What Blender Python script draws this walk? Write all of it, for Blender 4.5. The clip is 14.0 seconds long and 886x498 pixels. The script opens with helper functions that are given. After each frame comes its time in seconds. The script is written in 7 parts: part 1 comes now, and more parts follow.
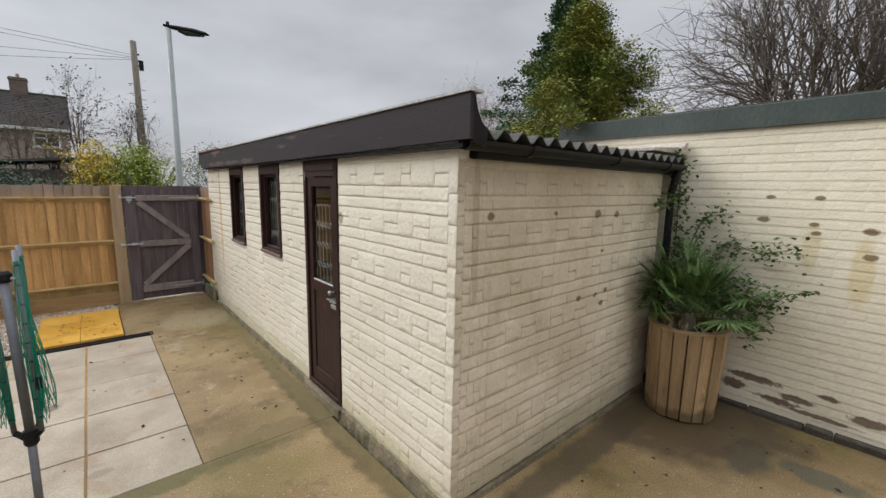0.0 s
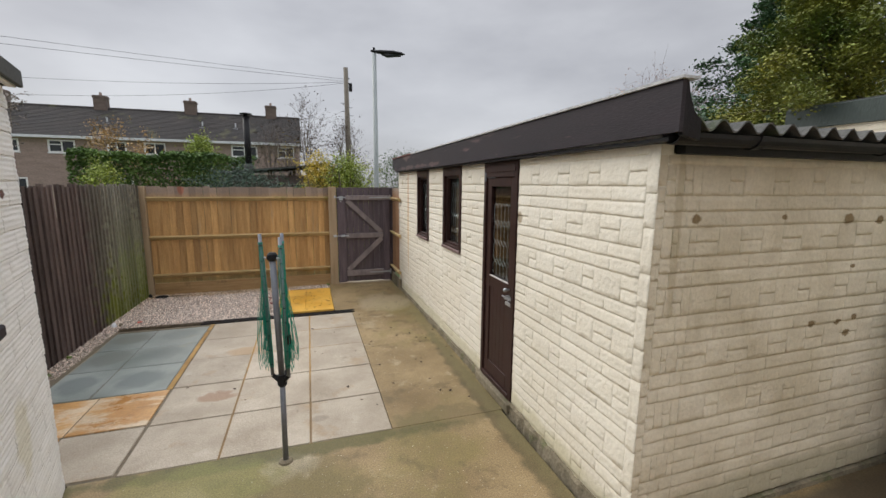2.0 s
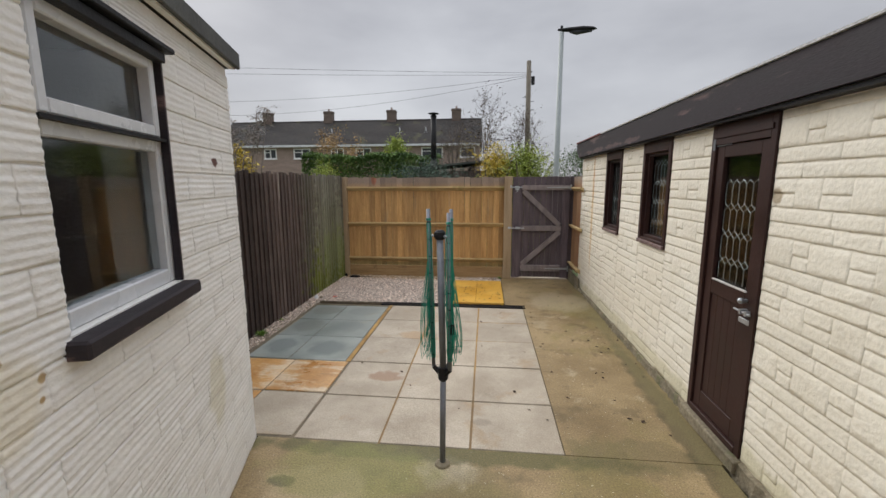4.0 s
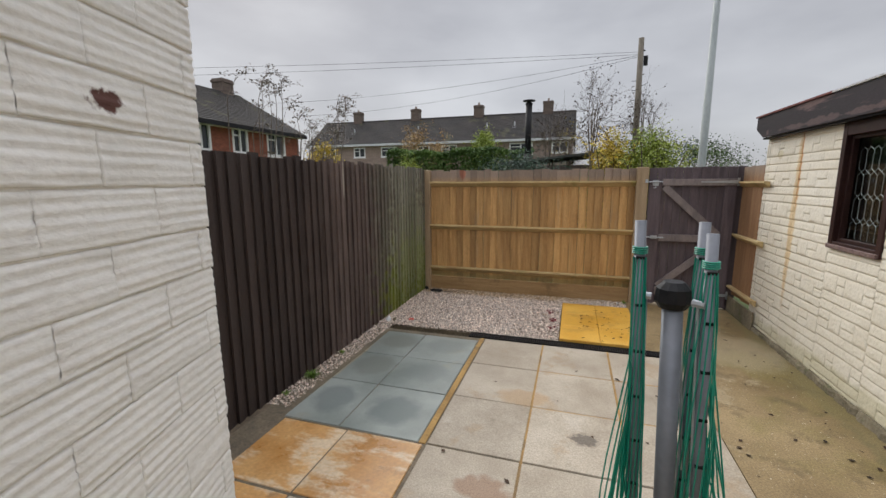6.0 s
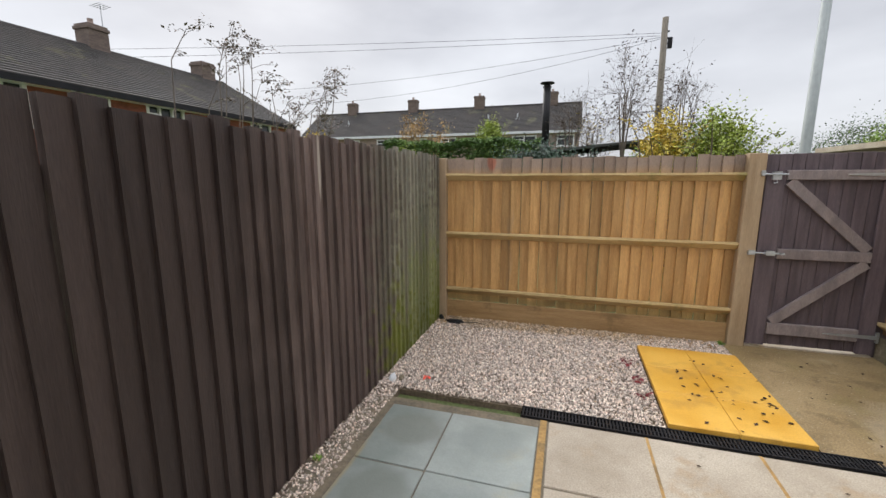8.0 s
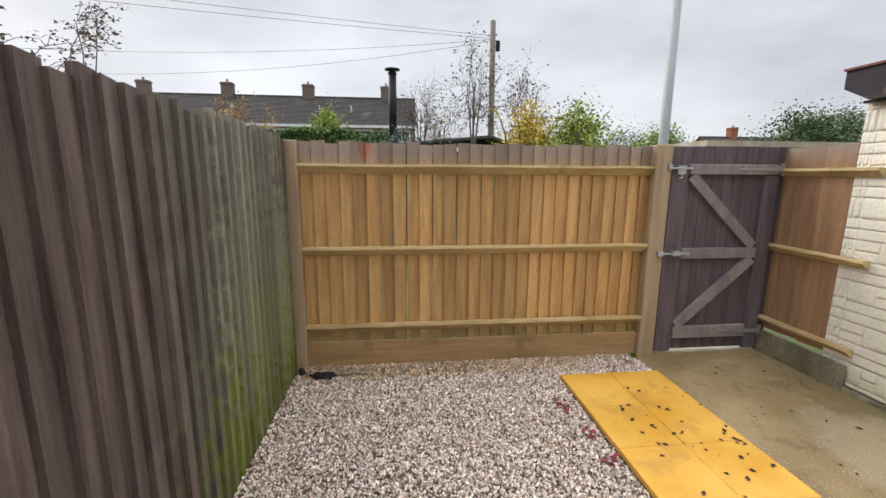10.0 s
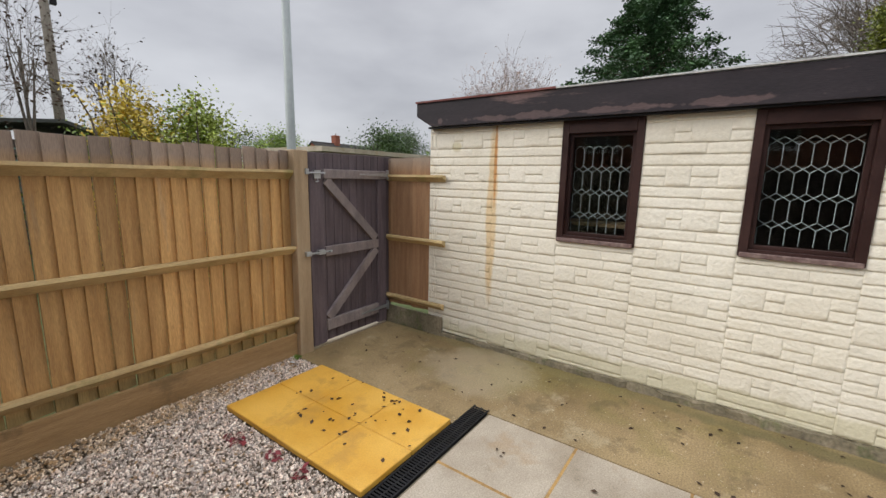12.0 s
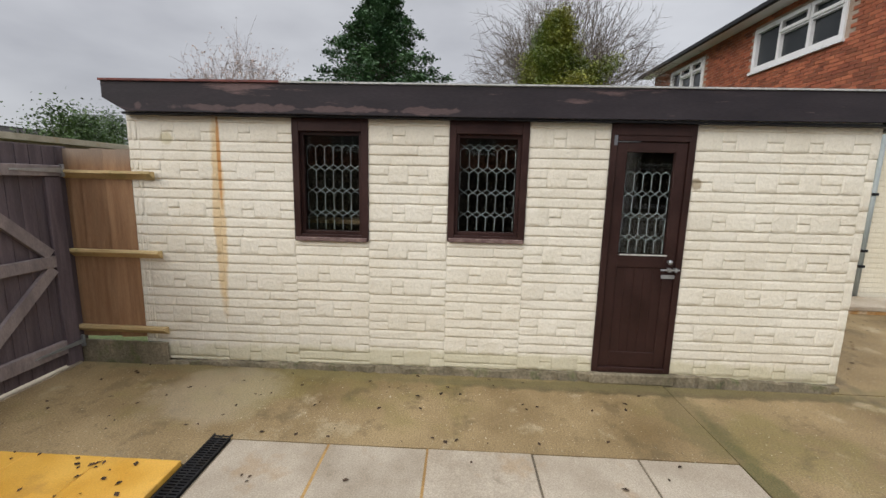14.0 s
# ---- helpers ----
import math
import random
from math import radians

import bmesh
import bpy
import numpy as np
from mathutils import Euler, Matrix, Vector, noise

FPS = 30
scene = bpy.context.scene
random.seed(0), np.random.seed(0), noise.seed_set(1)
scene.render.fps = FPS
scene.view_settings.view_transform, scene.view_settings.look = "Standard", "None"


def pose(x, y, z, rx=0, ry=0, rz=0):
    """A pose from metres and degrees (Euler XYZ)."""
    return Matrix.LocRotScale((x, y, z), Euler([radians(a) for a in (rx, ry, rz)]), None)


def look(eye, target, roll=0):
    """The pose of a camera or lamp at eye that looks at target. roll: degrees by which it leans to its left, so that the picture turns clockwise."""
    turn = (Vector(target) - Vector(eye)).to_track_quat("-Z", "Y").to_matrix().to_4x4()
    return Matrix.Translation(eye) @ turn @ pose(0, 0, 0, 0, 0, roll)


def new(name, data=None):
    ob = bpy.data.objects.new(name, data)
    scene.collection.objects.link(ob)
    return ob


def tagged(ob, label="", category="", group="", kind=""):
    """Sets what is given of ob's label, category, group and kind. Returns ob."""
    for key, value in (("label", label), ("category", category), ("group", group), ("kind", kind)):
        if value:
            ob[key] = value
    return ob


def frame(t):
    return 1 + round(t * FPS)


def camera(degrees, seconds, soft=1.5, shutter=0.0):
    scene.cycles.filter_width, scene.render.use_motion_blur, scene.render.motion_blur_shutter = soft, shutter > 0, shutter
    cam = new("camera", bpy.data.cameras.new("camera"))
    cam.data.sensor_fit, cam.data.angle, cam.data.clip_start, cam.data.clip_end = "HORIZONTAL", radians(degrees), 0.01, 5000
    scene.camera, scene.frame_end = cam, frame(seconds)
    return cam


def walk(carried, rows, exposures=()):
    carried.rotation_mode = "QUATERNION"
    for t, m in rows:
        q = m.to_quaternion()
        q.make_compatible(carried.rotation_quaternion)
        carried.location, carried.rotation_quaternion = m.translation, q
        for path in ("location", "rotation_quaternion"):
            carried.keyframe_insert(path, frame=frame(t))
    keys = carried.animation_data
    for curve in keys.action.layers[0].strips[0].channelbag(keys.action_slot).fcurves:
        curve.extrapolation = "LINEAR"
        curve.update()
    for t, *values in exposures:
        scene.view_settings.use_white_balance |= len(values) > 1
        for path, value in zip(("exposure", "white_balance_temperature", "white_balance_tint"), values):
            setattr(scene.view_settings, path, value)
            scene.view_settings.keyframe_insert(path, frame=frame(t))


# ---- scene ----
cam = camera(94.4, 14.0)
METRES, EYE, TILT, LEAN, TURN = 5.8, 1.935, 0.0, 0.0, -40.7
ROWS = [
    (0.0, 0.0, 0.0, 0.0, 0.16, -8.65, -1.06),
    (0.5, -0.0042, -0.0008, -0.0, 5.38, -8.75, -0.92),
    (1.0, -0.01, -0.003, -0.0005, 10.84, -8.79, -0.79),
    (1.5, -0.0161, -0.0057, -0.0005, 16.68, -8.88, -0.6),
    (2.0, -0.0191, -0.0077, -0.0002, 22.7, -8.96, -0.45),
    (2.5, -0.0245, -0.0073, -0.001, 28.92, -9.04, -0.26),
    (3.0, -0.0359, 0.0001, -0.0065, 35.21, -9.09, -0.14),
    (3.5, -0.0413, 0.0304, -0.0222, 41.4, -9.15, 0.02),
    (6.0, -0.298, 0.1969, -0.0429, 58.16, -9.28, 0.25),
    (6.5, -0.3662, 0.2251, -0.0491, 59.12, -9.42, 0.22),
    (7.0, -0.4362, 0.257, -0.0469, 59.41, -9.58, 0.2),
    (9.5, -0.7437, 0.3781, -0.0538, 43.76, -10.37, -0.25),
    (10.0, -0.782, 0.4066, -0.055, 34.82, -10.36, -0.34),
    (10.5, -0.8023, 0.4219, -0.0536, 23.2, -10.27, -0.63),
    (11.0, -0.8177, 0.4268, -0.0521, 10.43, -10.08, -0.86),
    (11.5, -0.8176, 0.4271, -0.0509, -2.07, -9.9, -1.01),
    (12.0, -0.8086, 0.4249, -0.0496, -13.89, -9.74, -1.18),
    (12.5, -0.7996, 0.4203, -0.0482, -24.21, -9.59, -1.27),
    (13.0, -0.7922, 0.4174, -0.0474, -33.05, -9.46, -1.3),
    (13.5, -0.7866, 0.4156, -0.0479, -40.66, -9.41, -1.34),
    (14.0, -0.7827, 0.4124, -0.048, -46.74, -9.36, -1.35),
]
walk(cam, [(t, pose(0, 0, EYE, TILT, LEAN, TURN) @ pose(METRES * x, METRES * y, METRES * z, 90 + pitch, roll, yaw)) for t, x, y, z, yaw, pitch, roll in ROWS],
     exposures=[(0.0, 0.3), (2.5, 0.32), (3.5, 0.25), (5.8, 0.22), (6.4, 0.3), (7.0, 0.46), (9.3, 0.84), (10.0, 0.78), (11.0, 0.58), (12.5, 0.38), (14.0, 0.33)])

# ---- light ----
world = bpy.data.worlds.new("overcast")
scene.world = world
world.use_nodes = True
wn, wl = world.node_tree.nodes, world.node_tree.links
wn.clear()
SUN_EL, SUN_AZ = radians(34), radians(-42)      # azimuth from +y towards +x
sky = wn.new("ShaderNodeTexSky")
sky.sky_type, sky.sun_disc = "NISHITA", False
sky.sun_elevation, sky.sun_rotation = SUN_EL, SUN_AZ
sky_gain = wn.new("ShaderNodeMixRGB")
sky_gain.blend_type, sky_gain.inputs[0].default_value = "MULTIPLY", 1.0
sky_gain.inputs[2].default_value = (0.1, 0.1, 0.1, 1)
wl.new(sky.outputs[0], sky_gain.inputs[1])
geo = wn.new("ShaderNodeTexCoord")
sep = wn.new("ShaderNodeSeparateXYZ")
wl.new(geo.outputs["Generated"], sep.inputs[0])
stretch = wn.new("ShaderNodeMapping")
stretch.inputs["Scale"].default_value = (1, 1, 2.6)
wl.new(geo.outputs["Generated"], stretch.inputs[0])
cloud = wn.new("ShaderNodeTexNoise")
cloud.inputs["Scale"].default_value, cloud.inputs["Detail"].default_value = 2.0, 5
cloud.inputs["Roughness"].default_value = 0.5
wl.new(stretch.outputs[0], cloud.inputs[0])
cloud_ramp = wn.new("ShaderNodeValToRGB")
cloud_ramp.color_ramp.elements[0].position, cloud_ramp.color_ramp.elements[1].position = 0.3, 0.72
cloud_ramp.color_ramp.elements[0].color = (0.35, 0.355, 0.385, 1)
cloud_ramp.color_ramp.elements[1].color = (0.57, 0.58, 0.61, 1)
wl.new(cloud.outputs[0], cloud_ramp.inputs[0])
rise = wn.new("ShaderNodeMapRange")             # an overcast sky is about three times as bright overhead
rise.inputs[1].default_value, rise.inputs[2].default_value = 0.38, 1.0
rise.inputs[3].default_value, rise.inputs[4].default_value = 1.0, 3.7
wl.new(sep.outputs[2], rise.inputs[0])
lift = wn.new("ShaderNodeVectorMath")
lift.operation = "SCALE"
wl.new(cloud_ramp.outputs[0], lift.inputs[0])
wl.new(rise.outputs[0], lift.inputs[3])
veil = wn.new("ShaderNodeMixRGB")
veil.inputs[0].default_value = 0.93
wl.new(sky_gain.outputs[0], veil.inputs[1])
wl.new(lift.outputs[0], veil.inputs[2])
bg = wn.new("ShaderNodeBackground")
bg.inputs["Strength"].default_value = 1.0
wl.new(veil.outputs[0], bg.inputs["Color"])
world_out = wn.new("ShaderNodeOutputWorld")
wl.new(bg.outputs[0], world_out.inputs[0])

sun_data = bpy.data.lights.new("sun", "SUN")
sun_data.energy, sun_data.angle, sun_data.color = 1.35, radians(35), (1.0, 0.965, 0.91)
sun = new("sun", sun_data)
sun.matrix_world = look((0, 0, 0), (-math.sin(SUN_AZ) * math.cos(SUN_EL), -math.cos(SUN_AZ) * math.cos(SUN_EL), -math.sin(SUN_EL)))
sun.location = (0, 0, 30)


# ---- materials ----
def surf(name, a, b, scale=3.0, rough=0.8, bump=0.3, bscale=60.0, stretched=(1, 1, 1), vary=0.12, metal=0.0,
         stain=None, fine=0.25, fine_scale=45.0, depth=0.01, island=False, marks=()):
    """Two tones in patches, a fine grain, an optional list of stains (colour, scale, threshold, strength, stretch), a difference from piece to piece, and relief."""
    m = bpy.data.materials.new(name)
    m.use_nodes = True
    n, l = m.node_tree.nodes, m.node_tree.links
    p = n["Principled BSDF"]
    pos = n.new("ShaderNodeNewGeometry")
    mp = n.new("ShaderNodeMapping")
    mp.inputs["Scale"].default_value = stretched
    l.new(pos.outputs["Position"], mp.inputs[0])
    big = n.new("ShaderNodeTexNoise")
    big.inputs["Scale"].default_value, big.inputs["Detail"].default_value, big.inputs["Roughness"].default_value = scale, 6, 0.6
    l.new(mp.outputs[0], big.inputs[0])
    ramp = n.new("ShaderNodeValToRGB")
    ramp.color_ramp.elements[0].position, ramp.color_ramp.elements[1].position = 0.35, 0.65
    ramp.color_ramp.elements[0].color, ramp.color_ramp.elements[1].color = (*a, 1), (*b, 1)
    l.new(big.outputs[0], ramp.inputs[0])
    last = ramp.outputs[0]
    for colour, sscale, start, amount, sst in (stain or ()):
        ms = n.new("ShaderNodeMapping")
        ms.inputs["Scale"].default_value = sst
        ms.inputs["Location"].default_value = (sscale * 3.1, 5.7, start * 9)
        l.new(pos.outputs["Position"], ms.inputs[0])
        sn = n.new("ShaderNodeTexNoise")
        sn.inputs["Scale"].default_value, sn.inputs["Detail"].default_value, sn.inputs["Roughness"].default_value = sscale, 7, 0.65
        l.new(ms.outputs[0], sn.inputs[0])
        sr = n.new("ShaderNodeMapRange")
        sr.inputs[1].default_value, sr.inputs[2].default_value = start, start + 0.09
        sr.inputs[3].default_value, sr.inputs[4].default_value = 0, amount
        l.new(sn.outputs[0], sr.inputs[0])
        sm = n.new("ShaderNodeMixRGB")
        sm.inputs[2].default_value = (*colour, 1)
        l.new(sr.outputs[0], sm.inputs[0])
        l.new(last, sm.inputs[1])
        last = sm.outputs[0]
    for colour, centre, reach, amount, ragged, rscale in marks:      # marks with a place of their own, with ragged outlines
        off = n.new("ShaderNodeVectorMath")
        off.operation = "SUBTRACT"
        off.inputs[1].default_value = centre
        l.new(pos.outputs["Position"], off.inputs[0])
        rel = n.new("ShaderNodeVectorMath")
        rel.operation = "DIVIDE"
        rel.inputs[1].default_value = reach
        l.new(off.outputs[0], rel.inputs[0])
        ln = n.new("ShaderNodeVectorMath")
        ln.operation = "LENGTH"
        l.new(rel.outputs[0], ln.inputs[0])
        mn = n.new("ShaderNodeTexNoise")
        mn.inputs["Scale"].default_value, mn.inputs["Detail"].default_value = rscale, 5
        l.new(pos.outputs["Position"], mn.inputs[0])
        mm = n.new("ShaderNodeMath")
        mm.operation = "MULTIPLY_ADD"
        mm.inputs[1].default_value = ragged
        l.new(mn.outputs[0], mm.inputs[0])
        l.new(ln.outputs["Value"], mm.inputs[2])
        mr = n.new("ShaderNodeMapRange")
        mr.inputs[1].default_value, mr.inputs[2].default_value = 1.1 + ragged * 0.5, 0.75 + ragged * 0.5
        mr.inputs[3].default_value, mr.inputs[4].default_value = 0, amount
        l.new(mm.outputs[0], mr.inputs[0])
        mx = n.new("ShaderNodeMixRGB")
        mx.inputs[2].default_value = (*colour, 1)
        l.new(mr.outputs[0], mx.inputs[0])
        l.new(last, mx.inputs[1])
        last = mx.outputs[0]
    grain = n.new("ShaderNodeTexNoise")
    grain.inputs["Scale"].default_value, grain.inputs["Detail"].default_value = fine_scale, 5
    l.new(mp.outputs[0], grain.inputs[0])
    gr = n.new("ShaderNodeMapRange")
    gr.inputs[1].default_value, gr.inputs[2].default_value = 0.3, 0.7
    gr.inputs[3].default_value, gr.inputs[4].default_value = 1 - fine, 1 + fine
    l.new(grain.outputs[0], gr.inputs[0])
    gain = gr.outputs[0]
    if vary:
        vr = n.new("ShaderNodeMapRange")
        vr.inputs[3].default_value, vr.inputs[4].default_value = 1 - vary, 1 + vary
        if island:
            l.new(pos.outputs["Random Per Island"], vr.inputs[0])
        else:
            info = n.new("ShaderNodeObjectInfo")
            l.new(info.outputs["Random"], vr.inputs[0])
        mul = n.new("ShaderNodeMath")
        mul.operation = "MULTIPLY"
        l.new(gain, mul.inputs[0])
        l.new(vr.outputs[0], mul.inputs[1])
        gain = mul.outputs[0]
    sc = n.new("ShaderNodeVectorMath")
    sc.operation = "SCALE"
    l.new(last, sc.inputs[0])
    l.new(gain, sc.inputs[3])
    l.new(sc.outputs[0], p.inputs["Base Color"])
    rr = n.new("ShaderNodeMapRange")
    rr.inputs[1].default_value, rr.inputs[2].default_value = 0.3, 0.7
    rr.inputs[3].default_value, rr.inputs[4].default_value = max(rough - 0.12, 0.03), min(rough + 0.1, 1)
    l.new(big.outputs[0], rr.inputs[0])
    l.new(rr.outputs[0], p.inputs["Roughness"])
    p.inputs["Metallic"].default_value = metal
    if bump:
        bn = n.new("ShaderNodeTexNoise")
        bn.inputs["Scale"].default_value, bn.inputs["Detail"].default_value = bscale, 4
        l.new(mp.outputs[0], bn.inputs[0])
        bp = n.new("ShaderNodeBump")
        bp.inputs["Strength"].default_value, bp.inputs["Distance"].default_value = bump, depth
        l.new(bn.outputs[0], bp.inputs["Height"])
        l.new(bp.outputs[0], p.inputs["Normal"])
    return m


ISO = (1, 1, 1)
M_CREAM = surf("cream_masonry_paint", (0.745, 0.695, 0.575), (0.81, 0.77, 0.66), 1.6, 0.75, 0.5, 38, vary=0.03, fine=0.05, depth=0.012,
               stain=[((0.60, 0.55, 0.40), 2.5, 0.6, 0.35, (1, 1, 0.5))],
               marks=[((0.66, 0.46, 0.20), (1.46, 6.79, 1.35), (0.1, 0.055, 0.9), 0.7, 0.7, 9), ((0.50, 0.22, 0.05), (1.46, 6.765, 1.8), (0.1, 0.016, 0.42), 0.85, 0.5, 14),
                      ((0.5, 0.44, 0.24), (1.46, 7.2, 1.95), (0.1, 0.06, 0.05), 0.6, 0.6, 12), ((0.52, 0.48, 0.28), (1.46, 4.5, 0.1), (0.1, 3.5, 0.12), 0.5, 0.9, 6),
                      ((0.34, 0.27, 0.17), (1.46, 2.93, 1.68), (0.1, 0.045, 0.05), 0.85, 0.6, 30)])
M_WEATHERED = surf("weathered_cream_masonry_paint", (0.56, 0.49, 0.355), (0.72, 0.65, 0.51), 2.2, 0.8, 0.5, 38, vary=0.04, fine=0.06, depth=0.012,
                   stain=[((0.40, 0.33, 0.20), 3.0, 0.6, 0.5, (1, 1, 0.3)), ((0.30, 0.27, 0.20), 14.0, 0.68, 0.6, ISO)],
                   marks=[((0.42, 0.38, 0.26), (2.8, 1.6, 0.1), (2.0, 0.1, 0.14), 0.7, 0.9, 6), ((0.40, 0.33, 0.2), (1.62, 1.6, 1.7), (0.03, 0.1, 0.5), 0.55, 0.8, 10),
                          ((0.20, 0.13, 0.05), (1.74, 1.6, 1.77), (0.035, 0.1, 0.025), 0.9, 0.9, 40),
                          ((0.20, 0.13, 0.05), (2.38, 1.6, 1.77), (0.022, 0.1, 0.015), 0.9, 0.9, 40),
                          ((0.20, 0.13, 0.05), (2.93, 1.6, 1.75), (0.050, 0.1, 0.035), 0.9, 0.9, 40),
                          ((0.20, 0.13, 0.05), (3.23, 1.6, 1.74), (0.040, 0.1, 0.028), 0.9, 0.9, 40),
                          ((0.20, 0.13, 0.05), (2.74, 1.6, 1.12), (0.035, 0.1, 0.025), 0.9, 0.9, 40),
                          ((0.20, 0.13, 0.05), (2.98, 1.6, 1.11), (0.030, 0.1, 0.021), 0.9, 0.9, 40),
                          ((0.20, 0.13, 0.05), (3.08, 1.6, 1.03), (0.035, 0.1, 0.025), 0.9, 0.9, 40),
                          ((0.20, 0.13, 0.05), (3.13, 1.6, 1.13), (0.030, 0.1, 0.021), 0.9, 0.9, 40),
                          ((0.20, 0.13, 0.05), (3.04, 1.6, 1.46), (0.020, 0.1, 0.014), 0.9, 0.9, 40)])
M_BRICK_CREAM = surf("cream_painted_brick", (0.75, 0.69, 0.54), (0.81, 0.76, 0.62), 1.3, 0.7, 0.5, 55, vary=0.03, fine=0.04, depth=0.008,
                     stain=[((0.62, 0.50, 0.26), 1.4, 0.62, 0.4, (1, 1, 0.4))],
                     marks=[((0.63, 0.52, 0.26), (4.36, 0.24, 1.34), (0.1, 0.07, 0.28), 0.6, 0.7, 8), ((0.63, 0.53, 0.28), (4.36, 0.55, 1.5), (0.1, 0.06, 0.2), 0.5, 0.7, 8),
                             ((0.16, 0.11, 0.045), (4.36, 0.85, 1.90), (0.1, 0.035, 0.019), 0.9, 0.8, 40),
                             ((0.16, 0.11, 0.045), (4.36, 0.88, 1.71), (0.1, 0.045, 0.025), 0.9, 0.8, 40),
                             ((0.16, 0.11, 0.045), (4.36, 0.54, 1.90), (0.1, 0.035, 0.019), 0.9, 0.8, 40),
                             ((0.16, 0.11, 0.045), (4.36, 0.55, 1.69), (0.1, 0.035, 0.019), 0.9, 0.8, 40),
                             ((0.16, 0.11, 0.045), (4.36, 0.53, 1.62), (0.1, 0.035, 0.019), 0.9, 0.8, 40),
                             ((0.16, 0.11, 0.045), (4.36, 0.23, 1.66), (0.1, 0.050, 0.028), 0.9, 0.8, 40),
                             ((0.16, 0.11, 0.045), (4.36, 0.21, 1.47), (0.1, 0.045, 0.025), 0.9, 0.8, 40),
                             ((0.16, 0.11, 0.045), (4.36, 0.26, 1.21), (0.1, 0.015, 0.008), 0.9, 0.8, 40),
                             ((0.16, 0.11, 0.045), (4.36, 0.45, 1.22), (0.1, 0.012, 0.007), 0.9, 0.8, 40),
                             ((0.13, 0.075, 0.05), (4.36, 0.80, 0.30), (0.1, 0.20, 0.035), 0.9, 1.3, 22),
                             ((0.13, 0.075, 0.05), (4.36, 0.50, 0.22), (0.1, 0.12, 0.030), 0.9, 1.3, 22),
                             ((0.13, 0.075, 0.05), (4.36, 0.30, 0.31), (0.1, 0.07, 0.025), 0.9, 1.3, 22),
                             ((0.13, 0.075, 0.05), (4.36, 0.07, 0.21), (0.1, 0.12, 0.040), 0.9, 1.3, 22),
                             ((0.13, 0.075, 0.05), (4.36, 0.62, 0.16), (0.1, 0.15, 0.030), 0.9, 1.3, 22),
                             ((0.13, 0.075, 0.05), (4.36, -0.30, 0.25), (0.1, 0.15, 0.040), 0.9, 1.3, 22),
                             ((0.13, 0.075, 0.05), (4.36, 0.95, 0.20), (0.1, 0.10, 0.050), 0.9, 1.3, 22),
                             ((0.13, 0.075, 0.05), (4.36, 0.35, 0.13), (0.1, 0.25, 0.020), 0.9, 1.3, 22)])
M_HOUSE_CREAM = surf("cream_paint_on_ribbed_brick", (0.77, 0.76, 0.725), (0.83, 0.82, 0.79), 1.8, 0.75, 0.5, 40, vary=0.015, fine=0.04, depth=0.006,
                     stretched=(1, 1, 1.6), stain=[((0.35, 0.25, 0.13), 12.0, 0.76, 0.6, ISO), ((0.66, 0.58, 0.40), 1.2, 0.68, 0.15, ISO), ((0.60, 0.57, 0.50), 6.0, 0.64, 0.35, (1, 1, 3))],
                     marks=[((0.11, 0.045, 0.035), (-1.56, 2.68, 1.87), (0.05, 0.05, 0.026), 1.0, 2.0, 38), ((0.55, 0.5, 0.28), (-1.50, 2.45, 0.68), (0.12, 0.12, 0.2), 0.4, 0.9, 8),
                            ((0.36, 0.22, 0.08), (-1.198, 1.401, 1.268), (0.018, 0.018, 0.016), 0.9, 0.6, 30), ((0.36, 0.22, 0.08), (-1.195, 1.392, 1.213), (0.012, 0.012, 0.012), 0.9, 0.6, 30),
                            ((0.66, 0.55, 0.30), (-1.17, 1.30, 1.24), (0.12, 0.12, 0.12), 0.35, 0.9, 10), ((0.36, 0.22, 0.08), (-1.148, 1.226, 1.269), (0.016, 0.016, 0.022), 0.9, 0.6, 30),
                            ((0.36, 0.22, 0.08), (-1.145, 1.215, 1.21), (0.012, 0.012, 0.016), 0.9, 0.6, 30), ((0.36, 0.24, 0.1), (-1.168, 1.296, 1.352), (0.01, 0.01, 0.02), 0.8, 0.6, 30)])
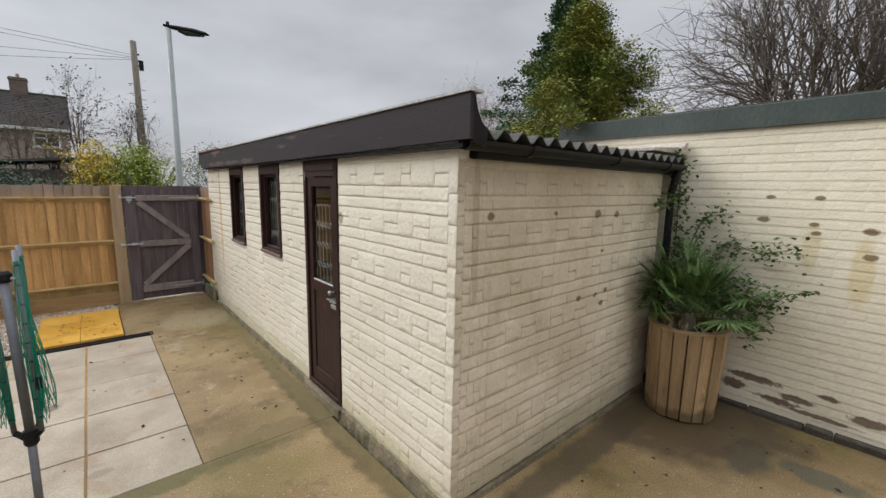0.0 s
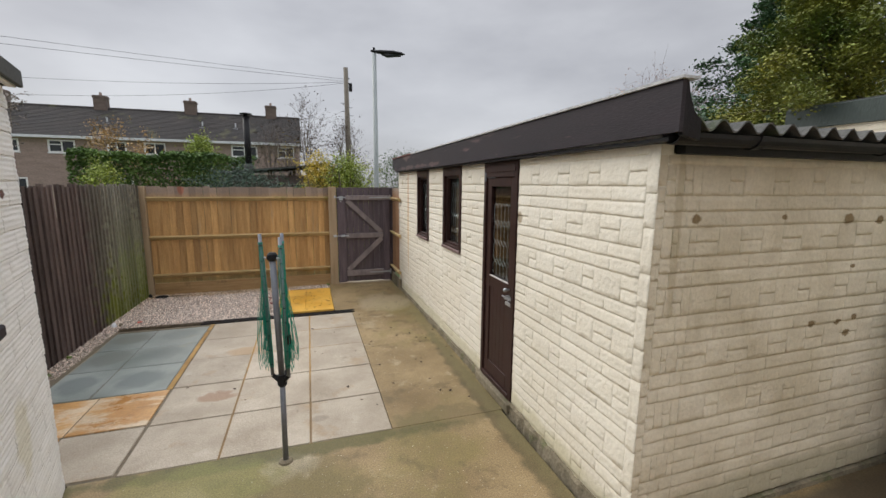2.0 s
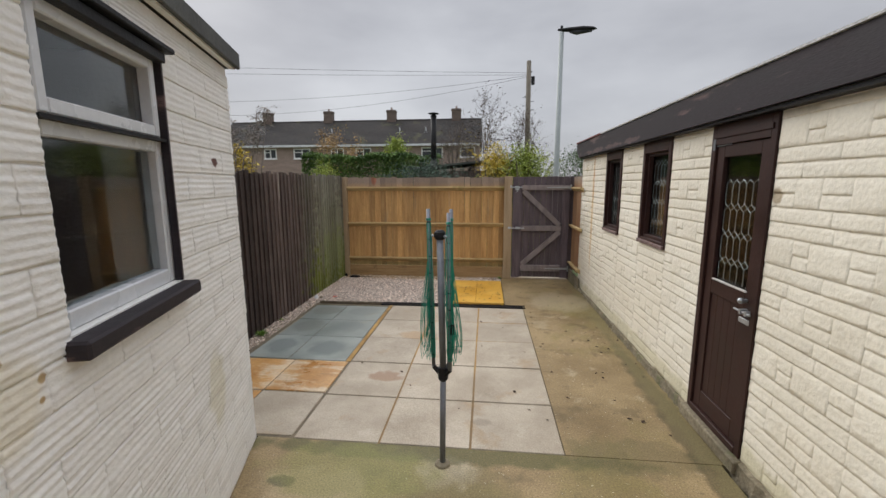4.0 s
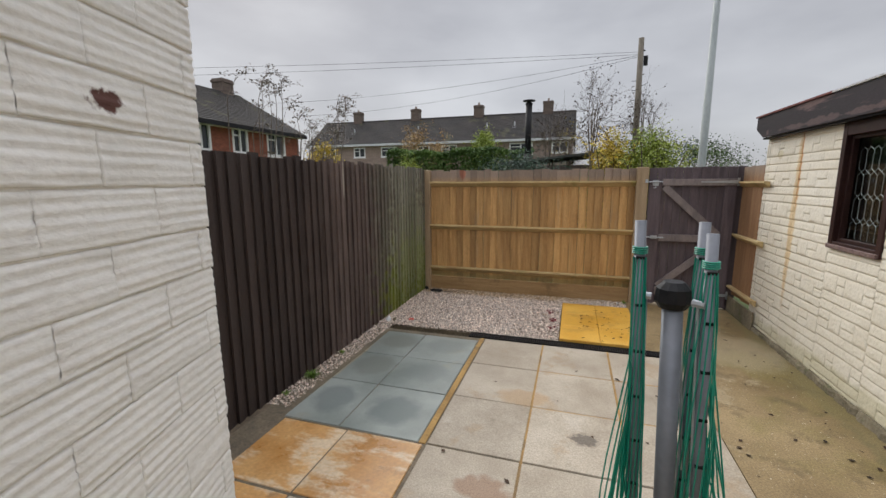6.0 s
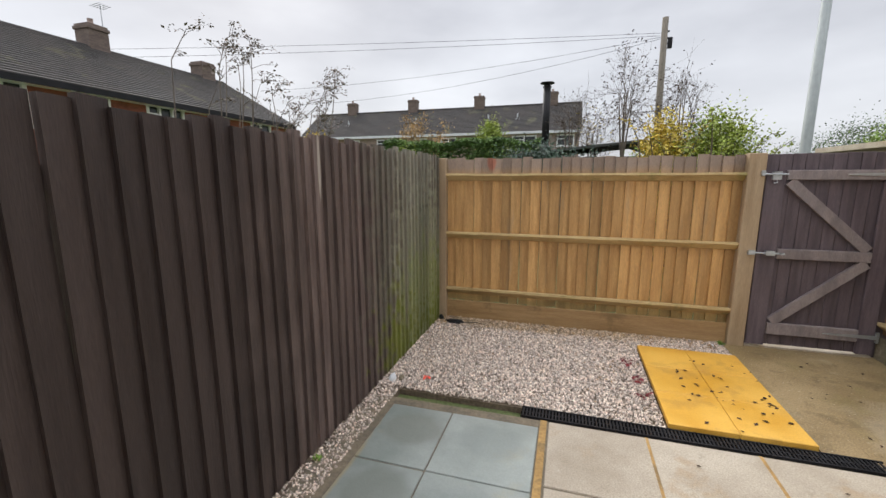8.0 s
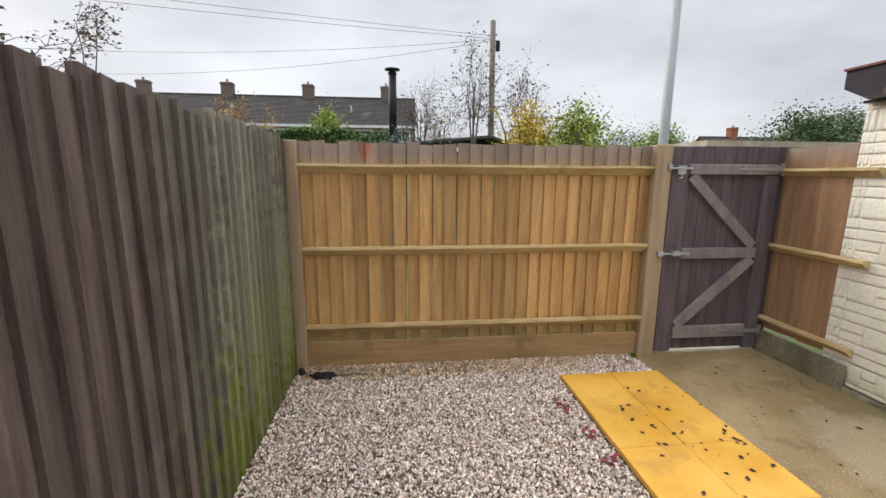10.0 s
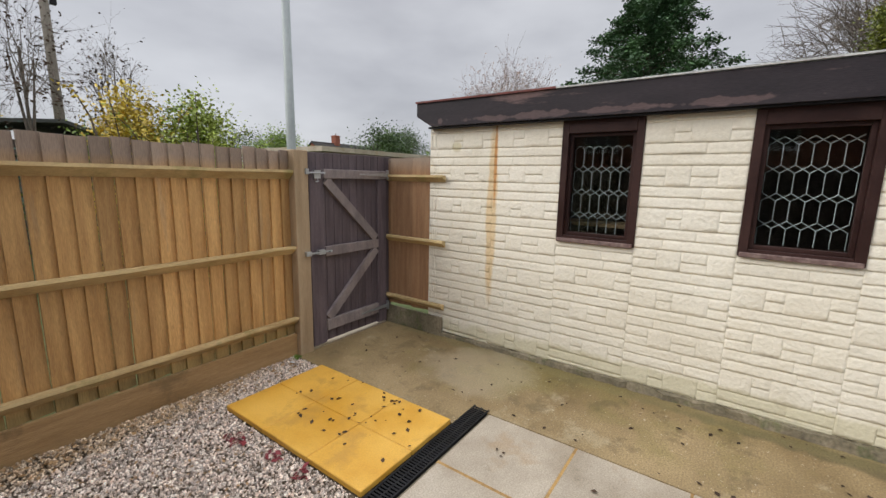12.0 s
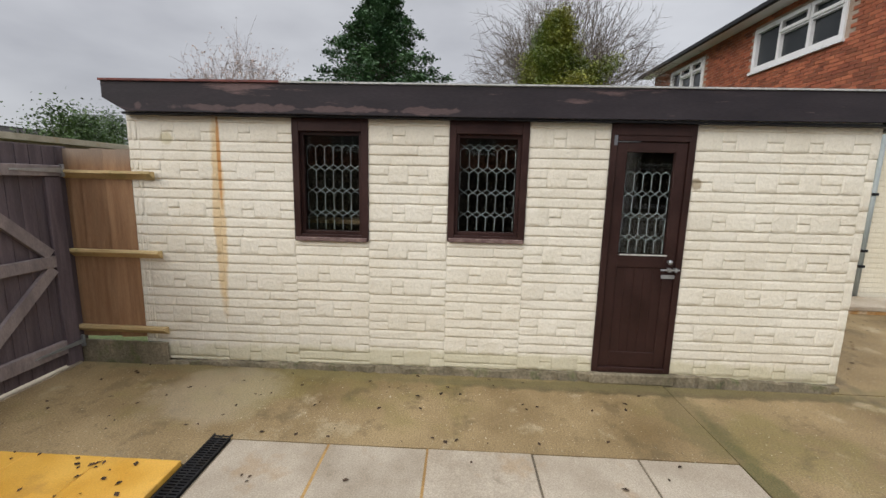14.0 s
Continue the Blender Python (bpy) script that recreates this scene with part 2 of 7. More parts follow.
M_CONCRETE = surf("damp_mossy_concrete_shaded_corner", (0.175, 0.118, 0.05), (0.335, 0.245, 0.125), 1.1, 0.6, 0.5, 90, vary=0, fine=0.3, fine_scale=95, depth=0.004,
                  stain=[((0.19, 0.16, 0.045), 0.9, 0.53, 0.5, ISO), ((0.40, 0.33, 0.21), 2.7, 0.59, 0.6, ISO), ((0.10, 0.07, 0.03), 3.4, 0.55, 0.5, ISO), ((0.10, 0.08, 0.04), 12.0, 0.62, 0.55, ISO),
                         ((0.70, 0.64, 0.50), 55.0, 0.635, 0.95, ISO), ((0.08, 0.06, 0.035), 27.0, 0.68, 0.7, ISO)],
                  marks=[((0.50, 0.44, 0.32), (-0.30, 2.80, 0), (0.2, 0.15, 0.1), 0.45, 1.2, 9), ((0.085, 0.082, 0.022), (-0.45, 2.96, 0), (1.4, 0.10, 0.1), 0.75, 1.3, 7),
                         ((0.44, 0.34, 0.20), (-1.05, 2.52, 0), (0.38, 0.26, 0.1), 0.6, 1.4, 5), ((0.085, 0.075, 0.04), (-1.28, 2.62, 0), (0.09, 0.05, 0.1), 0.8, 0.8, 20), ((0.14, 0.11, 0.04), (-0.25, 2.35, 0), (0.45, 0.5, 0.1), 0.45, 2.0, 7),
                         ((0.11, 0.09, 0.035), (0.9, 3.05, 0), (0.5, 0.2, 0.1), 0.45, 1.6, 8), ((0.085, 0.07, 0.03), (1.33, 3.2, 0), (0.1, 2.0, 0.1), 0.7, 1.1, 8), ((0.07, 0.055, 0.035), (2.9, 1.42, 0), (1.6, 0.13, 0.1), 0.75, 0.9, 6), ((0.20, 0.20, 0.05), (-0.9, 2.75, 0), (0.55, 0.28, 0.1), 0.55, 0.9, 6),
                         ((0.07, 0.085, 0.065), (3.55, 0.62, 0), (0.28, 0.14, 0.1), 0.7, 1.4, 7), ((0.07, 0.085, 0.065), (3.65, 0.22, 0), (0.12, 0.25, 0.1), 0.7, 1.4, 9),
                         # First mark: corner shade round the planter put into the colour, over damp.
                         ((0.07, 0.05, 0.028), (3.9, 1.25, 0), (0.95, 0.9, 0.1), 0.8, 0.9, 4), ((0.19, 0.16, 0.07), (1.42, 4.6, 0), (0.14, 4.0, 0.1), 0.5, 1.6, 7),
                         ((0.10, 0.085, 0.05), (-2.65, 3.4, 0), (0.2, 0.6, 0.1), 0.7, 0.8, 6), ((0.50, 0.43, 0.31), (1.0, 6.6, 0), (0.45, 0.5, 0.1), 0.3, 0.9, 4)])
M_PLINTH = surf("mossy_concrete_plinth", (0.13, 0.11, 0.07), (0.26, 0.22, 0.15), 4, 0.9, 0.7, 60, vary=0, fine=0.25,
                stain=[((0.10, 0.12, 0.04), 5, 0.55, 0.6, ISO)])
M_SLAB = surf("pale_concrete_paving", (0.32, 0.265, 0.195), (0.46, 0.40, 0.315), 2.2, 0.65, 0.4, 130, vary=0.09, fine=0.22, fine_scale=110, depth=0.004,
              stain=[((0.34, 0.23, 0.12), 2.6, 0.57, 0.5, ISO), ((0.17, 0.14, 0.10), 22, 0.68, 0.6, ISO), ((0.24, 0.20, 0.14), 7, 0.62, 0.6, ISO), ((0.55, 0.50, 0.42), 3.1, 0.62, 0.4, ISO)],
              marks=[((0.24, 0.12, 0.06), (-0.98, 4.0, 0), (0.16, 0.1, 0.1), 0.6, 1.2, 12), ((0.40, 0.26, 0.13), (-0.86, 5.05, 0), (0.22, 0.12, 0.1), 0.6, 1.0, 9),
                     ((0.12, 0.10, 0.08), (-0.42, 4.62, 0), (0.09, 0.07, 0.1), 0.85, 1.6, 25), ((0.25, 0.21, 0.16), (-0.1, 3.35, 0), (0.08, 0.05, 0.1), 0.6, 0.8, 12)])
M_GREY = surf("blue_grey_paving", (0.19, 0.215, 0.195), (0.31, 0.335, 0.31), 1.8, 0.4, 0.2, 120, vary=0.05, fine=0.07, fine_scale=140, depth=0.003,
              stain=[((0.30, 0.27, 0.17), 1.5, 0.6, 0.4, ISO)],
              marks=[((0.13, 0.155, 0.15), (-1.77, 4.6, 0), (0.2, 0.2, 0.1), 0.7, 0.9, 6), ((0.13, 0.155, 0.15), (-2.3, 4.62, 0), (0.18, 0.2, 0.1), 0.65, 0.9, 6),
                     ((0.18, 0.205, 0.195), (-1.76, 5.25, 0), (0.2, 0.2, 0.1), 0.5, 1.0, 6), ((0.16, 0.17, 0.145), (-2.27, 5.25, 0), (0.2, 0.22, 0.1), 0.6, 0.4, 9),
                     ((0.18, 0.205, 0.19), (-1.75, 5.85, 0), (0.22, 0.18, 0.1), 0.5, 0.4, 9), ((0.17, 0.175, 0.15), (-2.27, 5.85, 0), (0.22, 0.18, 0.1), 0.6, 0.4, 9),
                     ((0.36, 0.27, 0.12), (-2.56, 5.3, 0), (0.07, 0.9, 0.1), 0.6, 0.7, 9)])
M_ORANGE = surf("wet_orange_sandstone_paving", (0.42, 0.20, 0.055), (0.60, 0.35, 0.14), 2.6, 0.35, 0.3, 90, vary=0.1, fine=0.12, depth=0.004,
                stain=[((0.66, 0.54, 0.38), 3.2, 0.49, 0.85, (0.7, 1.6, 1)), ((0.22, 0.12, 0.05), 5, 0.60, 0.6, ISO)])
M_YELLOW = surf("wet_yellow_paving", (0.60, 0.31, 0.035), (0.72, 0.42, 0.075), 2.5, 0.45, 0.3, 110, vary=0.05, fine=0.1, fine_scale=120, depth=0.003,
                stain=[((0.46, 0.25, 0.05), 3, 0.54, 0.6, ISO), ((0.2, 0.12, 0.05), 18, 0.68, 0.6, ISO)])
M_SANDJOINT = surf("orange_sand_jointing", (0.27, 0.16, 0.055), (0.45, 0.28, 0.10), 2.5, 0.95, 0.5, 90, vary=0, fine=0.2, stain=[((0.12, 0.09, 0.05), 3.5, 0.56, 0.6, ISO)],
                   marks=[((0.15, 0.11, 0.07), (-0.6, 3.5, 0), (1.2, 0.75, 0.2), 0.6, 0.6, 3)])
M_DARKJOINT = surf("dirty_joint", (0.12, 0.10, 0.07), (0.2, 0.16, 0.11), 6, 0.95, 0.5, 90, vary=0, fine=0.2)
M_SOIL = surf("soil", (0.10, 0.075, 0.05), (0.17, 0.13, 0.09), 6, 0.95, 0.8, 60, vary=0, fine=0.3)
M_GRASS = surf("rough_grass", (0.06, 0.09, 0.025), (0.11, 0.13, 0.045), 0.4, 0.95, 0.6, 20, vary=0, fine=0.3)
M_ASPHALT = surf("asphalt", (0.05, 0.05, 0.052), (0.075, 0.073, 0.07), 0.6, 0.8, 0.4, 90, vary=0, fine=0.2)
M_GRAVEL = surf("mixed_pink_and_white_gravel", (0.50, 0.38, 0.305), (0.80, 0.72, 0.635), 30, 0.8, 0.3, 200, vary=0.6, fine=0.15, island=True, marks=[((0.50, 0.36, 0.2), (-1.7, 8.08, 0), (1.6, 0.28, 0.2), 0.6, 0.8, 8)])
M_FENCE = surf("golden_treated_pine", (0.39, 0.212, 0.075), (0.56, 0.34, 0.135), 3.0, 0.75, 0.4, 25, stretched=(7, 7, 0.6), vary=0.24, fine=0.2, depth=0.004,
               stain=[((0.22, 0.115, 0.04), 3.0, 0.62, 0.8, (1.6, 1.6, 0.5)), ((0.33, 0.27, 0.18), 1.6, 0.6, 0.5, (3, 3, 0.3)), ((0.15, 0.065, 0.022), 9.0, 0.685, 0.9, (1, 1, 0.7))],
               marks=[((0.27, 0.215, 0.18), (-1, 8, 2.1), (50, 50, 0.45), 0.9, 0.2, 4), ((0.36, 0.12, 0.07), (-2.18, 8.1, 1.82), (0.055, 0.1, 0.12), 0.8, 0.3, 10),
                      ((0.19, 0.17, 0.07), (-1, 8, 0.1), (50, 50, 0.2), 0.6, 0.6, 6)])
M_FENCE_TOP = surf("greyed_pine_board_ends", (0.26, 0.21, 0.17), (0.40, 0.33, 0.26), 3.0, 0.85, 0.4, 25, stretched=(7, 7, 0.6), vary=0.16, fine=0.12, depth=0.004)
M_RAIL = surf("mossy_pine_rail", (0.43, 0.30, 0.135), (0.58, 0.44, 0.225), 2.5, 0.8, 0.4, 40, stretched=(1, 1, 5), vary=0.08, fine=0.12, depth=0.004,
              stain=[((0.22, 0.21, 0.06), 2.0, 0.55, 0.6, ISO), ((0.12, 0.08, 0.05), 5, 0.68, 0.7, ISO)])
M_POST = surf("pine_post", (0.29, 0.205, 0.12), (0.40, 0.30, 0.19), 2.5, 0.8, 0.4, 25, stretched=(6, 6, 0.6), vary=0.08, fine=0.12, depth=0.004,
              stain=[((0.14, 0.075, 0.035), 2.2, 0.66, 0.8, (1, 1, 0.6))])
M_GATE = surf("faded_purple_brown_stained_timber", (0.070, 0.052, 0.060), (0.130, 0.100, 0.110), 3, 0.75, 0.4, 25, stretched=(6, 6, 0.6), vary=0.12, fine=0.15, depth=0.004)
M_GATE_FRAME = surf("faded_gate_frame_timber", (0.17, 0.14, 0.14), (0.28, 0.235, 0.225), 3, 0.75, 0.4, 25, stretched=(3, 3, 1), vary=0.08, fine=0.15, depth=0.004)
M_DARK = surf("weathered_dark_brown_stain_shaded_near_end", (0.080, 0.058, 0.052), (0.172, 0.130, 0.114), 3, 0.62, 0.5, 22, stretched=(7, 7, 0.5), vary=0.22, fine=0.2, depth=0.005,
              stain=[((0.22, 0.19, 0.16), 4.0, 0.67, 0.55, (6, 6, 0.5)), ((0.42, 0.38, 0.33), 16.0, 0.73, 0.8, (1.5, 1.5, 0.6))],
              # First mark: shade at the near end, put into the colour of the boards.
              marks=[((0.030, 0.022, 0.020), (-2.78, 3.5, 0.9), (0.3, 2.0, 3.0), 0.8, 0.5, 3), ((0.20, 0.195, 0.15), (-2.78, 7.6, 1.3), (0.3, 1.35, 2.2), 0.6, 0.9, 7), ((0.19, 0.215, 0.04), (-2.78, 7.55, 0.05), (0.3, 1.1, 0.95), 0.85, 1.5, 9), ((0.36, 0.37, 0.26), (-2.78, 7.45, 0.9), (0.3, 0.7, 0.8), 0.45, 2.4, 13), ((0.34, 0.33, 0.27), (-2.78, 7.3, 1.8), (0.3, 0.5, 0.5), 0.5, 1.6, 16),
                     ((0.36, 0.33, 0.28), (-2.78, 5.68, 1.72), (0.3, 0.022, 0.22), 0.9, 0.5, 12), ((0.30, 0.28, 0.22), (-2.78, 7.0, 0.9), (0.3, 0.03, 0.7), 0.7, 0.6, 12)])
M_BLACKPAINT = surf("flaking_black_brown_paint", (0.021, 0.017, 0.021), (0.038, 0.031, 0.036), 3, 0.68, 0.3, 50, stretched=(1, 0.6, 3), vary=0.05, fine=0.15, depth=0.004,
                    stain=[((0.17, 0.11, 0.105), 3.2, 0.585, 0.8, (1, 0.45, 3.0)), ((0.35, 0.30, 0.27), 11.0, 0.72, 0.7, (1, 0.35, 3.0))],
                    marks=[((0.17, 0.115, 0.11), (1.4, 6.0, 2.185), (0.3, 1.3, 0.022), 0.5, 4.5, 7)])
M_WINFRAME = surf("dark_brown_painted_joinery", (0.024, 0.0095, 0.008), (0.042, 0.018, 0.015), 3, 0.5, 0.25, 60, vary=0.05, fine=0.12, depth=0.003,
                  stain=[((0.22, 0.16, 0.14), 7.0, 0.72, 0.7, (1, 1, 2))])
M_FELT = surf("roof_felt", (0.06, 0.063, 0.06), (0.10, 0.105, 0.10), 2, 0.9, 0.4, 120, vary=0, fine=0.2)
M_CORR = surf("mossy_corrugated_cement_sheet", (0.065, 0.065, 0.06), (0.12, 0.118, 0.108), 3, 0.9, 0.4, 90, vary=0, fine=0.2, stain=[((0.07, 0.09, 0.04), 4, 0.55, 0.7, ISO)])
M_GREENBLACK = surf("greenish_black_fascia_paint", (0.035, 0.05, 0.045), (0.06, 0.078, 0.07), 2, 0.6, 0.3, 60, stretched=(1, 1, 0.4), vary=0, fine=0.15)
M_UPVC = surf("grey_white_upvc", (0.60, 0.62, 0.64), (0.66, 0.68, 0.70), 2, 0.3, 0.05, 60, vary=0, fine=0.03)
M_WHITEWIN = surf("white_upvc", (0.75, 0.75, 0.75), (0.8, 0.8, 0.8), 2, 0.35, 0.05, 60, vary=0, fine=0.03)
M_BLACK = surf("black_plastic", (0.010, 0.010, 0.011), (0.018, 0.018, 0.020), 4, 0.5, 0.15, 80, vary=0, fine=0.1)
M_STEEL = surf("galvanised_steel", (0.36, 0.38, 0.40), (0.5, 0.52, 0.54), 8, 0.4, 0.15, 60, vary=0.04, metal=0.7, fine=0.08)
M_ALU = surf("grey_aluminium_tube", (0.15, 0.16, 0.18), (0.20, 0.21, 0.235), 8, 0.5, 0.1, 60, vary=0.04, metal=0.4, fine=0.06)
M_LAMPPOST = surf("pale_green_grey_painted_steel", (0.25, 0.285, 0.28), (0.33, 0.365, 0.36), 3, 0.5, 0.1, 60, stretched=(1, 1, 0.3), vary=0, fine=0.08)
M_GREEN = surf("green_plastic_line", (0.0, 0.20, 0.13), (0.01, 0.28, 0.19), 8, 0.4, 0.0, 60, vary=0, fine=0.05)
M_LEAD = surf("aged_lead_came", (0.42, 0.46, 0.46), (0.52, 0.56, 0.56), 20, 0.45, 0.1, 90, vary=0, metal=0.3, fine=0.1)
M_REDBRICK = surf("red_brick", (0.27, 0.072, 0.032), (0.40, 0.135, 0.065), 5, 0.85, 0.4, 80, vary=0.22, fine=0.15)
M_MORTAR = surf("mortar", (0.33, 0.25, 0.19), (0.42, 0.33, 0.26), 4, 0.95, 0.3, 90, vary=0, fine=0.15)
M_REDWALL = surf("far_red_brick", (0.20, 0.065, 0.04), (0.30, 0.105, 0.065), 2, 0.9, 0.3, 12, stretched=(1, 1, 4), vary=0, fine=0.25, fine_scale=10)
M_CHIMNEY = surf("sooty_brown_chimney_brick", (0.115, 0.085, 0.072), (0.175, 0.135, 0.112), 2, 0.9, 0.3, 12, stretched=(1, 1, 4), vary=0, fine=0.25, fine_scale=10)
M_TANWALL = surf("far_buff_brick", (0.26, 0.195, 0.165), (0.34, 0.26, 0.225), 1, 0.9, 0.3, 10, stretched=(1, 1, 4), vary=0, fine=0.2, fine_scale=8)
M_TILE = surf("brown_roof_tile", (0.028, 0.025, 0.024), (0.056, 0.049, 0.045), 0.8, 0.85, 0.2, 10, vary=0.12, fine=0.2, fine_scale=5,
              stain=[((0.13, 0.13, 0.06), 0.7, 0.58, 0.5, ISO)])
M_BARREL = surf("planter_softwood", (0.27, 0.17, 0.08), (0.42, 0.29, 0.155), 3, 0.75, 0.5, 25, stretched=(5, 5, 0.6), vary=0.28, fine=0.18, depth=0.006,
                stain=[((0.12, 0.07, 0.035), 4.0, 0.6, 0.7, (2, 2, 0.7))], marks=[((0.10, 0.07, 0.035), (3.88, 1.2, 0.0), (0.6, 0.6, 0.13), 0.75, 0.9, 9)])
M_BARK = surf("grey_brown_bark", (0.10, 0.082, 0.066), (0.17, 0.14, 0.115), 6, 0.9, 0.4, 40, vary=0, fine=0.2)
M_UTIL = surf("weathered_utility_pole", (0.12, 0.105, 0.08), (0.20, 0.175, 0.14), 6, 0.9, 0.3, 30, stretched=(4, 4, 0.5), vary=0, fine=0.2)


def leafmat(name, a, b, rough=0.6):
    m = surf(name, a, b, 1.5, rough, 0, 1, vary=0.45, fine=0.1, fine_scale=10, island=True)
    return m


L_CONIFER = leafmat("conifer_green", (0.028, 0.075, 0.028), (0.075, 0.15, 0.055))
L_TEAL = leafmat("dark_bluish_evergreen", (0.03, 0.065, 0.045), (0.09, 0.14, 0.10))
L_GOLD = leafmat("golden_conifer_green", (0.085, 0.14, 0.02), (0.27, 0.26, 0.038))
L_GREEN = leafmat("mid_green_leaves", (0.12, 0.21, 0.035), (0.25, 0.33, 0.06))
L_LIME = leafmat("yellow_green_leaves", (0.20, 0.28, 0.04), (0.36, 0.40, 0.07))
L_YELLOW = leafmat("yellowing_leaves", (0.42, 0.34, 0.04), (0.58, 0.42, 0.06))
L_ORANGE = leafmat("orange_autumn_leaves", (0.30, 0.19, 0.07), (0.42, 0.27, 0.11))
L_DARK = leafmat("dark_evergreen_leaves", (0.035, 0.075, 0.02), (0.08, 0.13, 0.03))
L_BROWN = leafmat("brown_dead_leaves", (0.030, 0.017, 0.010), (0.075, 0.042, 0.024), 0.9)
L_PALM = leafmat("palm_green", (0.045, 0.10, 0.025), (0.12, 0.19, 0.05))
L_SEED = leafmat("brown_grey_seed_heads", (0.13, 0.10, 0.085), (0.22, 0.18, 0.15))
L_STRAW = leafmat("straw", (0.35, 0.26, 0.15), (0.45, 0.36, 0.22))


def glass(name, tint, rough=0.04, dark=0.0):
    """A pane: a clear, reflecting sheet. dark: how much light dirt and film on it take."""
    m = bpy.data.materials.new(name)
    m.use_nodes = True
    n, l = m.node_tree.nodes, m.node_tree.links
    p = n["Principled BSDF"]
    p.inputs["Base Color"].default_value = (*tint, 1)
    p.inputs["Roughness"].default_value = rough
    p.inputs["Transmission Weight"].default_value = 1 - dark
    p.inputs["IOR"].default_value = 1.45
    return m


G_PANE = glass("window_glass", (0.7, 0.75, 0.75), 0.02, 0.0)
G_FAR = glass("far_window_glass", (0.035, 0.04, 0.045), 0.08, 1.0)


for m, gloss in ((M_BLACK, 0.2), (M_WINFRAME, 0.3), (M_BLACKPAINT, 0.3), (M_DARK, 0.3)):
    m.node_tree.nodes["Principled BSDF"].inputs["Specular IOR Level"].default_value = gloss


# ---- mesh helpers ----
def finish(bm, name):
    bmesh.ops.recalc_face_normals(bm, faces=bm.faces)
    me = bpy.data.meshes.new(name)
    bm.to_mesh(me)
    bm.free()
    return me


def part(name, bm, material, parent=None, label="", smooth=False):
    me = bm if isinstance(bm, bpy.types.Mesh) else finish(bm, name)
    if not me.materials:
        me.materials.append(material)
    if smooth:
        me.shade_smooth()
    ob = new(name, me)
    if parent:
        ob.parent = parent
    if label:
        ob["label"] = label
    return ob


def sub(name, bm, material, parent, label="", smooth=False, kind=""):
    """A part written in world metres, under a thing that stands where it stands, or under such a part."""
    ob = part(name, bm, material, None, label, smooth)
    ob.parent = parent
    if not parent.parent and parent.data is None:
        ob.matrix_parent_inverse = parent.matrix_basis.inverted()
    if kind:
        ob["kind"] = kind
    return ob


def thing(name, place=(0, 0, 0), label="", category="", group="", kind="", turn=0):
    ob = new(name)
    ob.matrix_world = pose(*place, 0, 0, turn)
    ob.empty_display_size = 0.1
    return tagged(ob, label, category, group, kind)


def box(bm, x0, x1, y0, y1, z0, z1, bevel=0.0):
    m = Matrix.Translation(((x0 + x1) / 2, (y0 + y1) / 2, (z0 + z1) / 2)) @ Matrix.Diagonal((x1 - x0, y1 - y0, z1 - z0, 1))
    vs = bmesh.ops.create_cube(bm, size=1, matrix=m)["verts"]
    if bevel:
        es = list({e for v in vs for e in v.link_edges})
        bmesh.ops.bevel(bm, geom=es, offset=bevel, segments=1, affect="EDGES", profile=0.5)
    return bm


def boxes(*rows, bevel=0.0):
    bm = bmesh.new()
    for r in rows:
        box(bm, *r, bevel=bevel)
    return bm


def prism(bm, outline, axis, lo, hi):
    """A closed outline, pushed along an axis from lo to hi. For axis x the outline is (y, z), for y (x, z), for z (x, y)."""
    def at(p, c):
        return {"x": (c, p[0], p[1]), "y": (p[0], c, p[1]), "z": (p[0], p[1], c)}[axis]
    a = [bm.verts.new(at(p, lo)) for p in outline]
    b = [bm.verts.new(at(p, hi)) for p in outline]
    k = len(outline)
    for i in range(k):
        bm.faces.new((a[i], a[(i + 1) % k], b[(i + 1) % k], b[i]))
    bm.faces.new(a)
    bm.faces.new(b)
    return bm


def tube(bm, pts, radii, sides=6, cap=True):
    """A tapered tube along points."""
    rings = []
    pts = [Vector(p) for p in pts]
    for i, p in enumerate(pts):
        d = (pts[min(i + 1, len(pts) - 1)] - pts[max(i - 1, 0)])
        d = d.normalized() if d.length > 1e-9 else Vector((0, 0, 1))
        u = d.cross(Vector((0, 0, 1)) if abs(d.z) < 0.9 else Vector((1, 0, 0))).normalized()
        w = d.cross(u)
        r = radii[i] if isinstance(radii, (list, tuple)) else radii
        rings.append([bm.verts.new(p + (u * math.cos(k * math.tau / sides) + w * math.sin(k * math.tau / sides)) * r) for k in range(sides)])
    for a, b in zip(rings, rings[1:]):
        for k in range(sides):
            bm.faces.new((a[k], a[(k + 1) % sides], b[(k + 1) % sides], b[k]))
    if cap:
        bm.faces.new(rings[0][::-1])
        bm.faces.new(rings[-1])
    return bm


def wall_with_holes(bm, axis, u0, u1, z0, z1, front, back, holes):
    """A wall across axis ("x": it runs along y) with rectangular openings (u0, u1, z0, z1) right through it."""
    us = sorted({u0, u1, *[v for h in holes for v in h[:2]]})
    for a, b in zip(us, us[1:]):
        cut = sorted([(h[2], h[3]) for h in holes if h[0] <= a + 1e-6 and h[1] >= b - 1e-6])
        low = z0
        for c, d in cut + [(z1, z1)]:
            if c - low > 1e-4:
                if axis == "x":
                    box(bm, min(front, back), max(front, back), a, b, low, c)
                else:
                    box(bm, a, b, min(front, back), max(front, back), low, c)
            low = d
    return bm


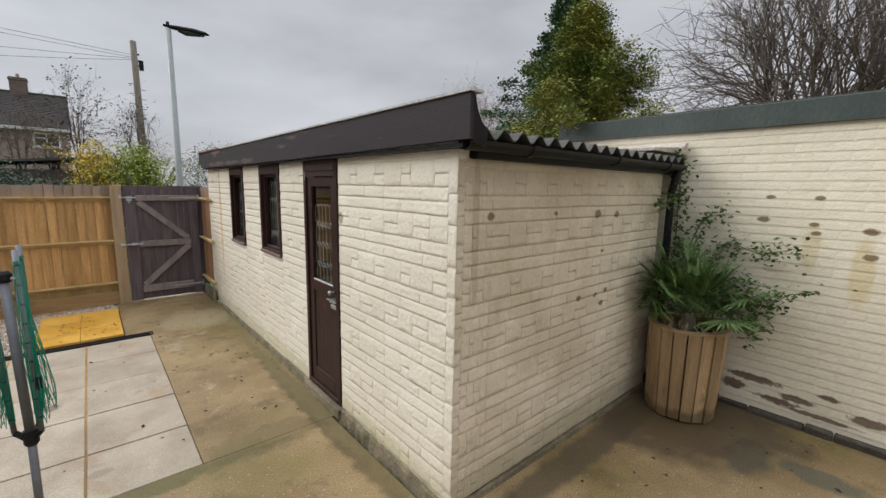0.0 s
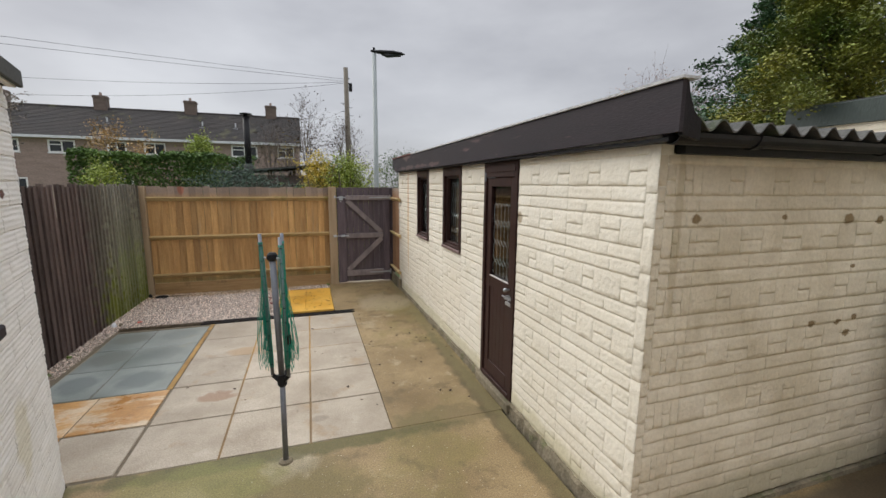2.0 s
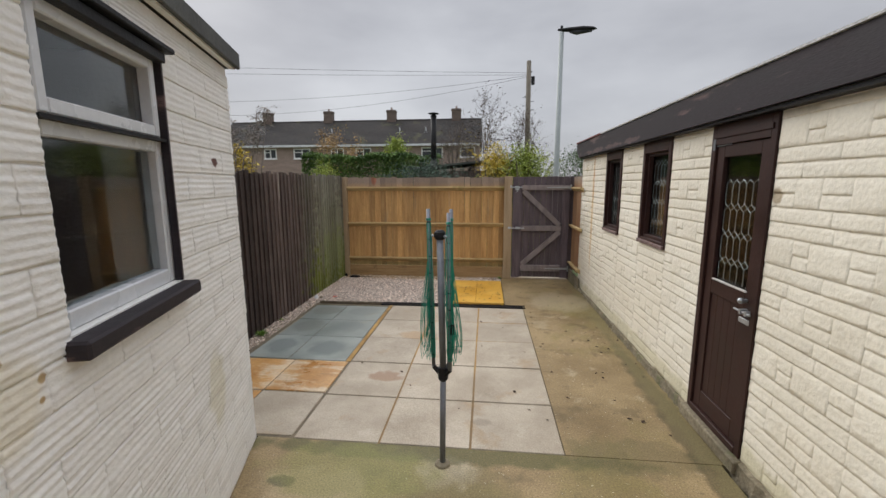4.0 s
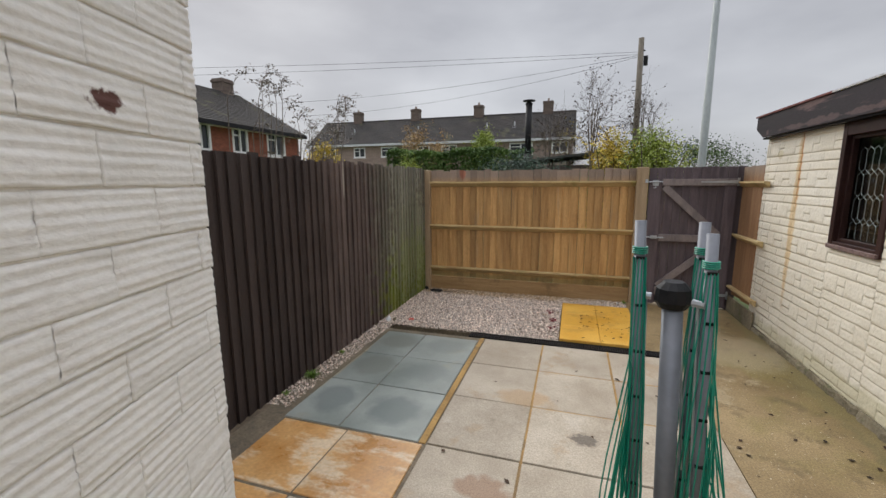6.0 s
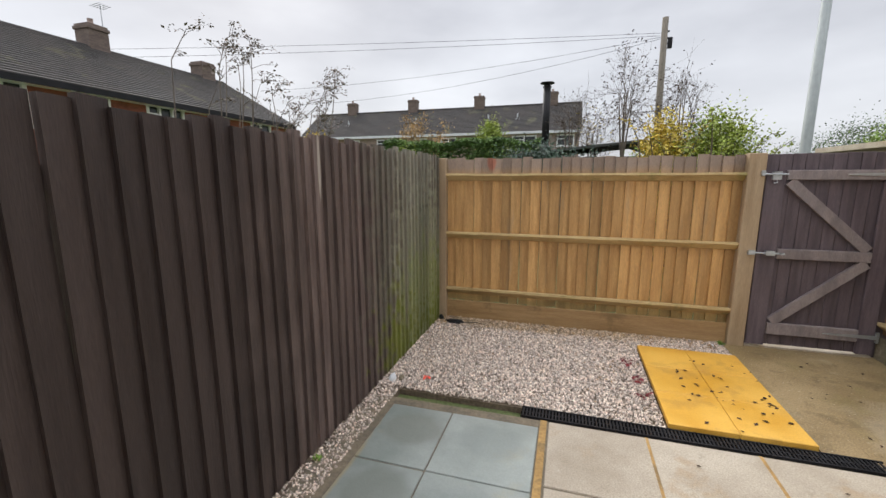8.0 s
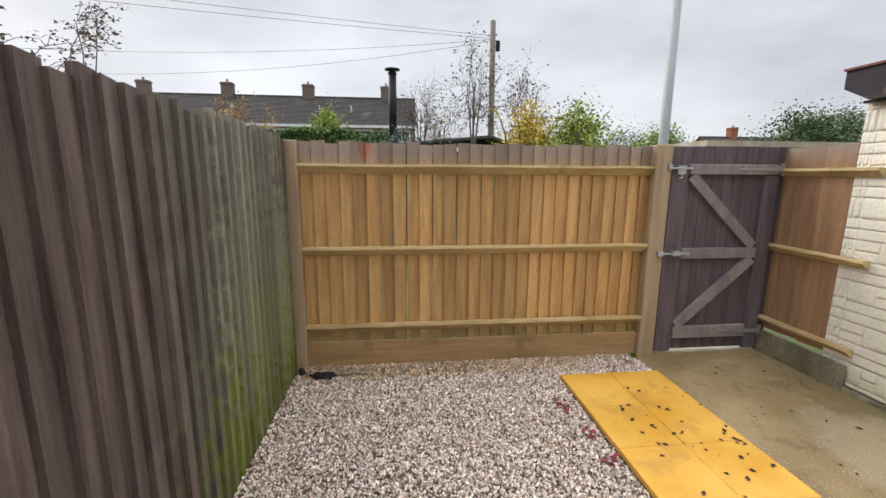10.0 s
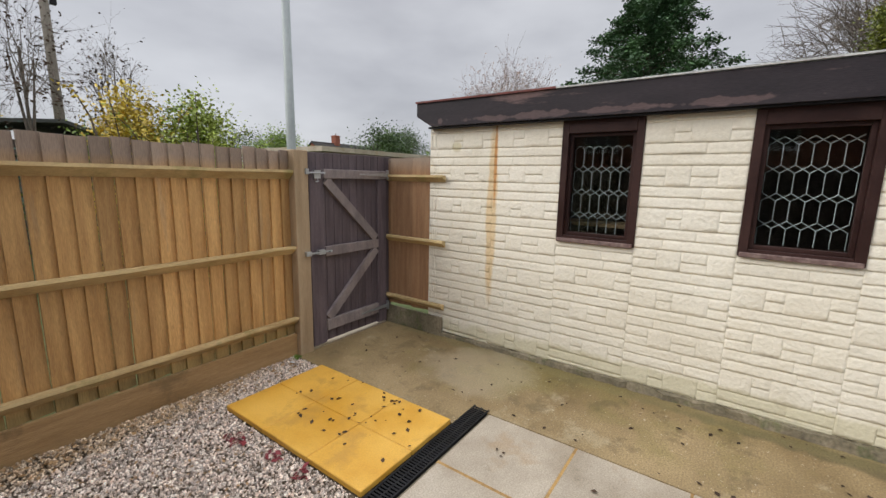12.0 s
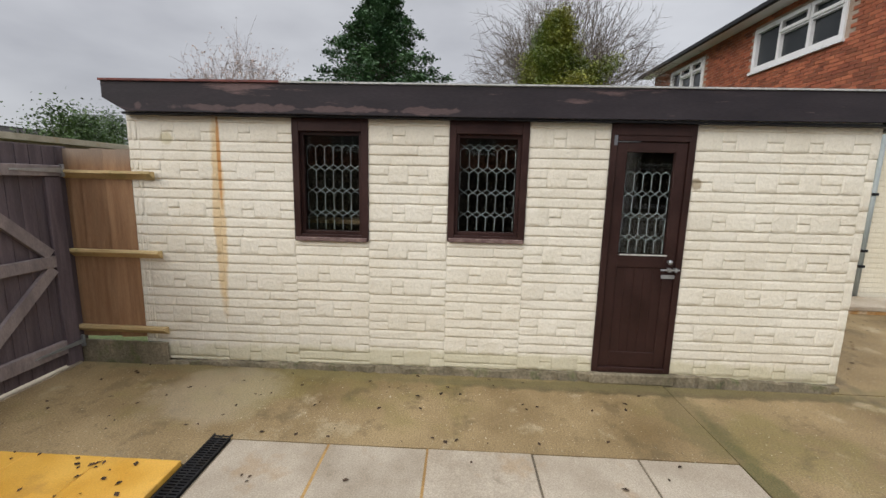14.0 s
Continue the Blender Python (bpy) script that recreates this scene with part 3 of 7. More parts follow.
# ---- the large structure ----
G = 0.0
ground = part("ground", boxes((-120, 120, -60, 140, -0.4, -0.06)), M_GRASS)
tagged(ground, "rough grassy ground round the yard", "ground", kind="structure")
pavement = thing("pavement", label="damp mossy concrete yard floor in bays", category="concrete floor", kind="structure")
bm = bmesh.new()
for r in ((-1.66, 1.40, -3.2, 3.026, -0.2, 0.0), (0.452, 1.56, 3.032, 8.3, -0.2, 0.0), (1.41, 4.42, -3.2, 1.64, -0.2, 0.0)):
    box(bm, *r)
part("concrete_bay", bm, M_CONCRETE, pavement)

FX, N, F = 1.46, 1.60, 7.52          # shed front plane, near end, far end
EAVE = 2.13
DOOR = (2.97, 3.62, 0.09, 2.13)
WIN_A, WIN_B = (5.53, 6.15, 1.148, 2.13), (4.25, 4.88, 1.172, 2.13)
HX, HY = -1.56, 2.93                 # house wall plane and its far corner
BX = 4.36                            # painted brick wall across the yard
FY = 8.11                            # gate fence
DX = -2.78                           # dark fence


# ---- stones, bricks and blocks ----
piece_cache = {}


def stone_mesh(name, w, h, proud, mat, variant, bumpy=0.004, ribs=0):
    """The face of one laid piece under thick paint: it leans out to a crisp lower edge and melts away at its top and sides. It looks along -y."""
    key = (name, round(w, 3), round(h, 3), variant, mat.name)
    if key in piece_cache:
        return piece_cache[key]
    rnd = random.Random(hash((round(w * 1000), round(h * 1000), variant)) & 0xffff)
    bm = bmesh.new()
    side = min(0.014, w * 0.15) if not ribs else 0.007
    soft = (0.62, 0.88, 1) if not ribs else (0.72, 0.95, 1)
    low, high = (0.004, 0.010) if not ribs else (0.003, 0.004)
    xs = [-w / 2, -w / 2 + side * 0.45, -w / 2 + side] + [-w / 2 + side + (w - 2 * side) * i / 4 for i in (1, 2, 3)] + [w / 2 - side, w / 2 - side * 0.45, w / 2]
    n = 5 if not ribs else ribs * 4 + 1
    swell = [[rnd.uniform(0.4, 1.15) for _ in xs] for _ in range(ribs + 2)]
    zs = [(-h / 2, 0), (-h / 2 + low * 0.3, 0.75), (-h / 2 + low, 1)] + [(-h / 2 + low + (h - low - high) * k / n, 1) for k in range(1, n)] + [(h / 2 - high, 0.9), (h / 2 - high * 0.4, 0.5), (h / 2, 0.1)]
    tall = [rnd.uniform(0.8, 1.15) for _ in xs]
    rows = []
    for j, (z, lift) in enumerate(zs):
        row = []
        for i, x in enumerate(xs):
            edge = soft[min(i, len(xs) - 1 - i, 2)]
            up = (z + h / 2) / h
            y = proud * (1.15 - 0.5 * up ** 1.3) * tall[i]
            inner = 2 < j < len(zs) - 3
            if inner:
                y += rnd.uniform(-bumpy, bumpy) * 0.7
            if ribs and inner:
                y += -0.0046 * swell[(j - 2) // 4][i] * (0.15, 0.9, 1.0, 0.35)[(j - 2) % 4] + 0.002
            wob = rnd.uniform(-1, 1) * (0.0022 if 0 < j < len(zs) - 1 else 0.0008)
            row.append(bm.verts.new((x, 0.002 - (y + 0.002) * lift * edge, z + wob)))
        rows.append(row)
    for j in range(len(zs) - 1):
        for i in range(len(xs) - 1):
            bm.faces.new((rows[j][i], rows[j][i + 1], rows[j + 1][i + 1], rows[j + 1][i]))
    bmesh.ops.recalc_face_normals(bm, faces=bm.faces)
    if sum(f.normal.y for f in bm.faces) > 0:
        bmesh.ops.reverse_faces(bm, faces=bm.faces)
    me = bpy.data.meshes.new(name)
    bm.to_mesh(me)
    bm.free()
    me.materials.append(mat)
    me.shade_smooth()
    piece_cache[key] = me
    return me


def lay(name, rects, facing, plane, mat, parent, proud=0.011, gap=0.004, ribs=0, joined=None, bumpy=0.004):
    """Lays rects (u0, u1, z0, z1) on a wall facing "-x", "+x" or "-y" as pieces of their own; those for which joined(rect) holds go into one mesh."""
    turn = {"-x": -90, "+x": 90, "-y": 0}[facing]
    rest = bmesh.new()
    for i, (u0, u1, z0, z1) in enumerate(rects):
        w, h = u1 - u0 - gap * 0.25, z1 - z0 - gap
        if w < 0.02 or h < 0.02:
            continue
        me = stone_mesh(name, w, h, proud, mat, (i * 7 + int(z0 * 100)) % 5, bumpy, ribs)
        u, z = (u0 + u1) / 2, (z0 + z1) / 2
        m = pose(plane, u, z, 0, 0, turn) if facing != "-y" else pose(u, plane, z)
        if joined and joined((u0, u1, z0, z1)):
            n = len(rest.verts)
            rest.from_mesh(me)
            rest.verts.ensure_lookup_table()
            bmesh.ops.transform(rest, matrix=m, verts=rest.verts[n:])
        else:
            ob = new(name, me)
            ob.matrix_basis = m
            ob.parent = parent
    if len(rest.verts):
        me = bpy.data.meshes.new(name + "s")
        rest.to_mesh(me)
        me.materials.append(mat)
        ob = new(name + "work", me)
        ob.parent = parent
        tagged(ob, kind="stuff")
    rest.free()


def panel_rects(u0, u1, ztop, zbot, shift=0):
    """The cast pattern of one wall panel: a tall course of split stones, then two thin courses, over and over."""
    w = u1 - u0
    out, z, k = [(u0, u1, ztop - 0.045, ztop)], ztop - 0.045, shift
    while z > zbot + 0.02:
        kind = k % 6
        h = 0.152 if kind in (0, 3) else 0.079
        low = max(z - h, zbot)
        if low - zbot < 0.03:
            low = zbot
        if kind == 0:
            cuts = ((0, 0.3, 0), (0.3, 0.46, 1), (0.46, 0.81, 0), (0.81, 1, 1))
        elif kind == 3:
            cuts = ((0, 0.25, 1), (0.25, 0.5, 0), (0.5, 0.75, 1), (0.75, 1, 0))
        elif kind in (1, 4):
            cuts = ((0, 0.62, 0), (0.62, 1, 0))
        else:
            cuts = ((0, 0.3, 0), (0.3, 1, 0)) if kind == 2 else ((0, 0.66, 0), (0.66, 1, 0))
        for a, b, split in cuts:
            if split and z - low > 0.1:
                mid = z - (z - low) * 0.52
                out += [(u0 + a * w, u0 + b * w, mid, z), (u0 + a * w, u0 + b * w, low, mid)]
            else:
                out.append((u0 + a * w, u0 + b * w, low, z))
        z = low
        k += 1
    return out


def mirrored(rects, u0, u1):
    return [(u0 + u1 - b, u0 + u1 - a, c, d) for a, b, c, d in rects]


def base_z(y):
    """Top of the shed's plinth: highest at the door, sinking again towards the near corner."""
    return 0.036 + (F - y) * 0.011 if y > 3.0 else 0.086 - (3.0 - y) * 0.028


# ---- shed ----
BACK = 3.95
shed = thing("shed", (FX, N, 0), "cream-painted stone-faced concrete shed with a flaking black fascia", "shed")
bm = bmesh.new()
wall_with_holes(bm, "x", N + 0.012, F, 0.05, EAVE + 0.04, FX + 0.012, FX + 0.1, [DOOR, WIN_A, WIN_B])
front_wall = sub("wall", bm, M_CREAM, shed)
end_wall = sub("wall", boxes((FX + 0.1, BACK + 0.1, N + 0.012, N + 0.1, 0.05, EAVE - 0.04)), M_WEATHERED, shed, "weathered cream end wall with rusty spots")
sub("wall", boxes((FX + 0.1, BACK, F - 0.1, F, 0.05, EAVE)), M_CREAM, shed)
sub("wall", boxes((BACK, BACK + 0.1, N + 0.1, F, 0.05, EAVE)), M_CREAM, shed)
bm = bmesh.new()
rnd = random.Random(3)
ys = [N - 0.02 + i * (F + 0.04 - N) / 110 for i in range(111)]
tops = [[bm.verts.new((x + (rnd.uniform(-0.012, 0.012) if x < 1.5 else 0), y, z + rnd.uniform(-0.009, 0.009))) for x, z in
         ((FX - 0.028 + rnd.uniform(-0.01, 0.01), -0.05), (FX - 0.012, base_z(y) - 0.012), (FX + 0.004, base_z(y)), (FX + 0.1, base_z(y)), (FX + 0.1, -0.05))] for y in ys]
for a, b in zip(tops, tops[1:]):
    for i in range(4):
        bm.faces.new((a[i], a[i + 1], b[i + 1], b[i]))
bm.faces.new(tops[0])
bm.faces.new(tops[-1])
box(bm, FX - 0.02, BACK + 0.1, N - 0.016, N + 0.1, -0.05, 0.036)
sub("plinth", bm, M_PLINTH, shed, "rough mossy concrete plinth")

# fascia with its slanting far end, soffit, capping strips
bm = bmesh.new()
prism(bm, [(1.43, 2.162), (4.6, 2.146), (7.45, 2.15), (7.63, 2.25), (7.63, 2.375), (4.6, 2.368), (1.43, 2.375)], "x", 1.382, 1.404)
box(bm, 1.404, 1.7, 7.608, 7.628, 2.25, 2.372)
fascia = sub("fascia", bm, M_BLACKPAINT, shed, "flaking black-brown timber fascia board")
sub("soffit", boxes((1.404, FX + 0.1, 1.5, 7.5, 2.13, 2.148)), M_BLACK, shed)
sub("capping", boxes((1.370, 1.46, 1.42, 6.2, 2.376, 2.388)), surf("pale_felt_edge", (0.42, 0.43, 0.42), (0.52, 0.53, 0.52), 4, vary=0), shed, "pale felt edge strip")
sub("capping", boxes((1.368, 1.46, 6.2, 7.64, 2.376, 2.392)), surf("red_brown_felt_edge", (0.13, 0.04, 0.035), (0.2, 0.07, 0.06), 5, vary=0), shed, "red-brown felt edge strip")

# corrugated sheets, rising away from the near eave, and the gutter
bm = bmesh.new()
rows = []
for y, z in ((1.44, 2.205), (4.5, 2.25), (7.55, 2.30)):
    rows.append([(bm.verts.new((x, y, z + 0.026 * math.cos((x - 1.5) / 0.147 * math.tau))), bm.verts.new((x, y, z - 0.008 + 0.026 * math.cos((x - 1.5) / 0.147 * math.tau)))) for x in [1.47 + i * 0.147 / 8 for i in range(int(2.66 / 0.147 * 8))]])
for a, b in zip(rows, rows[1:]):
    for i in range(len(a) - 1):
        bm.faces.new((a[i][0], a[i + 1][0], b[i + 1][0], b[i][0]))
        bm.faces.new((a[i][1], b[i][1], b[i + 1][1], a[i + 1][1]))
for i in range(len(rows[0]) - 1):
    bm.faces.new((rows[0][i][0], rows[0][i][1], rows[0][i + 1][1], rows[0][i + 1][0]))
sub("roof", bm, M_CORR, shed, "mossy grey corrugated roof sheets")
bm = bmesh.new()
arc = [(1.50 + 0.05 * math.cos(a), 2.165 + 0.05 * math.sin(a)) for a in [math.pi + math.pi * i / 8 for i in range(9)]]
arc += [(1.50 + 0.045 * math.cos(a), 2.165 + 0.045 * math.sin(a)) for a in [math.tau - math.pi * i / 8 for i in range(9)]]
prism(bm, arc, "x", 1.42, 4.18)
for x in (1.9, 2.9, 3.8):
    prism(bm, [(1.5 + 0.058 * math.cos(a), 2.165 + 0.058 * math.sin(a)) for a in [math.pi + math.pi * i / 8 for i in range(9)]] + [(1.552, 2.168), (1.448, 2.168)], "x", x, x + 0.05)
gutter = sub("gutter", bm, M_BLACK, shed, "black half-round plastic gutter")
sub("fascia", boxes((1.57, 4.16, 1.556, 1.61, 2.085, 2.185)), M_BLACK, shed, "black board behind the gutter")
bm = bmesh.new()
tube(bm, [(4.12, 1.5, 2.12), (4.12, 1.53, 2.02), (4.12, 1.545, 1.9), (4.12, 1.545, 0.05)], 0.034, 10)
sub("downpipe", bm, M_BLACK, shed, "black plastic downpipe", smooth=True)
bm = bmesh.new()
prism(bm, [(1.406, 2.372), (1.416, 2.372), (1.432, 2.31), (1.462, 2.25), (1.505, 2.212), (1.505, 2.13), (1.406, 2.15)], "y", 1.432, 1.454)
sub("verge_strip", bm, M_BLACK, shed)
bm = bmesh.new()
prism(bm, [(3.62, 2.27), (4.335, 2.27), (4.335, 2.385), (4.305, 2.385), (4.22, 2.335), (3.62, 2.292)], "y", 1.52, 2.6)
sub("flashing", bm, surf("dirty_pale_felt", (0.45, 0.40, 0.34), (0.55, 0.5, 0.44), 3, vary=0), shed, "dirty pale felt upstand against the brick wall")
sub("post", boxes((4.285, 4.345, 1.55, 1.6, 2.0, 2.36)), surf("raw_brown_timber", (0.12, 0.06, 0.035), (0.18, 0.1, 0.06), 5, vary=0), shed)


def lead(bm, y0, y1, z0, z1, x, cols, first=0):
    """The lead pattern of a pane: bands of crossed diagonals, joined by uprights."""
    dx, pitch, band = (y1 - y0) / cols, (z1 - z0) / 4.05, 0.052
    k, z = 0, z1 - 0.03
    while z > z0 + 0.03:
        for i in range(cols):
            a, b = y0 + i * dx, y0 + (i + 1) * dx
            top = z
            if k or first:
                tube(bm, [(x, a, top), (x, b, top - band)], 0.0027, 4, False)
                tube(bm, [(x, b, top), (x, a, top - band)], 0.0027, 4, False)
            else:
                tube(bm, [(x, (a + b) / 2, top - band / 2), (x, b, top - band)], 0.0027, 4, False)
                tube(bm, [(x, (a + b) / 2, top - band / 2), (x, a, top - band)], 0.0027, 4, False)
        low = max(z - pitch, z0)
        for i in range(cols + 1):
            tube(bm, [(x, y0 + i * dx, z - band), (x, y0 + i * dx, low)], 0.0027, 4, False)
        z -= pitch
        k += 1


def shed_window(y0, y1, z0, z1, first):
    w = sub("window", boxes((FX + 0.075, FX + 0.085, y0 + 0.02, y1 - 0.02, z0, z1 - 0.02)), G_PANE, shed, "dark brown timber window with leaded diamond glazing")
    w.visible_shadow = False
    sub("frame", boxes((FX - 0.004, FX + 0.1, y0 + 0.001, y0 + 0.055, z0, z1), (FX - 0.004, FX + 0.1, y1 - 0.055, y1 - 0.001, z0, z1), (FX - 0.004, FX + 0.1, y0 + 0.055, y1 - 0.055, z1 - 0.1, z1),
                       (FX - 0.002, FX + 0.1, y0 + 0.055, y1 - 0.055, z0, z0 + 0.05), bevel=0.003), M_WINFRAME, w)
    a, b, c, d = y0 + 0.055, y1 - 0.055, z0 + 0.05, z1 - 0.1
    sub("sash", boxes((FX + 0.03, FX + 0.07, a, a + 0.028, c, d), (FX + 0.03, FX + 0.07, b - 0.028, b, c, d), (FX + 0.03, FX + 0.07, a + 0.028, b - 0.028, d - 0.028, d), (FX + 0.03, FX + 0.07, a + 0.028, b - 0.028, c, c + 0.028), bevel=0.003), M_WINFRAME, w)
    sub("sill", boxes((FX - 0.022, FX + 0.02, y0 + 0.01, y1 - 0.01, z0 - 0.005, z0 + 0.028), bevel=0.005), surf("bare_weathered_sill", (0.12, 0.07, 0.065), (0.25, 0.18, 0.16), 12, vary=0), w, "bare flaking timber sill")
    bm = bmesh.new()
    lead(bm, a + 0.036, b - 0.036, c + 0.035, d - 0.04, FX + 0.0885, 6, first)
    sub("lead_came", bm, M_LEAD, w)


shed_window(*WIN_A, 0)
shed_window(*WIN_B, 1)

y0, y1, z0, z1 = DOOR
frame_bm = boxes((FX - 0.004, FX + 0.1, y0 + 0.001, y0 + 0.05, z0, z1), (FX - 0.004, FX + 0.1, y1 - 0.05, y1 - 0.001, z0, z1), (FX - 0.004, FX + 0.1, y0 + 0.05, y1 - 0.05, z1 - 0.13, z1), (FX - 0.008, FX + 0.1, y0 + 0.05, y1 - 0.05, z0, z0 + 0.045), bevel=0.003)
box(frame_bm, FX - 0.012, FX + 0.03, y0 + 0.03, y1 - 0.03, z1 - 0.085, z1 - 0.055)
a, b, c, d = y0 + 0.053, y1 - 0.053, z0 + 0.048, z1 - 0.133
door = sub("door", boxes((FX + 0.012, FX + 0.052, a, a + 0.085, c, d), (FX + 0.012, FX + 0.052, b - 0.085, b, c, d), (FX + 0.012, FX + 0.052, a + 0.085, b - 0.085, d - 0.08, d), (FX + 0.012, FX + 0.052, a + 0.085, b - 0.085, 1.0, 1.10), (FX + 0.012, FX + 0.052, a + 0.085, b - 0.085, c, c + 0.13), bevel=0.003),
           M_WINFRAME, shed, "dark brown boarded shed door with a leaded pane")
sub("frame", frame_bm, M_WINFRAME, door)
bm = bmesh.new()
n = 5
for i in range(n):
    u0 = a + 0.085 + (b - a - 0.17) * i / n
    box(bm, FX + 0.022, FX + 0.044, u0 + 0.001, u0 + (b - a - 0.17) / n - 0.0005, c + 0.13, 1.0, 0.001)
sub("boarding", bm, M_WINFRAME, door)
pane = sub("pane", boxes((FX + 0.034, FX + 0.04, a + 0.083, b - 0.083, 1.098, d - 0.078)), G_PANE, door, "clear pane")
pane.visible_shadow = False
bm = bmesh.new()
lead(bm, a + 0.1, b - 0.1, 1.115, d - 0.17, FX + 0.0435, 5, 0)
sub("lead_came", bm, M_LEAD, door)
sub("glazing_bead", boxes((FX + 0.006, FX + 0.02, a + 0.07, b - 0.1, 1.098, 1.108)), surf("chipped_white_bead", (0.45, 0.42, 0.4), (0.6, 0.58, 0.55), 30, vary=0), door)
bm = boxes((FX - 0.006, FX + 0.002, b + 0.004, b + 0.03, d - 0.03, d + 0.045))
prism(bm, [(b, d - 0.005), (b, d + 0.02), (b - 0.17, d + 0.005), (b - 0.17, d - 0.005)], "x", FX + 0.004, FX + 0.011)
sub("hinge", bm, M_ALU, door, "pale galvanised tee hinge")
bm = bmesh.new()
tube(bm, [(FX - 0.02, a + 0.12, 0.99), (FX - 0.02, a - 0.03, 0.99)], 0.007, 8)
box(bm, FX - 0.03, FX + 0.012, a + 0.04, a + 0.06, 0.975, 1.005)
box(bm, FX - 0.03, FX + 0.012, a - 0.01, a + 0.01, 0.975, 1.005)
sub("bolt", bm, M_STEEL, door, "black and steel sliding bolt")
sub("latch_plate", boxes((FX - 0.002, FX + 0.011, a - 0.03, a + 0.1, 0.915, 0.945), bevel=0.002), M_STEEL, door, "worn pale latch plate")
bm = bmesh.new()
bmesh.ops.create_uvsphere(bm, u_segments=12, v_segments=8, radius=0.019, matrix=pose(FX - 0.026, a + 0.055, 1.055))
tube(bm, [(FX + 0.01, a + 0.055, 1.055), (FX - 0.02, a + 0.055, 1.055)], 0.011, 8)
sub("knob", bm, M_STEEL, door, "old metal door knob", smooth=True)
step = sub("doorstep", boxes((FX - 0.045, FX + 0.01, y0 - 0.03, y1 + 0.02, 0.0, 0.088), bevel=0.008), M_PLINTH, shed, "small concrete doorstep")
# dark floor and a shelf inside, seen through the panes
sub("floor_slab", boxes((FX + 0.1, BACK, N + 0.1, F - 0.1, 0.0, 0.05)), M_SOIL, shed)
# Dark sheets added on walls and ceiling, to stand for the unlit interior.
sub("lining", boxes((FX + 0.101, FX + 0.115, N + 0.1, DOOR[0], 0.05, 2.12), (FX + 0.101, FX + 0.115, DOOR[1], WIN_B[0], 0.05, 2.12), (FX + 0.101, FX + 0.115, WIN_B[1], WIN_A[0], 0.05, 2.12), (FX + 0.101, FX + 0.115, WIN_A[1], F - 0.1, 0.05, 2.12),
                   (BACK - 0.02, BACK - 0.001, N + 0.101, F - 0.101, 0.05, 2.12), (FX + 0.101, BACK - 0.02, N + 0.101, N + 0.12, 0.05, 2.12), (FX + 0.101, BACK - 0.02, F - 0.12, F - 0.101, 0.05, 2.12), (FX + 0.101, BACK, N + 0.1, F - 0.1, 2.121, 2.135)), M_BARK, shed, "dark sheets added to make the shed interior look unlit")
sub("shelf", boxes((FX + 0.3, FX + 0.6, 5.0, 6.6, 1.26, 1.29)), M_BARREL, shed)

# ---- house extension ----
house = thing("house", (HX, HY, 0), "cream-painted ribbed-brick house extension with a flat roof", "house")
W = (1.375, 2.09, 1.33, 2.285)
bm = bmesh.new()
wall_with_holes(bm, "x", -4, HY - 0.012, 0.0, 2.44, HX - 0.012, HX - 0.28, [W])
house_wall = sub("wall", bm, M_HOUSE_CREAM, house)
sub("wall", boxes((-5.5, HX - 0.285, HY - 0.26, HY, 0, 2.44)), M_HOUSE_CREAM, house)
sub("wall", boxes((-5.5, -5.2, -4, HY - 0.26, 0, 2.44), (-5.2, HX - 0.28, -4, -3.8, 0, 2.44)), M_HOUSE_CREAM, house)
sub("roof", boxes((-5.6, HX + 0.034, -3.8, HY + 0.025, 2.46, 2.53)), M_FELT, house, "flat felt roof")
sub("soffit", boxes((HX + 0.001, HX + 0.034, -3.8, HY + 0.025, 2.445, 2.459)), M_HOUSE_CREAM, house)
sub("fascia", boxes((HX + 0.035, HX + 0.06, -3.8, HY + 0.05, 2.45, 2.545), (-5.6, HX + 0.035, HY + 0.026, HY + 0.05, 2.45, 2.545), bevel=0.006), M_FELT, house, "dark felt-covered roof edge")
win = sub("window", boxes((HX - 0.08, HX - 0.072, W[0] + 0.03, W[1] - 0.03, W[2] + 0.03, W[3] - 0.03)), G_PANE, house, "grey-white plastic window with an opening top light")
win.visible_shadow = False
a, b, c, d = W[0] + 0.001, W[1] - 0.001, W[2] + 0.001, W[3] - 0.001
X0, X1 = HX - 0.11, HX - 0.04
sub("frame", boxes((X0, X1, a, a + 0.05, c, d), (X0, X1, b - 0.05, b, c, d), (X0, X1, a + 0.05, b - 0.05, c, c + 0.06), (X0, X1, a + 0.05, b - 0.05, d - 0.05, d), (X0, X1, a + 0.05, b - 0.05, 1.885, 1.94), bevel=0.005), M_UPVC, win)
sub("casement", boxes((HX - 0.075, HX - 0.025, a + 0.03, a + 0.07, 1.945, d - 0.03), (HX - 0.075, HX - 0.025, b - 0.07, b - 0.03, 1.945, d - 0.03), (HX - 0.075, HX - 0.025, a + 0.07, b - 0.07, 1.945, 1.99), (HX - 0.075, HX - 0.025, a + 0.07, b - 0.07, d - 0.075, d - 0.03), bevel=0.005), M_UPVC, win)
sub("drip_bar", boxes((HX - 0.045, HX - 0.012, a + 0.01, b - 0.01, 1.928, 1.94)), M_BLACK, win)
sub("sill", boxes((HX - 0.1, HX + 0.055, 1.34, 2.11, 1.268, 1.325), bevel=0.008), M_BLACKPAINT, win, "black-painted projecting window sill")
sub("lintel", boxes((HX - 0.03, HX + 0.035, 1.20, 2.125, 2.29, 2.312), (HX - 0.038, HX + 0.012, 1.38, 2.085, 2.245, 2.284), bevel=0.004), M_BLACK, win, "black painted steel lintel")
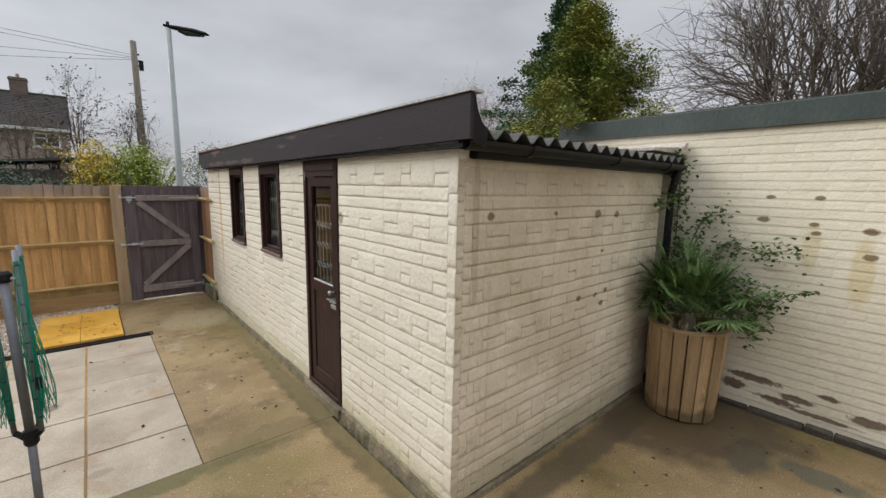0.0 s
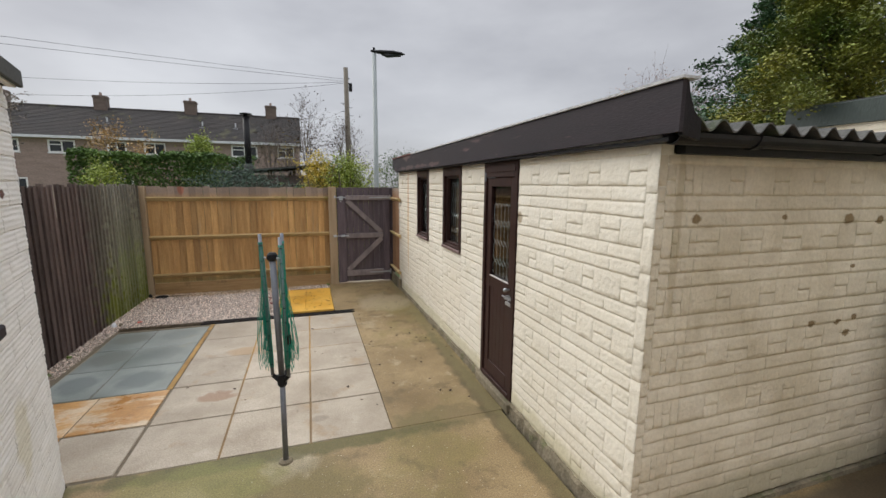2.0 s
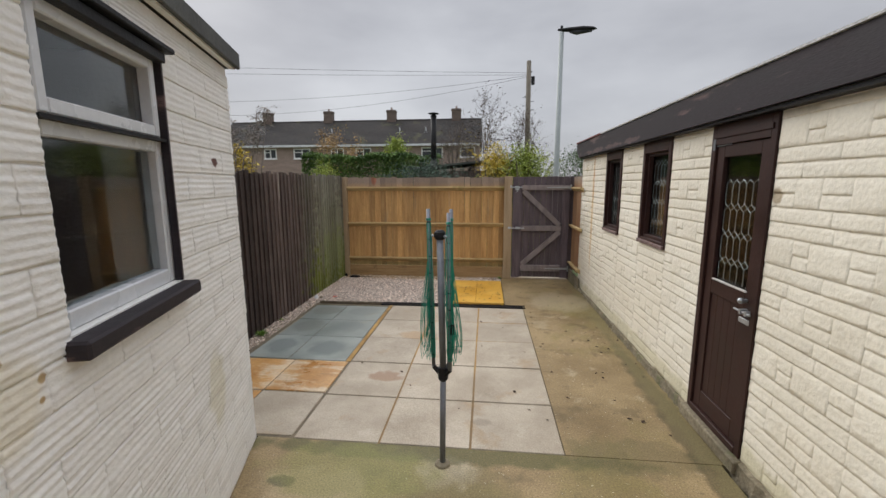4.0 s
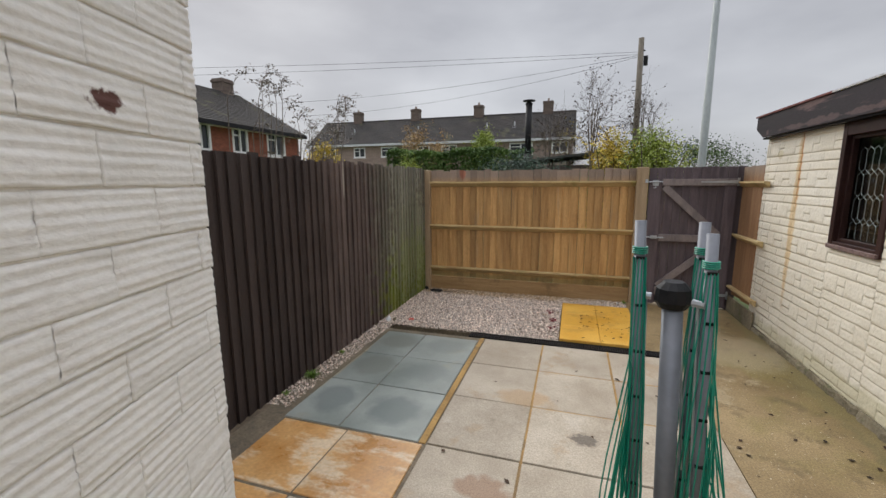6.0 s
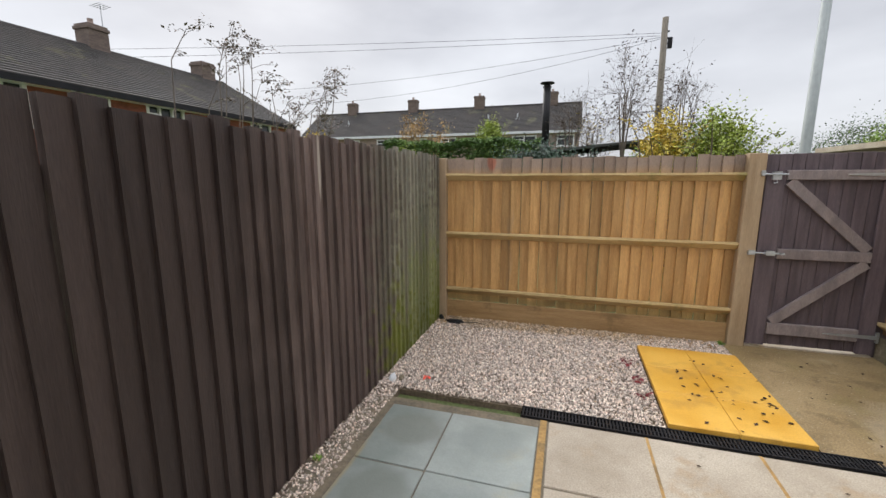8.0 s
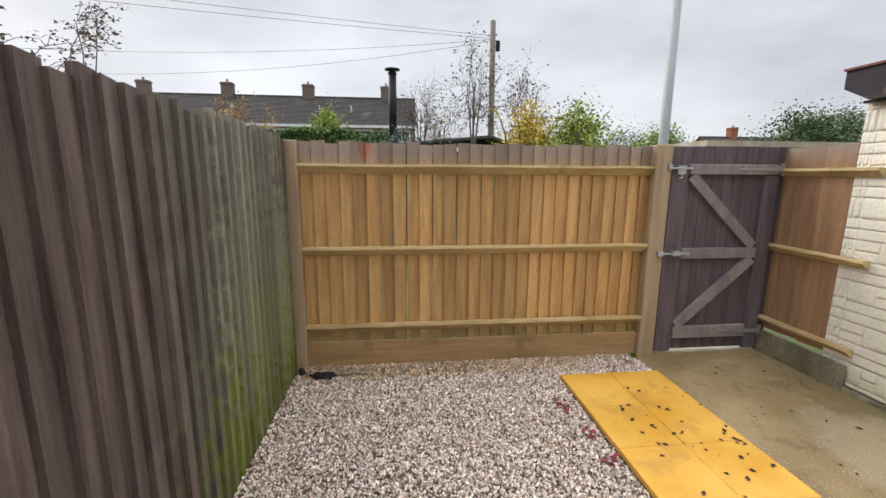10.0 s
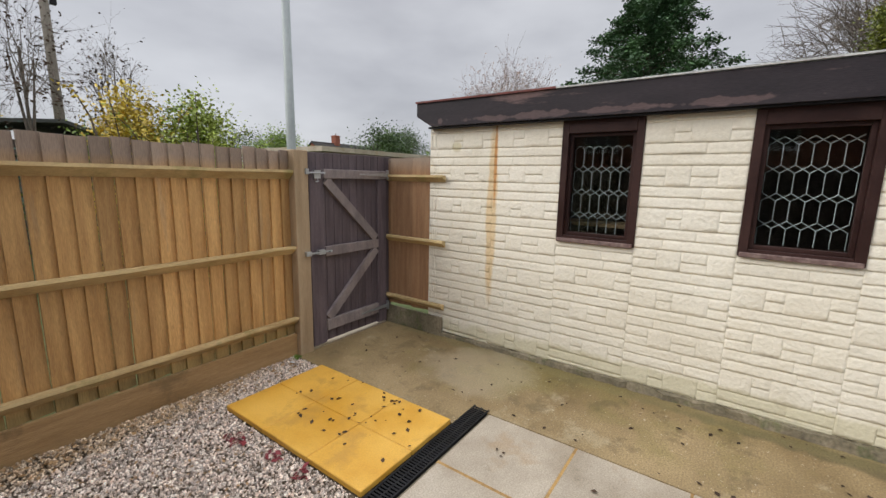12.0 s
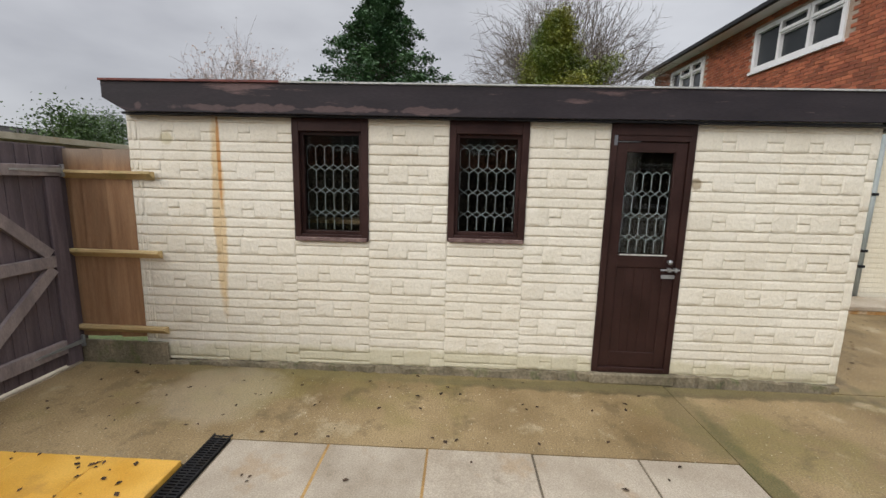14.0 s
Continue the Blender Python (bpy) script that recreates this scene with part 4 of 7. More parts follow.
sub("reveal", boxes((HX - 0.036, HX - 0.006, b - 0.012, b + 0.0005, c, d)), M_BLACKPAINT, win)
sub("inner_wall", boxes((-2.7, -2.66, 1.0, 3.0, 0.2, 2.3)), M_TANWALL, house)
rects = []
for j in range(19):
    z, u = j * 0.129, 0.15 - (j % 2) * 0.16
    zt = min(z + 0.129, 2.40)
    while u < HY:
        r0, r1 = u, min(u + 0.32, HY)
        if zt <= W[2] + 0.01 or z >= W[3] - 0.01 or r1 <= W[0] or r0 >= W[1]:
            rects.append((r0, r1, z, zt))
        elif r0 < W[0]:
            rects.append((r0, W[0], z, zt))
            if r1 > W[1]:
                rects.append((W[1], r1, z, zt))
        elif r1 > W[1]:
            rects.append((W[1], r1, z, zt))
        u += 0.32
lay_house = [r for r in rects if r[1] - r[0] > 0.03]
for i, z in enumerate((1.665, 1.578)):
    h = thing("wall_hook", (-1.125, 1.145, z), "bent pale metal hose hook on the cream wall", "hook", "hose hooks on the house wall", turn=16)
    bm = bmesh.new()
    tube(bm, [(-0.01, 0, 0), (0.035, 0.004, 0.004), (0.055, 0.010, -0.006), (0.062, 0.014, -0.038)] if i else [(-0.01, 0, -0.02), (0.03, 0.004, -0.012), (0.045, 0.012, 0.01), (0.03, 0.012, 0.034)], 0.006, 8)
    part("rod", bm, surf("cream_painted_metal", (0.6, 0.56, 0.5), (0.7, 0.66, 0.6), 20, vary=0), h, smooth=True)
    part("plate", boxes((0.012, 0.019, -0.015, 0.015, -0.03, 0.03), bevel=0.002), M_UPVC, h)

# ---- painted brick wall across the yard ----
big = thing("brick_wall", (BX, 0, 0), "cream-painted brick outbuilding wall with peeling low courses", "wall")
big_wall = sub("wall", boxes((BX + 0.006, BX + 0.22, -3.2, 2.9, 0.0, 2.5)), M_BRICK_CREAM, big)
sub("wall", boxes((BX + 0.22, 7.5, 2.7, 2.9, 0.0, 2.5)), M_BRICK_CREAM, big)
sub("fascia", boxes((BX - 0.03, BX + 0.0, -3.3, 2.95, 2.475, 2.665), bevel=0.004), M_GREENBLACK, big, "greenish black fascia board")
sub("roof", boxes((BX, 7.6, -3.3, 2.95, 2.6, 2.68)), M_FELT, big, "flat felt roof")
rnd = random.Random(5)
bm = bmesh.new()
yy = -3.2
while yy < 1.6:
    L = rnd.uniform(0.12, 0.4)
    box(bm, BX - rnd.uniform(0.04, 0.075), BX + 0.02, yy, yy + L - 0.01, -0.02, rnd.uniform(0.03, 0.065), 0.008)
    yy += L
sub("footing", bm, surf("damp_black_footing", (0.03, 0.025, 0.02), (0.09, 0.075, 0.055), 6, 0.7, 0.8, 50, vary=0, fine=0.3), big, "crumbling concrete footing along the wall")
yard_step = thing("back_step", (4.0, -1.1, 0), "low pale concrete step at the foot of the brick wall", "step")
sub("slab", boxes((3.72, 4.28, -1.9, -0.5, 0.05, 0.12), bevel=0.01), M_SLAB, yard_step)
sub("riser", boxes((3.75, 4.28, -1.88, -0.52, 0.0, 0.05)), M_ORANGE, yard_step)
pipe = thing("drainpipe", (BX, -1.12, 0), "pale grey plastic drainpipe clipped to the cream wall", "pipe")
bm = bmesh.new()
tube(bm, [(BX - 0.05, -1.12, 0.08), (BX - 0.05, -1.12, 2.45)], 0.034, 10)
sub("tube", bm, M_LAMPPOST, pipe, smooth=True)
for z in (0.55, 0.78, 1.6):
    sub("clip", boxes((BX - 0.09, BX - 0.01, -1.165, -1.075, z, z + 0.04), bevel=0.004), M_BLACK, pipe)

# ---- paving ----
def slab_row(name, rects, mat, top, thick, par, gap=0.006, tilt=0.3):
    rnd = random.Random(len(rects) * 7 + int(top * 1000))
    for x0, x1, ya, yb in rects:
        w, l = x1 - x0 - gap, yb - ya - gap
        key = (name, round(w, 3), round(l, 3))
        if key not in piece_cache:
            bm = bmesh.new()
            box(bm, -w / 2, w / 2, -l / 2, l / 2, -thick, 0, 0.004)
            piece_cache[key] = finish(bm, name)
            piece_cache[key].materials.append(mat)
        ob = new(name, piece_cache[key])
        ob.matrix_basis = pose((x0 + x1) / 2, (ya + yb) / 2, top + rnd.uniform(-0.002, 0.002), rnd.uniform(-tilt, tilt) * 0.5, rnd.uniform(-tilt, tilt) * 0.5, rnd.uniform(-0.2, 0.2))
        ob.parent = par


patio = thing("patio", label="patio of square slabs, pale, blue-grey and orange", category="patio", kind="structure")
sub("bedding", boxes((-2.72, 0.45, 3.034, 6.195, -0.12, -0.006)), M_DARKJOINT, patio)
bm = bmesh.new()
for x0, x1 in ((-1.462, -1.418), (-0.807, -0.787), (-0.184, -0.160)):
    box(bm, x0, x1, 4.285 if x0 < -1.4 else 3.02, 6.19, -0.1, 0.001 if x0 < -1.4 else -0.0015)
for ya in (5.562, 4.935):
    box(bm, -0.79, 0.45, ya - 0.012, ya + 0.012, -0.1, -0.002)
sub("sand_joint", bm, M_SANDJOINT, patio, "orange sand-filled joints")
XS = (0.452, -0.172, -0.797, -1.412)
YS = (3.028, 3.638, 4.285, 4.935, 5.562, 6.19)
cream_slabs = [(XS[i + 1], XS[i], YS[j], YS[j + 1]) for j in range(5) for i in range(3)]
slab_row("slab", cream_slabs + [(-1.98, -1.424, 3.05, 3.65)], M_SLAB, 0.002, 0.04, patio, 0.014)
slab_row("slab", [(-2.52, -2.065, a, b) for a, b in ((4.285, 4.915), (4.915, 5.49), (5.49, 6.1))] + [(-2.065, -1.466, a, b) for a, b in ((4.285, 4.915), (4.915, 5.49), (5.49, 6.1))], M_GREY, 0.003, 0.04, patio, 0.009)
slab_row("slab", [(-1.98, -1.424, 3.66, 4.275), (-2.50, -1.98, 3.66, 4.275), (-2.50, -1.98, 3.06, 3.65)], M_ORANGE, 0.001, 0.04, patio, 0.012)
sub("edge_soil", boxes((-2.79, -2.57, 3.03, 8.0, -0.12, -0.012)), M_SOIL, patio, "dark soil strip by the fence")

yellow = thing("raised_paving", (-0.21, 7.06, 0), "wet yellow paving slabs, laid slightly proud", "paving")
sub("bed", boxes((-0.635, 0.185, 6.345, 7.695, -0.1, -0.005)), M_SOIL, yellow)
rects = [(x, x + 0.415, y, y + 0.453) for x in (-0.64, -0.225) for y in (6.34, 6.793, 7.246)]
for x0, x1, ya, yb in rects:
    bm = boxes((x0 + 0.0015, x1 - 0.0015, ya + 0.0015, yb - 0.0015, -0.004, 0.034), bevel=0.004)
    sub("slab", bm, M_YELLOW, yellow)

drain = thing("drain_channel", (-0.57, 6.265, 0), "black slotted plastic drain channel between slabs and gravel", "drain")
sub("channel", boxes((-1.60, 0.485, 6.203, 6.213, -0.08, 0.008), (-1.60, 0.485, 6.317, 6.327, -0.08, 0.008), (-1.60, 0.485, 6.213, 6.317, -0.08, -0.03), (-1.60, 0.485, 6.26, 6.27, -0.03, 0.004), bevel=0.0), M_BLACK, drain)
for i in range(93):
    x = -1.59 + i * 0.0223
    sub("bar", boxes((x, x + 0.011, 6.213, 6.317, -0.008, 0.005)), M_BLACK, drain)

threshold = thing("gate_threshold", (0.85, 8.05, 0), "pale timber strip under the gate", "threshold")
sub("board", boxes((0.39, 1.395, FY - 0.04, FY + 0.07, -0.02, 0.016), bevel=0.004), M_SLAB, threshold)

# gravel
def pebbles(name, n, x0, x1, ya, yb, r0, r1, z, mat, parent, seed, label):
    rng = np.random.default_rng(seed)
    base = np.array([(1, 0, 0), (-1, 0, 0), (0, 1, 0), (0, -1, 0), (0, 0, 1), (0, 0, -1)], float)
    tri = np.array([(0, 2, 4), (2, 1, 4), (1, 3, 4), (3, 0, 4), (2, 0, 5), (1, 2, 5), (3, 1, 5), (0, 3, 5)])
    c = np.stack([rng.uniform(x0, x1, n), rng.uniform(ya, yb, n), z + rng.uniform(-0.007, 0.008, n)], 1)
    s = rng.uniform(r0, r1, (n, 1)) * rng.uniform(0.5, 1.15, (n, 3))
    q = rng.normal(size=(n, 3, 3))
    q, _ = np.linalg.qr(q)
    v = np.einsum("pk,nk,nkj->npj", base, s, q) * rng.uniform(0.8, 1.2, (n, 6, 1)) + c[:, None, :]
    f = (tri[None] + 6 * np.arange(n)[:, None, None]).reshape(-1, 3)
    me = bpy.data.meshes.new(name)
    me.from_pydata(v.reshape(-1, 3).tolist(), [], f.tolist())
    me.materials.append(mat)
    ob = new(name, me)
    if parent:
        ob.parent = parent
    return tagged(ob, label, "gravel", kind="stuff")


part("gravel_bed", boxes((-2.79, -0.642, 6.33, 8.13, -0.12, -0.015), (-0.642, 0.198, 7.70, 8.13, -0.12, -0.012)), M_SOIL, None, "")
tagged(bpy.data.objects["gravel_bed"], "dark soil bed under the gravel", "ground", kind="structure")
pebbles("gravel", 31000, -2.76, -0.65, 6.335, 8.08, 0.006, 0.0125, 0.0, M_GRAVEL, None, 2, "loose pink, white and grey angular gravel")
pebbles("gravel", 3600, -0.65, 0.19, 7.705, 8.08, 0.005, 0.012, 0.0, M_GRAVEL, None, 3, "gravel strip at the foot of the pine fence")
pebbles("gravel", 2200, -2.76, -2.57, 4.4, 6.34, 0.005, 0.012, -0.006, M_GRAVEL, None, 4, "scattered gravel along the dark fence")
part("fill", boxes((0.2, 0.4515, 6.33, 8.3, -0.1, 0.0)), M_CONCRETE, pavement)


# ---- fences and gate ----
def feather(h, w=0.1045, thick=0.027, thin=0.006):
    """A feather-edged board: thick along one edge. It stands on z = 0, its back in y = 0, its face towards -y."""
    bm = bmesh.new()
    prism(bm, [(-w / 2, -thick), (w / 2, -thin), (w / 2, 0), (-w / 2, 0)], "z", 0, h)
    return finish(bm, "board")


pine = thing("pine_fence", (-1.25, FY, 0), "golden pine closeboard fence with three arris rails", "fence")
boards = [feather(1.645 + 0.008 * i) for i in range(3)]
for me in boards:
    me.materials.append(M_FENCE)
rnd = random.Random(11)
n = 28
for i in range(n):
    x = -2.66 + 0.02 + i * (2.86 - 0.02) / (n - 1)
    ob = new("board", rnd.choice(boards))
    ob.parent = pine
    ob.matrix_parent_inverse = pine.matrix_basis.inverted()
    ob.matrix_basis = pose(x + rnd.uniform(-0.004, 0.004), FY + 0.036, 0.205 + rnd.uniform(-0.006, 0.004), 0, rnd.uniform(-0.25, 0.25), rnd.uniform(0.5, 2.5))


def arris(axis, lo, hi, at, top, deep=0.058, tall=0.078):
    """A three-sided rail; for axis x its ridge looks towards -y, for axis y towards -x."""
    bm = bmesh.new()
    k = 14
    rnd = random.Random(int(top * 100) + int(lo * 10))
    pts = []
    for i in range(k + 1):
        c = lo + (hi - lo) * i / k
        wob = rnd.uniform(-0.003, 0.003)
        sec = [(at, top - 0.004), (at - deep, top + wob), (at - deep - 0.004, top - 0.022 + wob), (at, top - tall)]
        pts.append([bm.verts.new((c, s, z) if axis == "x" else (s, c, z)) for s, z in sec])
    for p, q in zip(pts, pts[1:]):
        for j in range(4):
            bm.faces.new((p[j], p[(j + 1) % 4], q[(j + 1) % 4], q[j]))
    bm.faces.new(pts[0])
    bm.faces.new(pts[-1])
    return bm


for top in (1.692, 1.03, 0.368):
    sub("rail", arris("x", -2.69, 0.235, FY + 0.012, top), M_RAIL, pine)
sub("post", boxes((-2.81, -2.69, FY - 0.06, FY + 0.05, -0.1, 1.865), bevel=0.006), M_POST, pine)
sub("post", boxes((0.236, 0.378, FY - 0.06, FY + 0.06, -0.1, 1.868), bevel=0.006), M_POST, pine)
sub("gravel_board", boxes((-2.69, 0.233, FY - 0.012, FY + 0.018, -0.05, 0.205), bevel=0.004), surf("damp_grey_pine", (0.30, 0.18, 0.075), (0.42, 0.27, 0.13), 3, 0.85, 0.4, 25, stretched=(0.6, 6, 6), vary=0, fine=0.12, stain=[((0.15, 0.10, 0.045), 3, 0.57, 0.6, ISO)]), pine, "damp grey gravel board")

ret = thing("side_fence", (1.46, 7.8, 0), "short brown closeboard fence return beside the shed", "fence")
sb = feather(1.62)
sb.materials.append(surf("brown_pine_board", (0.24, 0.125, 0.06), (0.34, 0.2, 0.105), 3.0, 0.75, 0.4, 25, stretched=(7, 7, 0.6), vary=0.14, fine=0.12, depth=0.004,
                          marks=[((0.30, 0.25, 0.20), (1.4, 8, 2.1), (50, 50, 0.36), 0.75, 0.25, 4)]))
for i in range(6):
    ob = new("board", sb)
    ob.parent = ret
    ob.matrix_parent_inverse = ret.matrix_basis.inverted()
    ob.matrix_basis = pose(1.475, 7.575 + i * 0.105, 0.235 + rnd.uniform(-0.006, 0.006), 0, 0, -90 + rnd.uniform(-1, 1))
for top, end in ((1.68, 7.31), (1.02, 7.30), (0.345, 7.30)):
    sub("rail", arris("y", end, FY - 0.02, 1.452, top, 0.055, 0.07), M_RAIL, ret)
sub("gravel_board", boxes((1.42, 1.448, 7.31, FY - 0.02, -0.05, 0.205), bevel=0.004), M_PLINTH, ret, "mossy concrete gravel board")
sub("post", boxes((1.395, 1.50, FY - 0.019, FY + 0.08, -0.1, 1.868), bevel=0.006), M_GATE, ret)

gate = thing("garden_gate", (0.86, FY, 0), "faded purple-brown ledged and braced garden gate", "gate")
for i in range(10):
    x0 = 0.388 + i * 0.1003
    sub("board", boxes((x0 + 0.0015, x0 + 0.0988, FY - 0.018, FY, 0.035, 1.862 + rnd.uniform(-0.005, 0.005)), bevel=0.003), M_GATE, gate)
sub("stile", boxes((0.388, 0.545, FY - 0.05, FY - 0.019, 0.03, 1.70), bevel=0.004), M_GATE, gate)
sub("stile", boxes((1.262, 1.391, FY - 0.05, FY - 0.019, 0.03, 1.62), bevel=0.004), M_GATE, gate)
for z0, z1 in ((1.625, 1.712), (0.892, 0.986), (0.150, 0.262)):
    sub("ledge", boxes((0.548, 1.391 if z1 > 1.1 else 1.259, FY - 0.062, FY - 0.022, z0, z1), bevel=0.004), M_GATE_FRAME, gate)
for p, q in (((0.575, 1.612), (1.225, 0.998)), ((0.575, 0.272), (1.235, 0.880))):
    bm = bmesh.new()
    dx, dz = q[0] - p[0], q[1] - p[1]
    L = math.hypot(dx, dz)
    nx, nz = -dz / L * 0.043, dx / L * 0.043
    prism(bm, [(p[0] + nx, p[1] + nz), (q[0] + nx, q[1] + nz), (q[0] - nx, q[1] - nz), (p[0] - nx, p[1] - nz)], "y", FY - 0.058, FY - 0.024)
    sub("brace", bm, M_GATE_FRAME, gate)
bm = bmesh.new()
tube(bm, [(0.315, FY - 0.085, 0.945), (0.60, FY - 0.085, 0.945)], 0.009, 8)
box(bm, 0.31, 0.365, FY - 0.092, FY - 0.062, 0.925, 0.965)
box(bm, 0.45, 0.52, FY - 0.092, FY - 0.051, 0.925, 0.965)
box(bm, 0.555, 0.575, FY - 0.12, FY - 0.078, 0.938, 0.952)
sub("bolt", bm, M_STEEL, gate, "galvanised sliding bolt")
bm = bmesh.new()
tube(bm, [(0.34, FY - 0.075, 1.675), (0.55, FY - 0.075, 1.675)], 0.008, 8)
box(bm, 0.43, 0.50, FY - 0.076, FY - 0.051, 1.625, 1.70)
box(bm, 0.34, 0.37, FY - 0.08, FY - 0.06, 1.66, 1.71)
tube(bm, [(0.46, FY - 0.075, 1.63), (0.47, FY - 0.08, 1.60), (0.44, FY - 0.08, 1.595)], 0.006, 6)
sub("catch", bm, M_STEEL, gate, "galvanised gate catch")
for z in (1.672, 0.205):
    bm = bmesh.new()
    prism(bm, [(1.41, z - 0.02), (1.41, z + 0.02), (0.99, z + 0.006), (0.99, z - 0.006)], "y", FY - 0.069, FY - 0.0635)
    box(bm, 1.39, 1.41, FY - 0.072, FY - 0.05, z - 0.05, z + 0.05)
    sub("hinge", bm, M_STEEL, gate, "long galvanised strap hinge")

darkf = thing("dark_fence", (DX, 5.5, 0), "dark brown weathered closeboard fence with green algae", "fence")
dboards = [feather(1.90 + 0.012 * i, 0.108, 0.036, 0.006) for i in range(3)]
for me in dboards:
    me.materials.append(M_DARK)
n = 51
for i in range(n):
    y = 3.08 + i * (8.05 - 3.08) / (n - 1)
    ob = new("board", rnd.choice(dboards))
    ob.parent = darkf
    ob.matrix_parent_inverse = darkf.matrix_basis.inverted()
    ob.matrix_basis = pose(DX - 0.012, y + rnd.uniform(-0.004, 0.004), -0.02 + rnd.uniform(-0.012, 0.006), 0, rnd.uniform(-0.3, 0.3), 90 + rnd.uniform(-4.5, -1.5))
for z in (0.35, 1.0, 1.62):
    sub("rail", boxes((DX - 0.09, DX - 0.014, 3.05, 8.07, z, z + 0.07)), M_DARK, darkf)
for y in (3.1, 5.5, 7.99):
    sub("post", boxes((DX - 0.18, DX - 0.092, y - 0.05, y + 0.05, -0.1, 1.8)), M_DARK, darkf)

# ---- rotary airer ----
AX, AY = -0.34, 2.865
airer = thing("rotary_airer", (AX, AY, 0), "folded rotary clothes airer with green lines on a grey pole", "clothes airer")
FOOT, TOP = Vector((0.004, 0.022, 0.60)), Vector((-0.018, 0.06, 1.455))
bm = bmesh.new()
tube(bm, [(0, 0, -0.02), FOOT + Vector((0, 0, 0.02))], 0.0185, 12)
part("lower_pole", bm, M_ALU, airer, smooth=True)
bm = bmesh.new()
tube(bm, [FOOT, TOP], 0.0205, 12)
part("upper_pole", bm, M_ALU, airer, smooth=True)
bm = bmesh.new()
tube(bm, [(0, 0, 0.0), (0, 0, 0.012), (0, 0, 0.02)], [0.05, 0.045, 0.022], 14)
part("ground_socket", bm, M_PLINTH, airer, "metal ground socket")
TIPS = [Vector((-0.088, 0.07, 1.605)), Vector((0.044, 0.12, 1.60)), Vector((0.036, 0.035, 1.585))]
FEET = [FOOT + Vector((0.06 * math.cos(a), 0.06 * math.sin(a), 0.04)) for a in (math.radians(170), math.radians(60), math.radians(-40))]
bm = bmesh.new()
tube(bm, [FOOT + Vector((0, 0, z)) for z in (-0.045, -0.03, 0.04)], [0.022, 0.032, 0.03], 12)
for q in FEET:
    tube(bm, [FOOT + Vector((0, 0, -0.02)), q], [0.016, 0.014], 6)
part("lower_hub", bm, M_BLACK, airer, "black plastic arm hub")
bm = bmesh.new()
tube(bm, [TOP + Vector((0, 0, z)) for z in (-0.03, -0.015, 0.012, 0.026)], [0.026, 0.036, 0.033, 0.02], 12)
part("top_hub", bm, M_BLACK, airer, "black plastic top hub")
rnd = random.Random(8)
for q, tip in zip(FEET, TIPS):
    bm = bmesh.new()
    tube(bm, [q, tip], [0.0115, 0.0115], 8)
    arm = part("arm", bm, M_ALU, airer, "grey aluminium arm", smooth=True)
    for j in range(9):
        p = q.lerp(tip, 0.08 + j * 0.105)
        part("line_hole", boxes((p.x - 0.0085, p.x + 0.0085, p.y - 0.0125, p.y + 0.0125, p.z - 0.003, p.z + 0.003)), M_BLACK, arm)
    d = (Vector((q.x, q.y, 0)) - Vector((FOOT.x, FOOT.y, 0))).normalized()
    r0 = TOP + d * 0.05 - Vector((0, 0, 0.01))
    bm = bmesh.new()
    tube(bm, [r0, q.lerp(tip, 0.42) - d * 0.01], 0.0035, 6)
    part("stay", bm, M_STEEL, airer)
    bm = bmesh.new()
    tube(bm, [r0 - d * 0.01, r0 + d * 0.014], 0.008, 8)
    part("bolt", bm, M_STEEL, airer, "chrome stay end")
    bm = bmesh.new()
    for k in range(4):
        z = q.lerp(tip, 0.93) + Vector((0, 0, 0.004 * k))
        tube(bm, [z + Vector((0.0145 * math.cos(t), 0.0145 * math.sin(t), 0)) for t in [n * math.tau / 10 for n in range(11)]], 0.0018, 4, False)
    part("line_knot", bm, M_GREEN, airer, "green line knotted round the arm")


def loops(q, tip, n, out, spread, rnd):
    """Lines that hang from one arm: they leave it at its holes, bulge outwards and come back near its foot."""
    for j in range(n):
        f = rnd.choice((0.9, 0.8, 0.7, 0.6)) + rnd.uniform(-0.03, 0.03)
        a, low = q.lerp(tip, f), rnd.uniform(0.66, 0.80)
        b = q.lerp(tip, rnd.uniform(0.15, 0.6))
        w = out * rnd.uniform(0.25, 1.0)
        s = Vector((-out.y, out.x, 0)).normalized() * rnd.uniform(-spread, spread)
        pts = []
        for i in range(15):
            u = i / 14
            k = min(u / 0.62, 1.0)
            z = a.z + (low - a.z) * k if u <= 0.62 else low + (b.z - low) * (u - 0.62) / 0.38
            side = math.sin(math.pi * min(u / 1.0, 1)) ** 1.4
            base = q.lerp(tip, max(0.0, min(1.0, (z - q.z) / (tip.z - q.z))))
            pts.append(Vector((base.x, base.y, z)) + (w + s) * side * (0.45 + 0.55 * (1 - (z - 0.66) / 0.95)))
        bm = bmesh.new()
        tube(bm, pts, 0.0017, 4, False)
        part("line", bm, M_GREEN, airer, "green plastic clothes line loop")


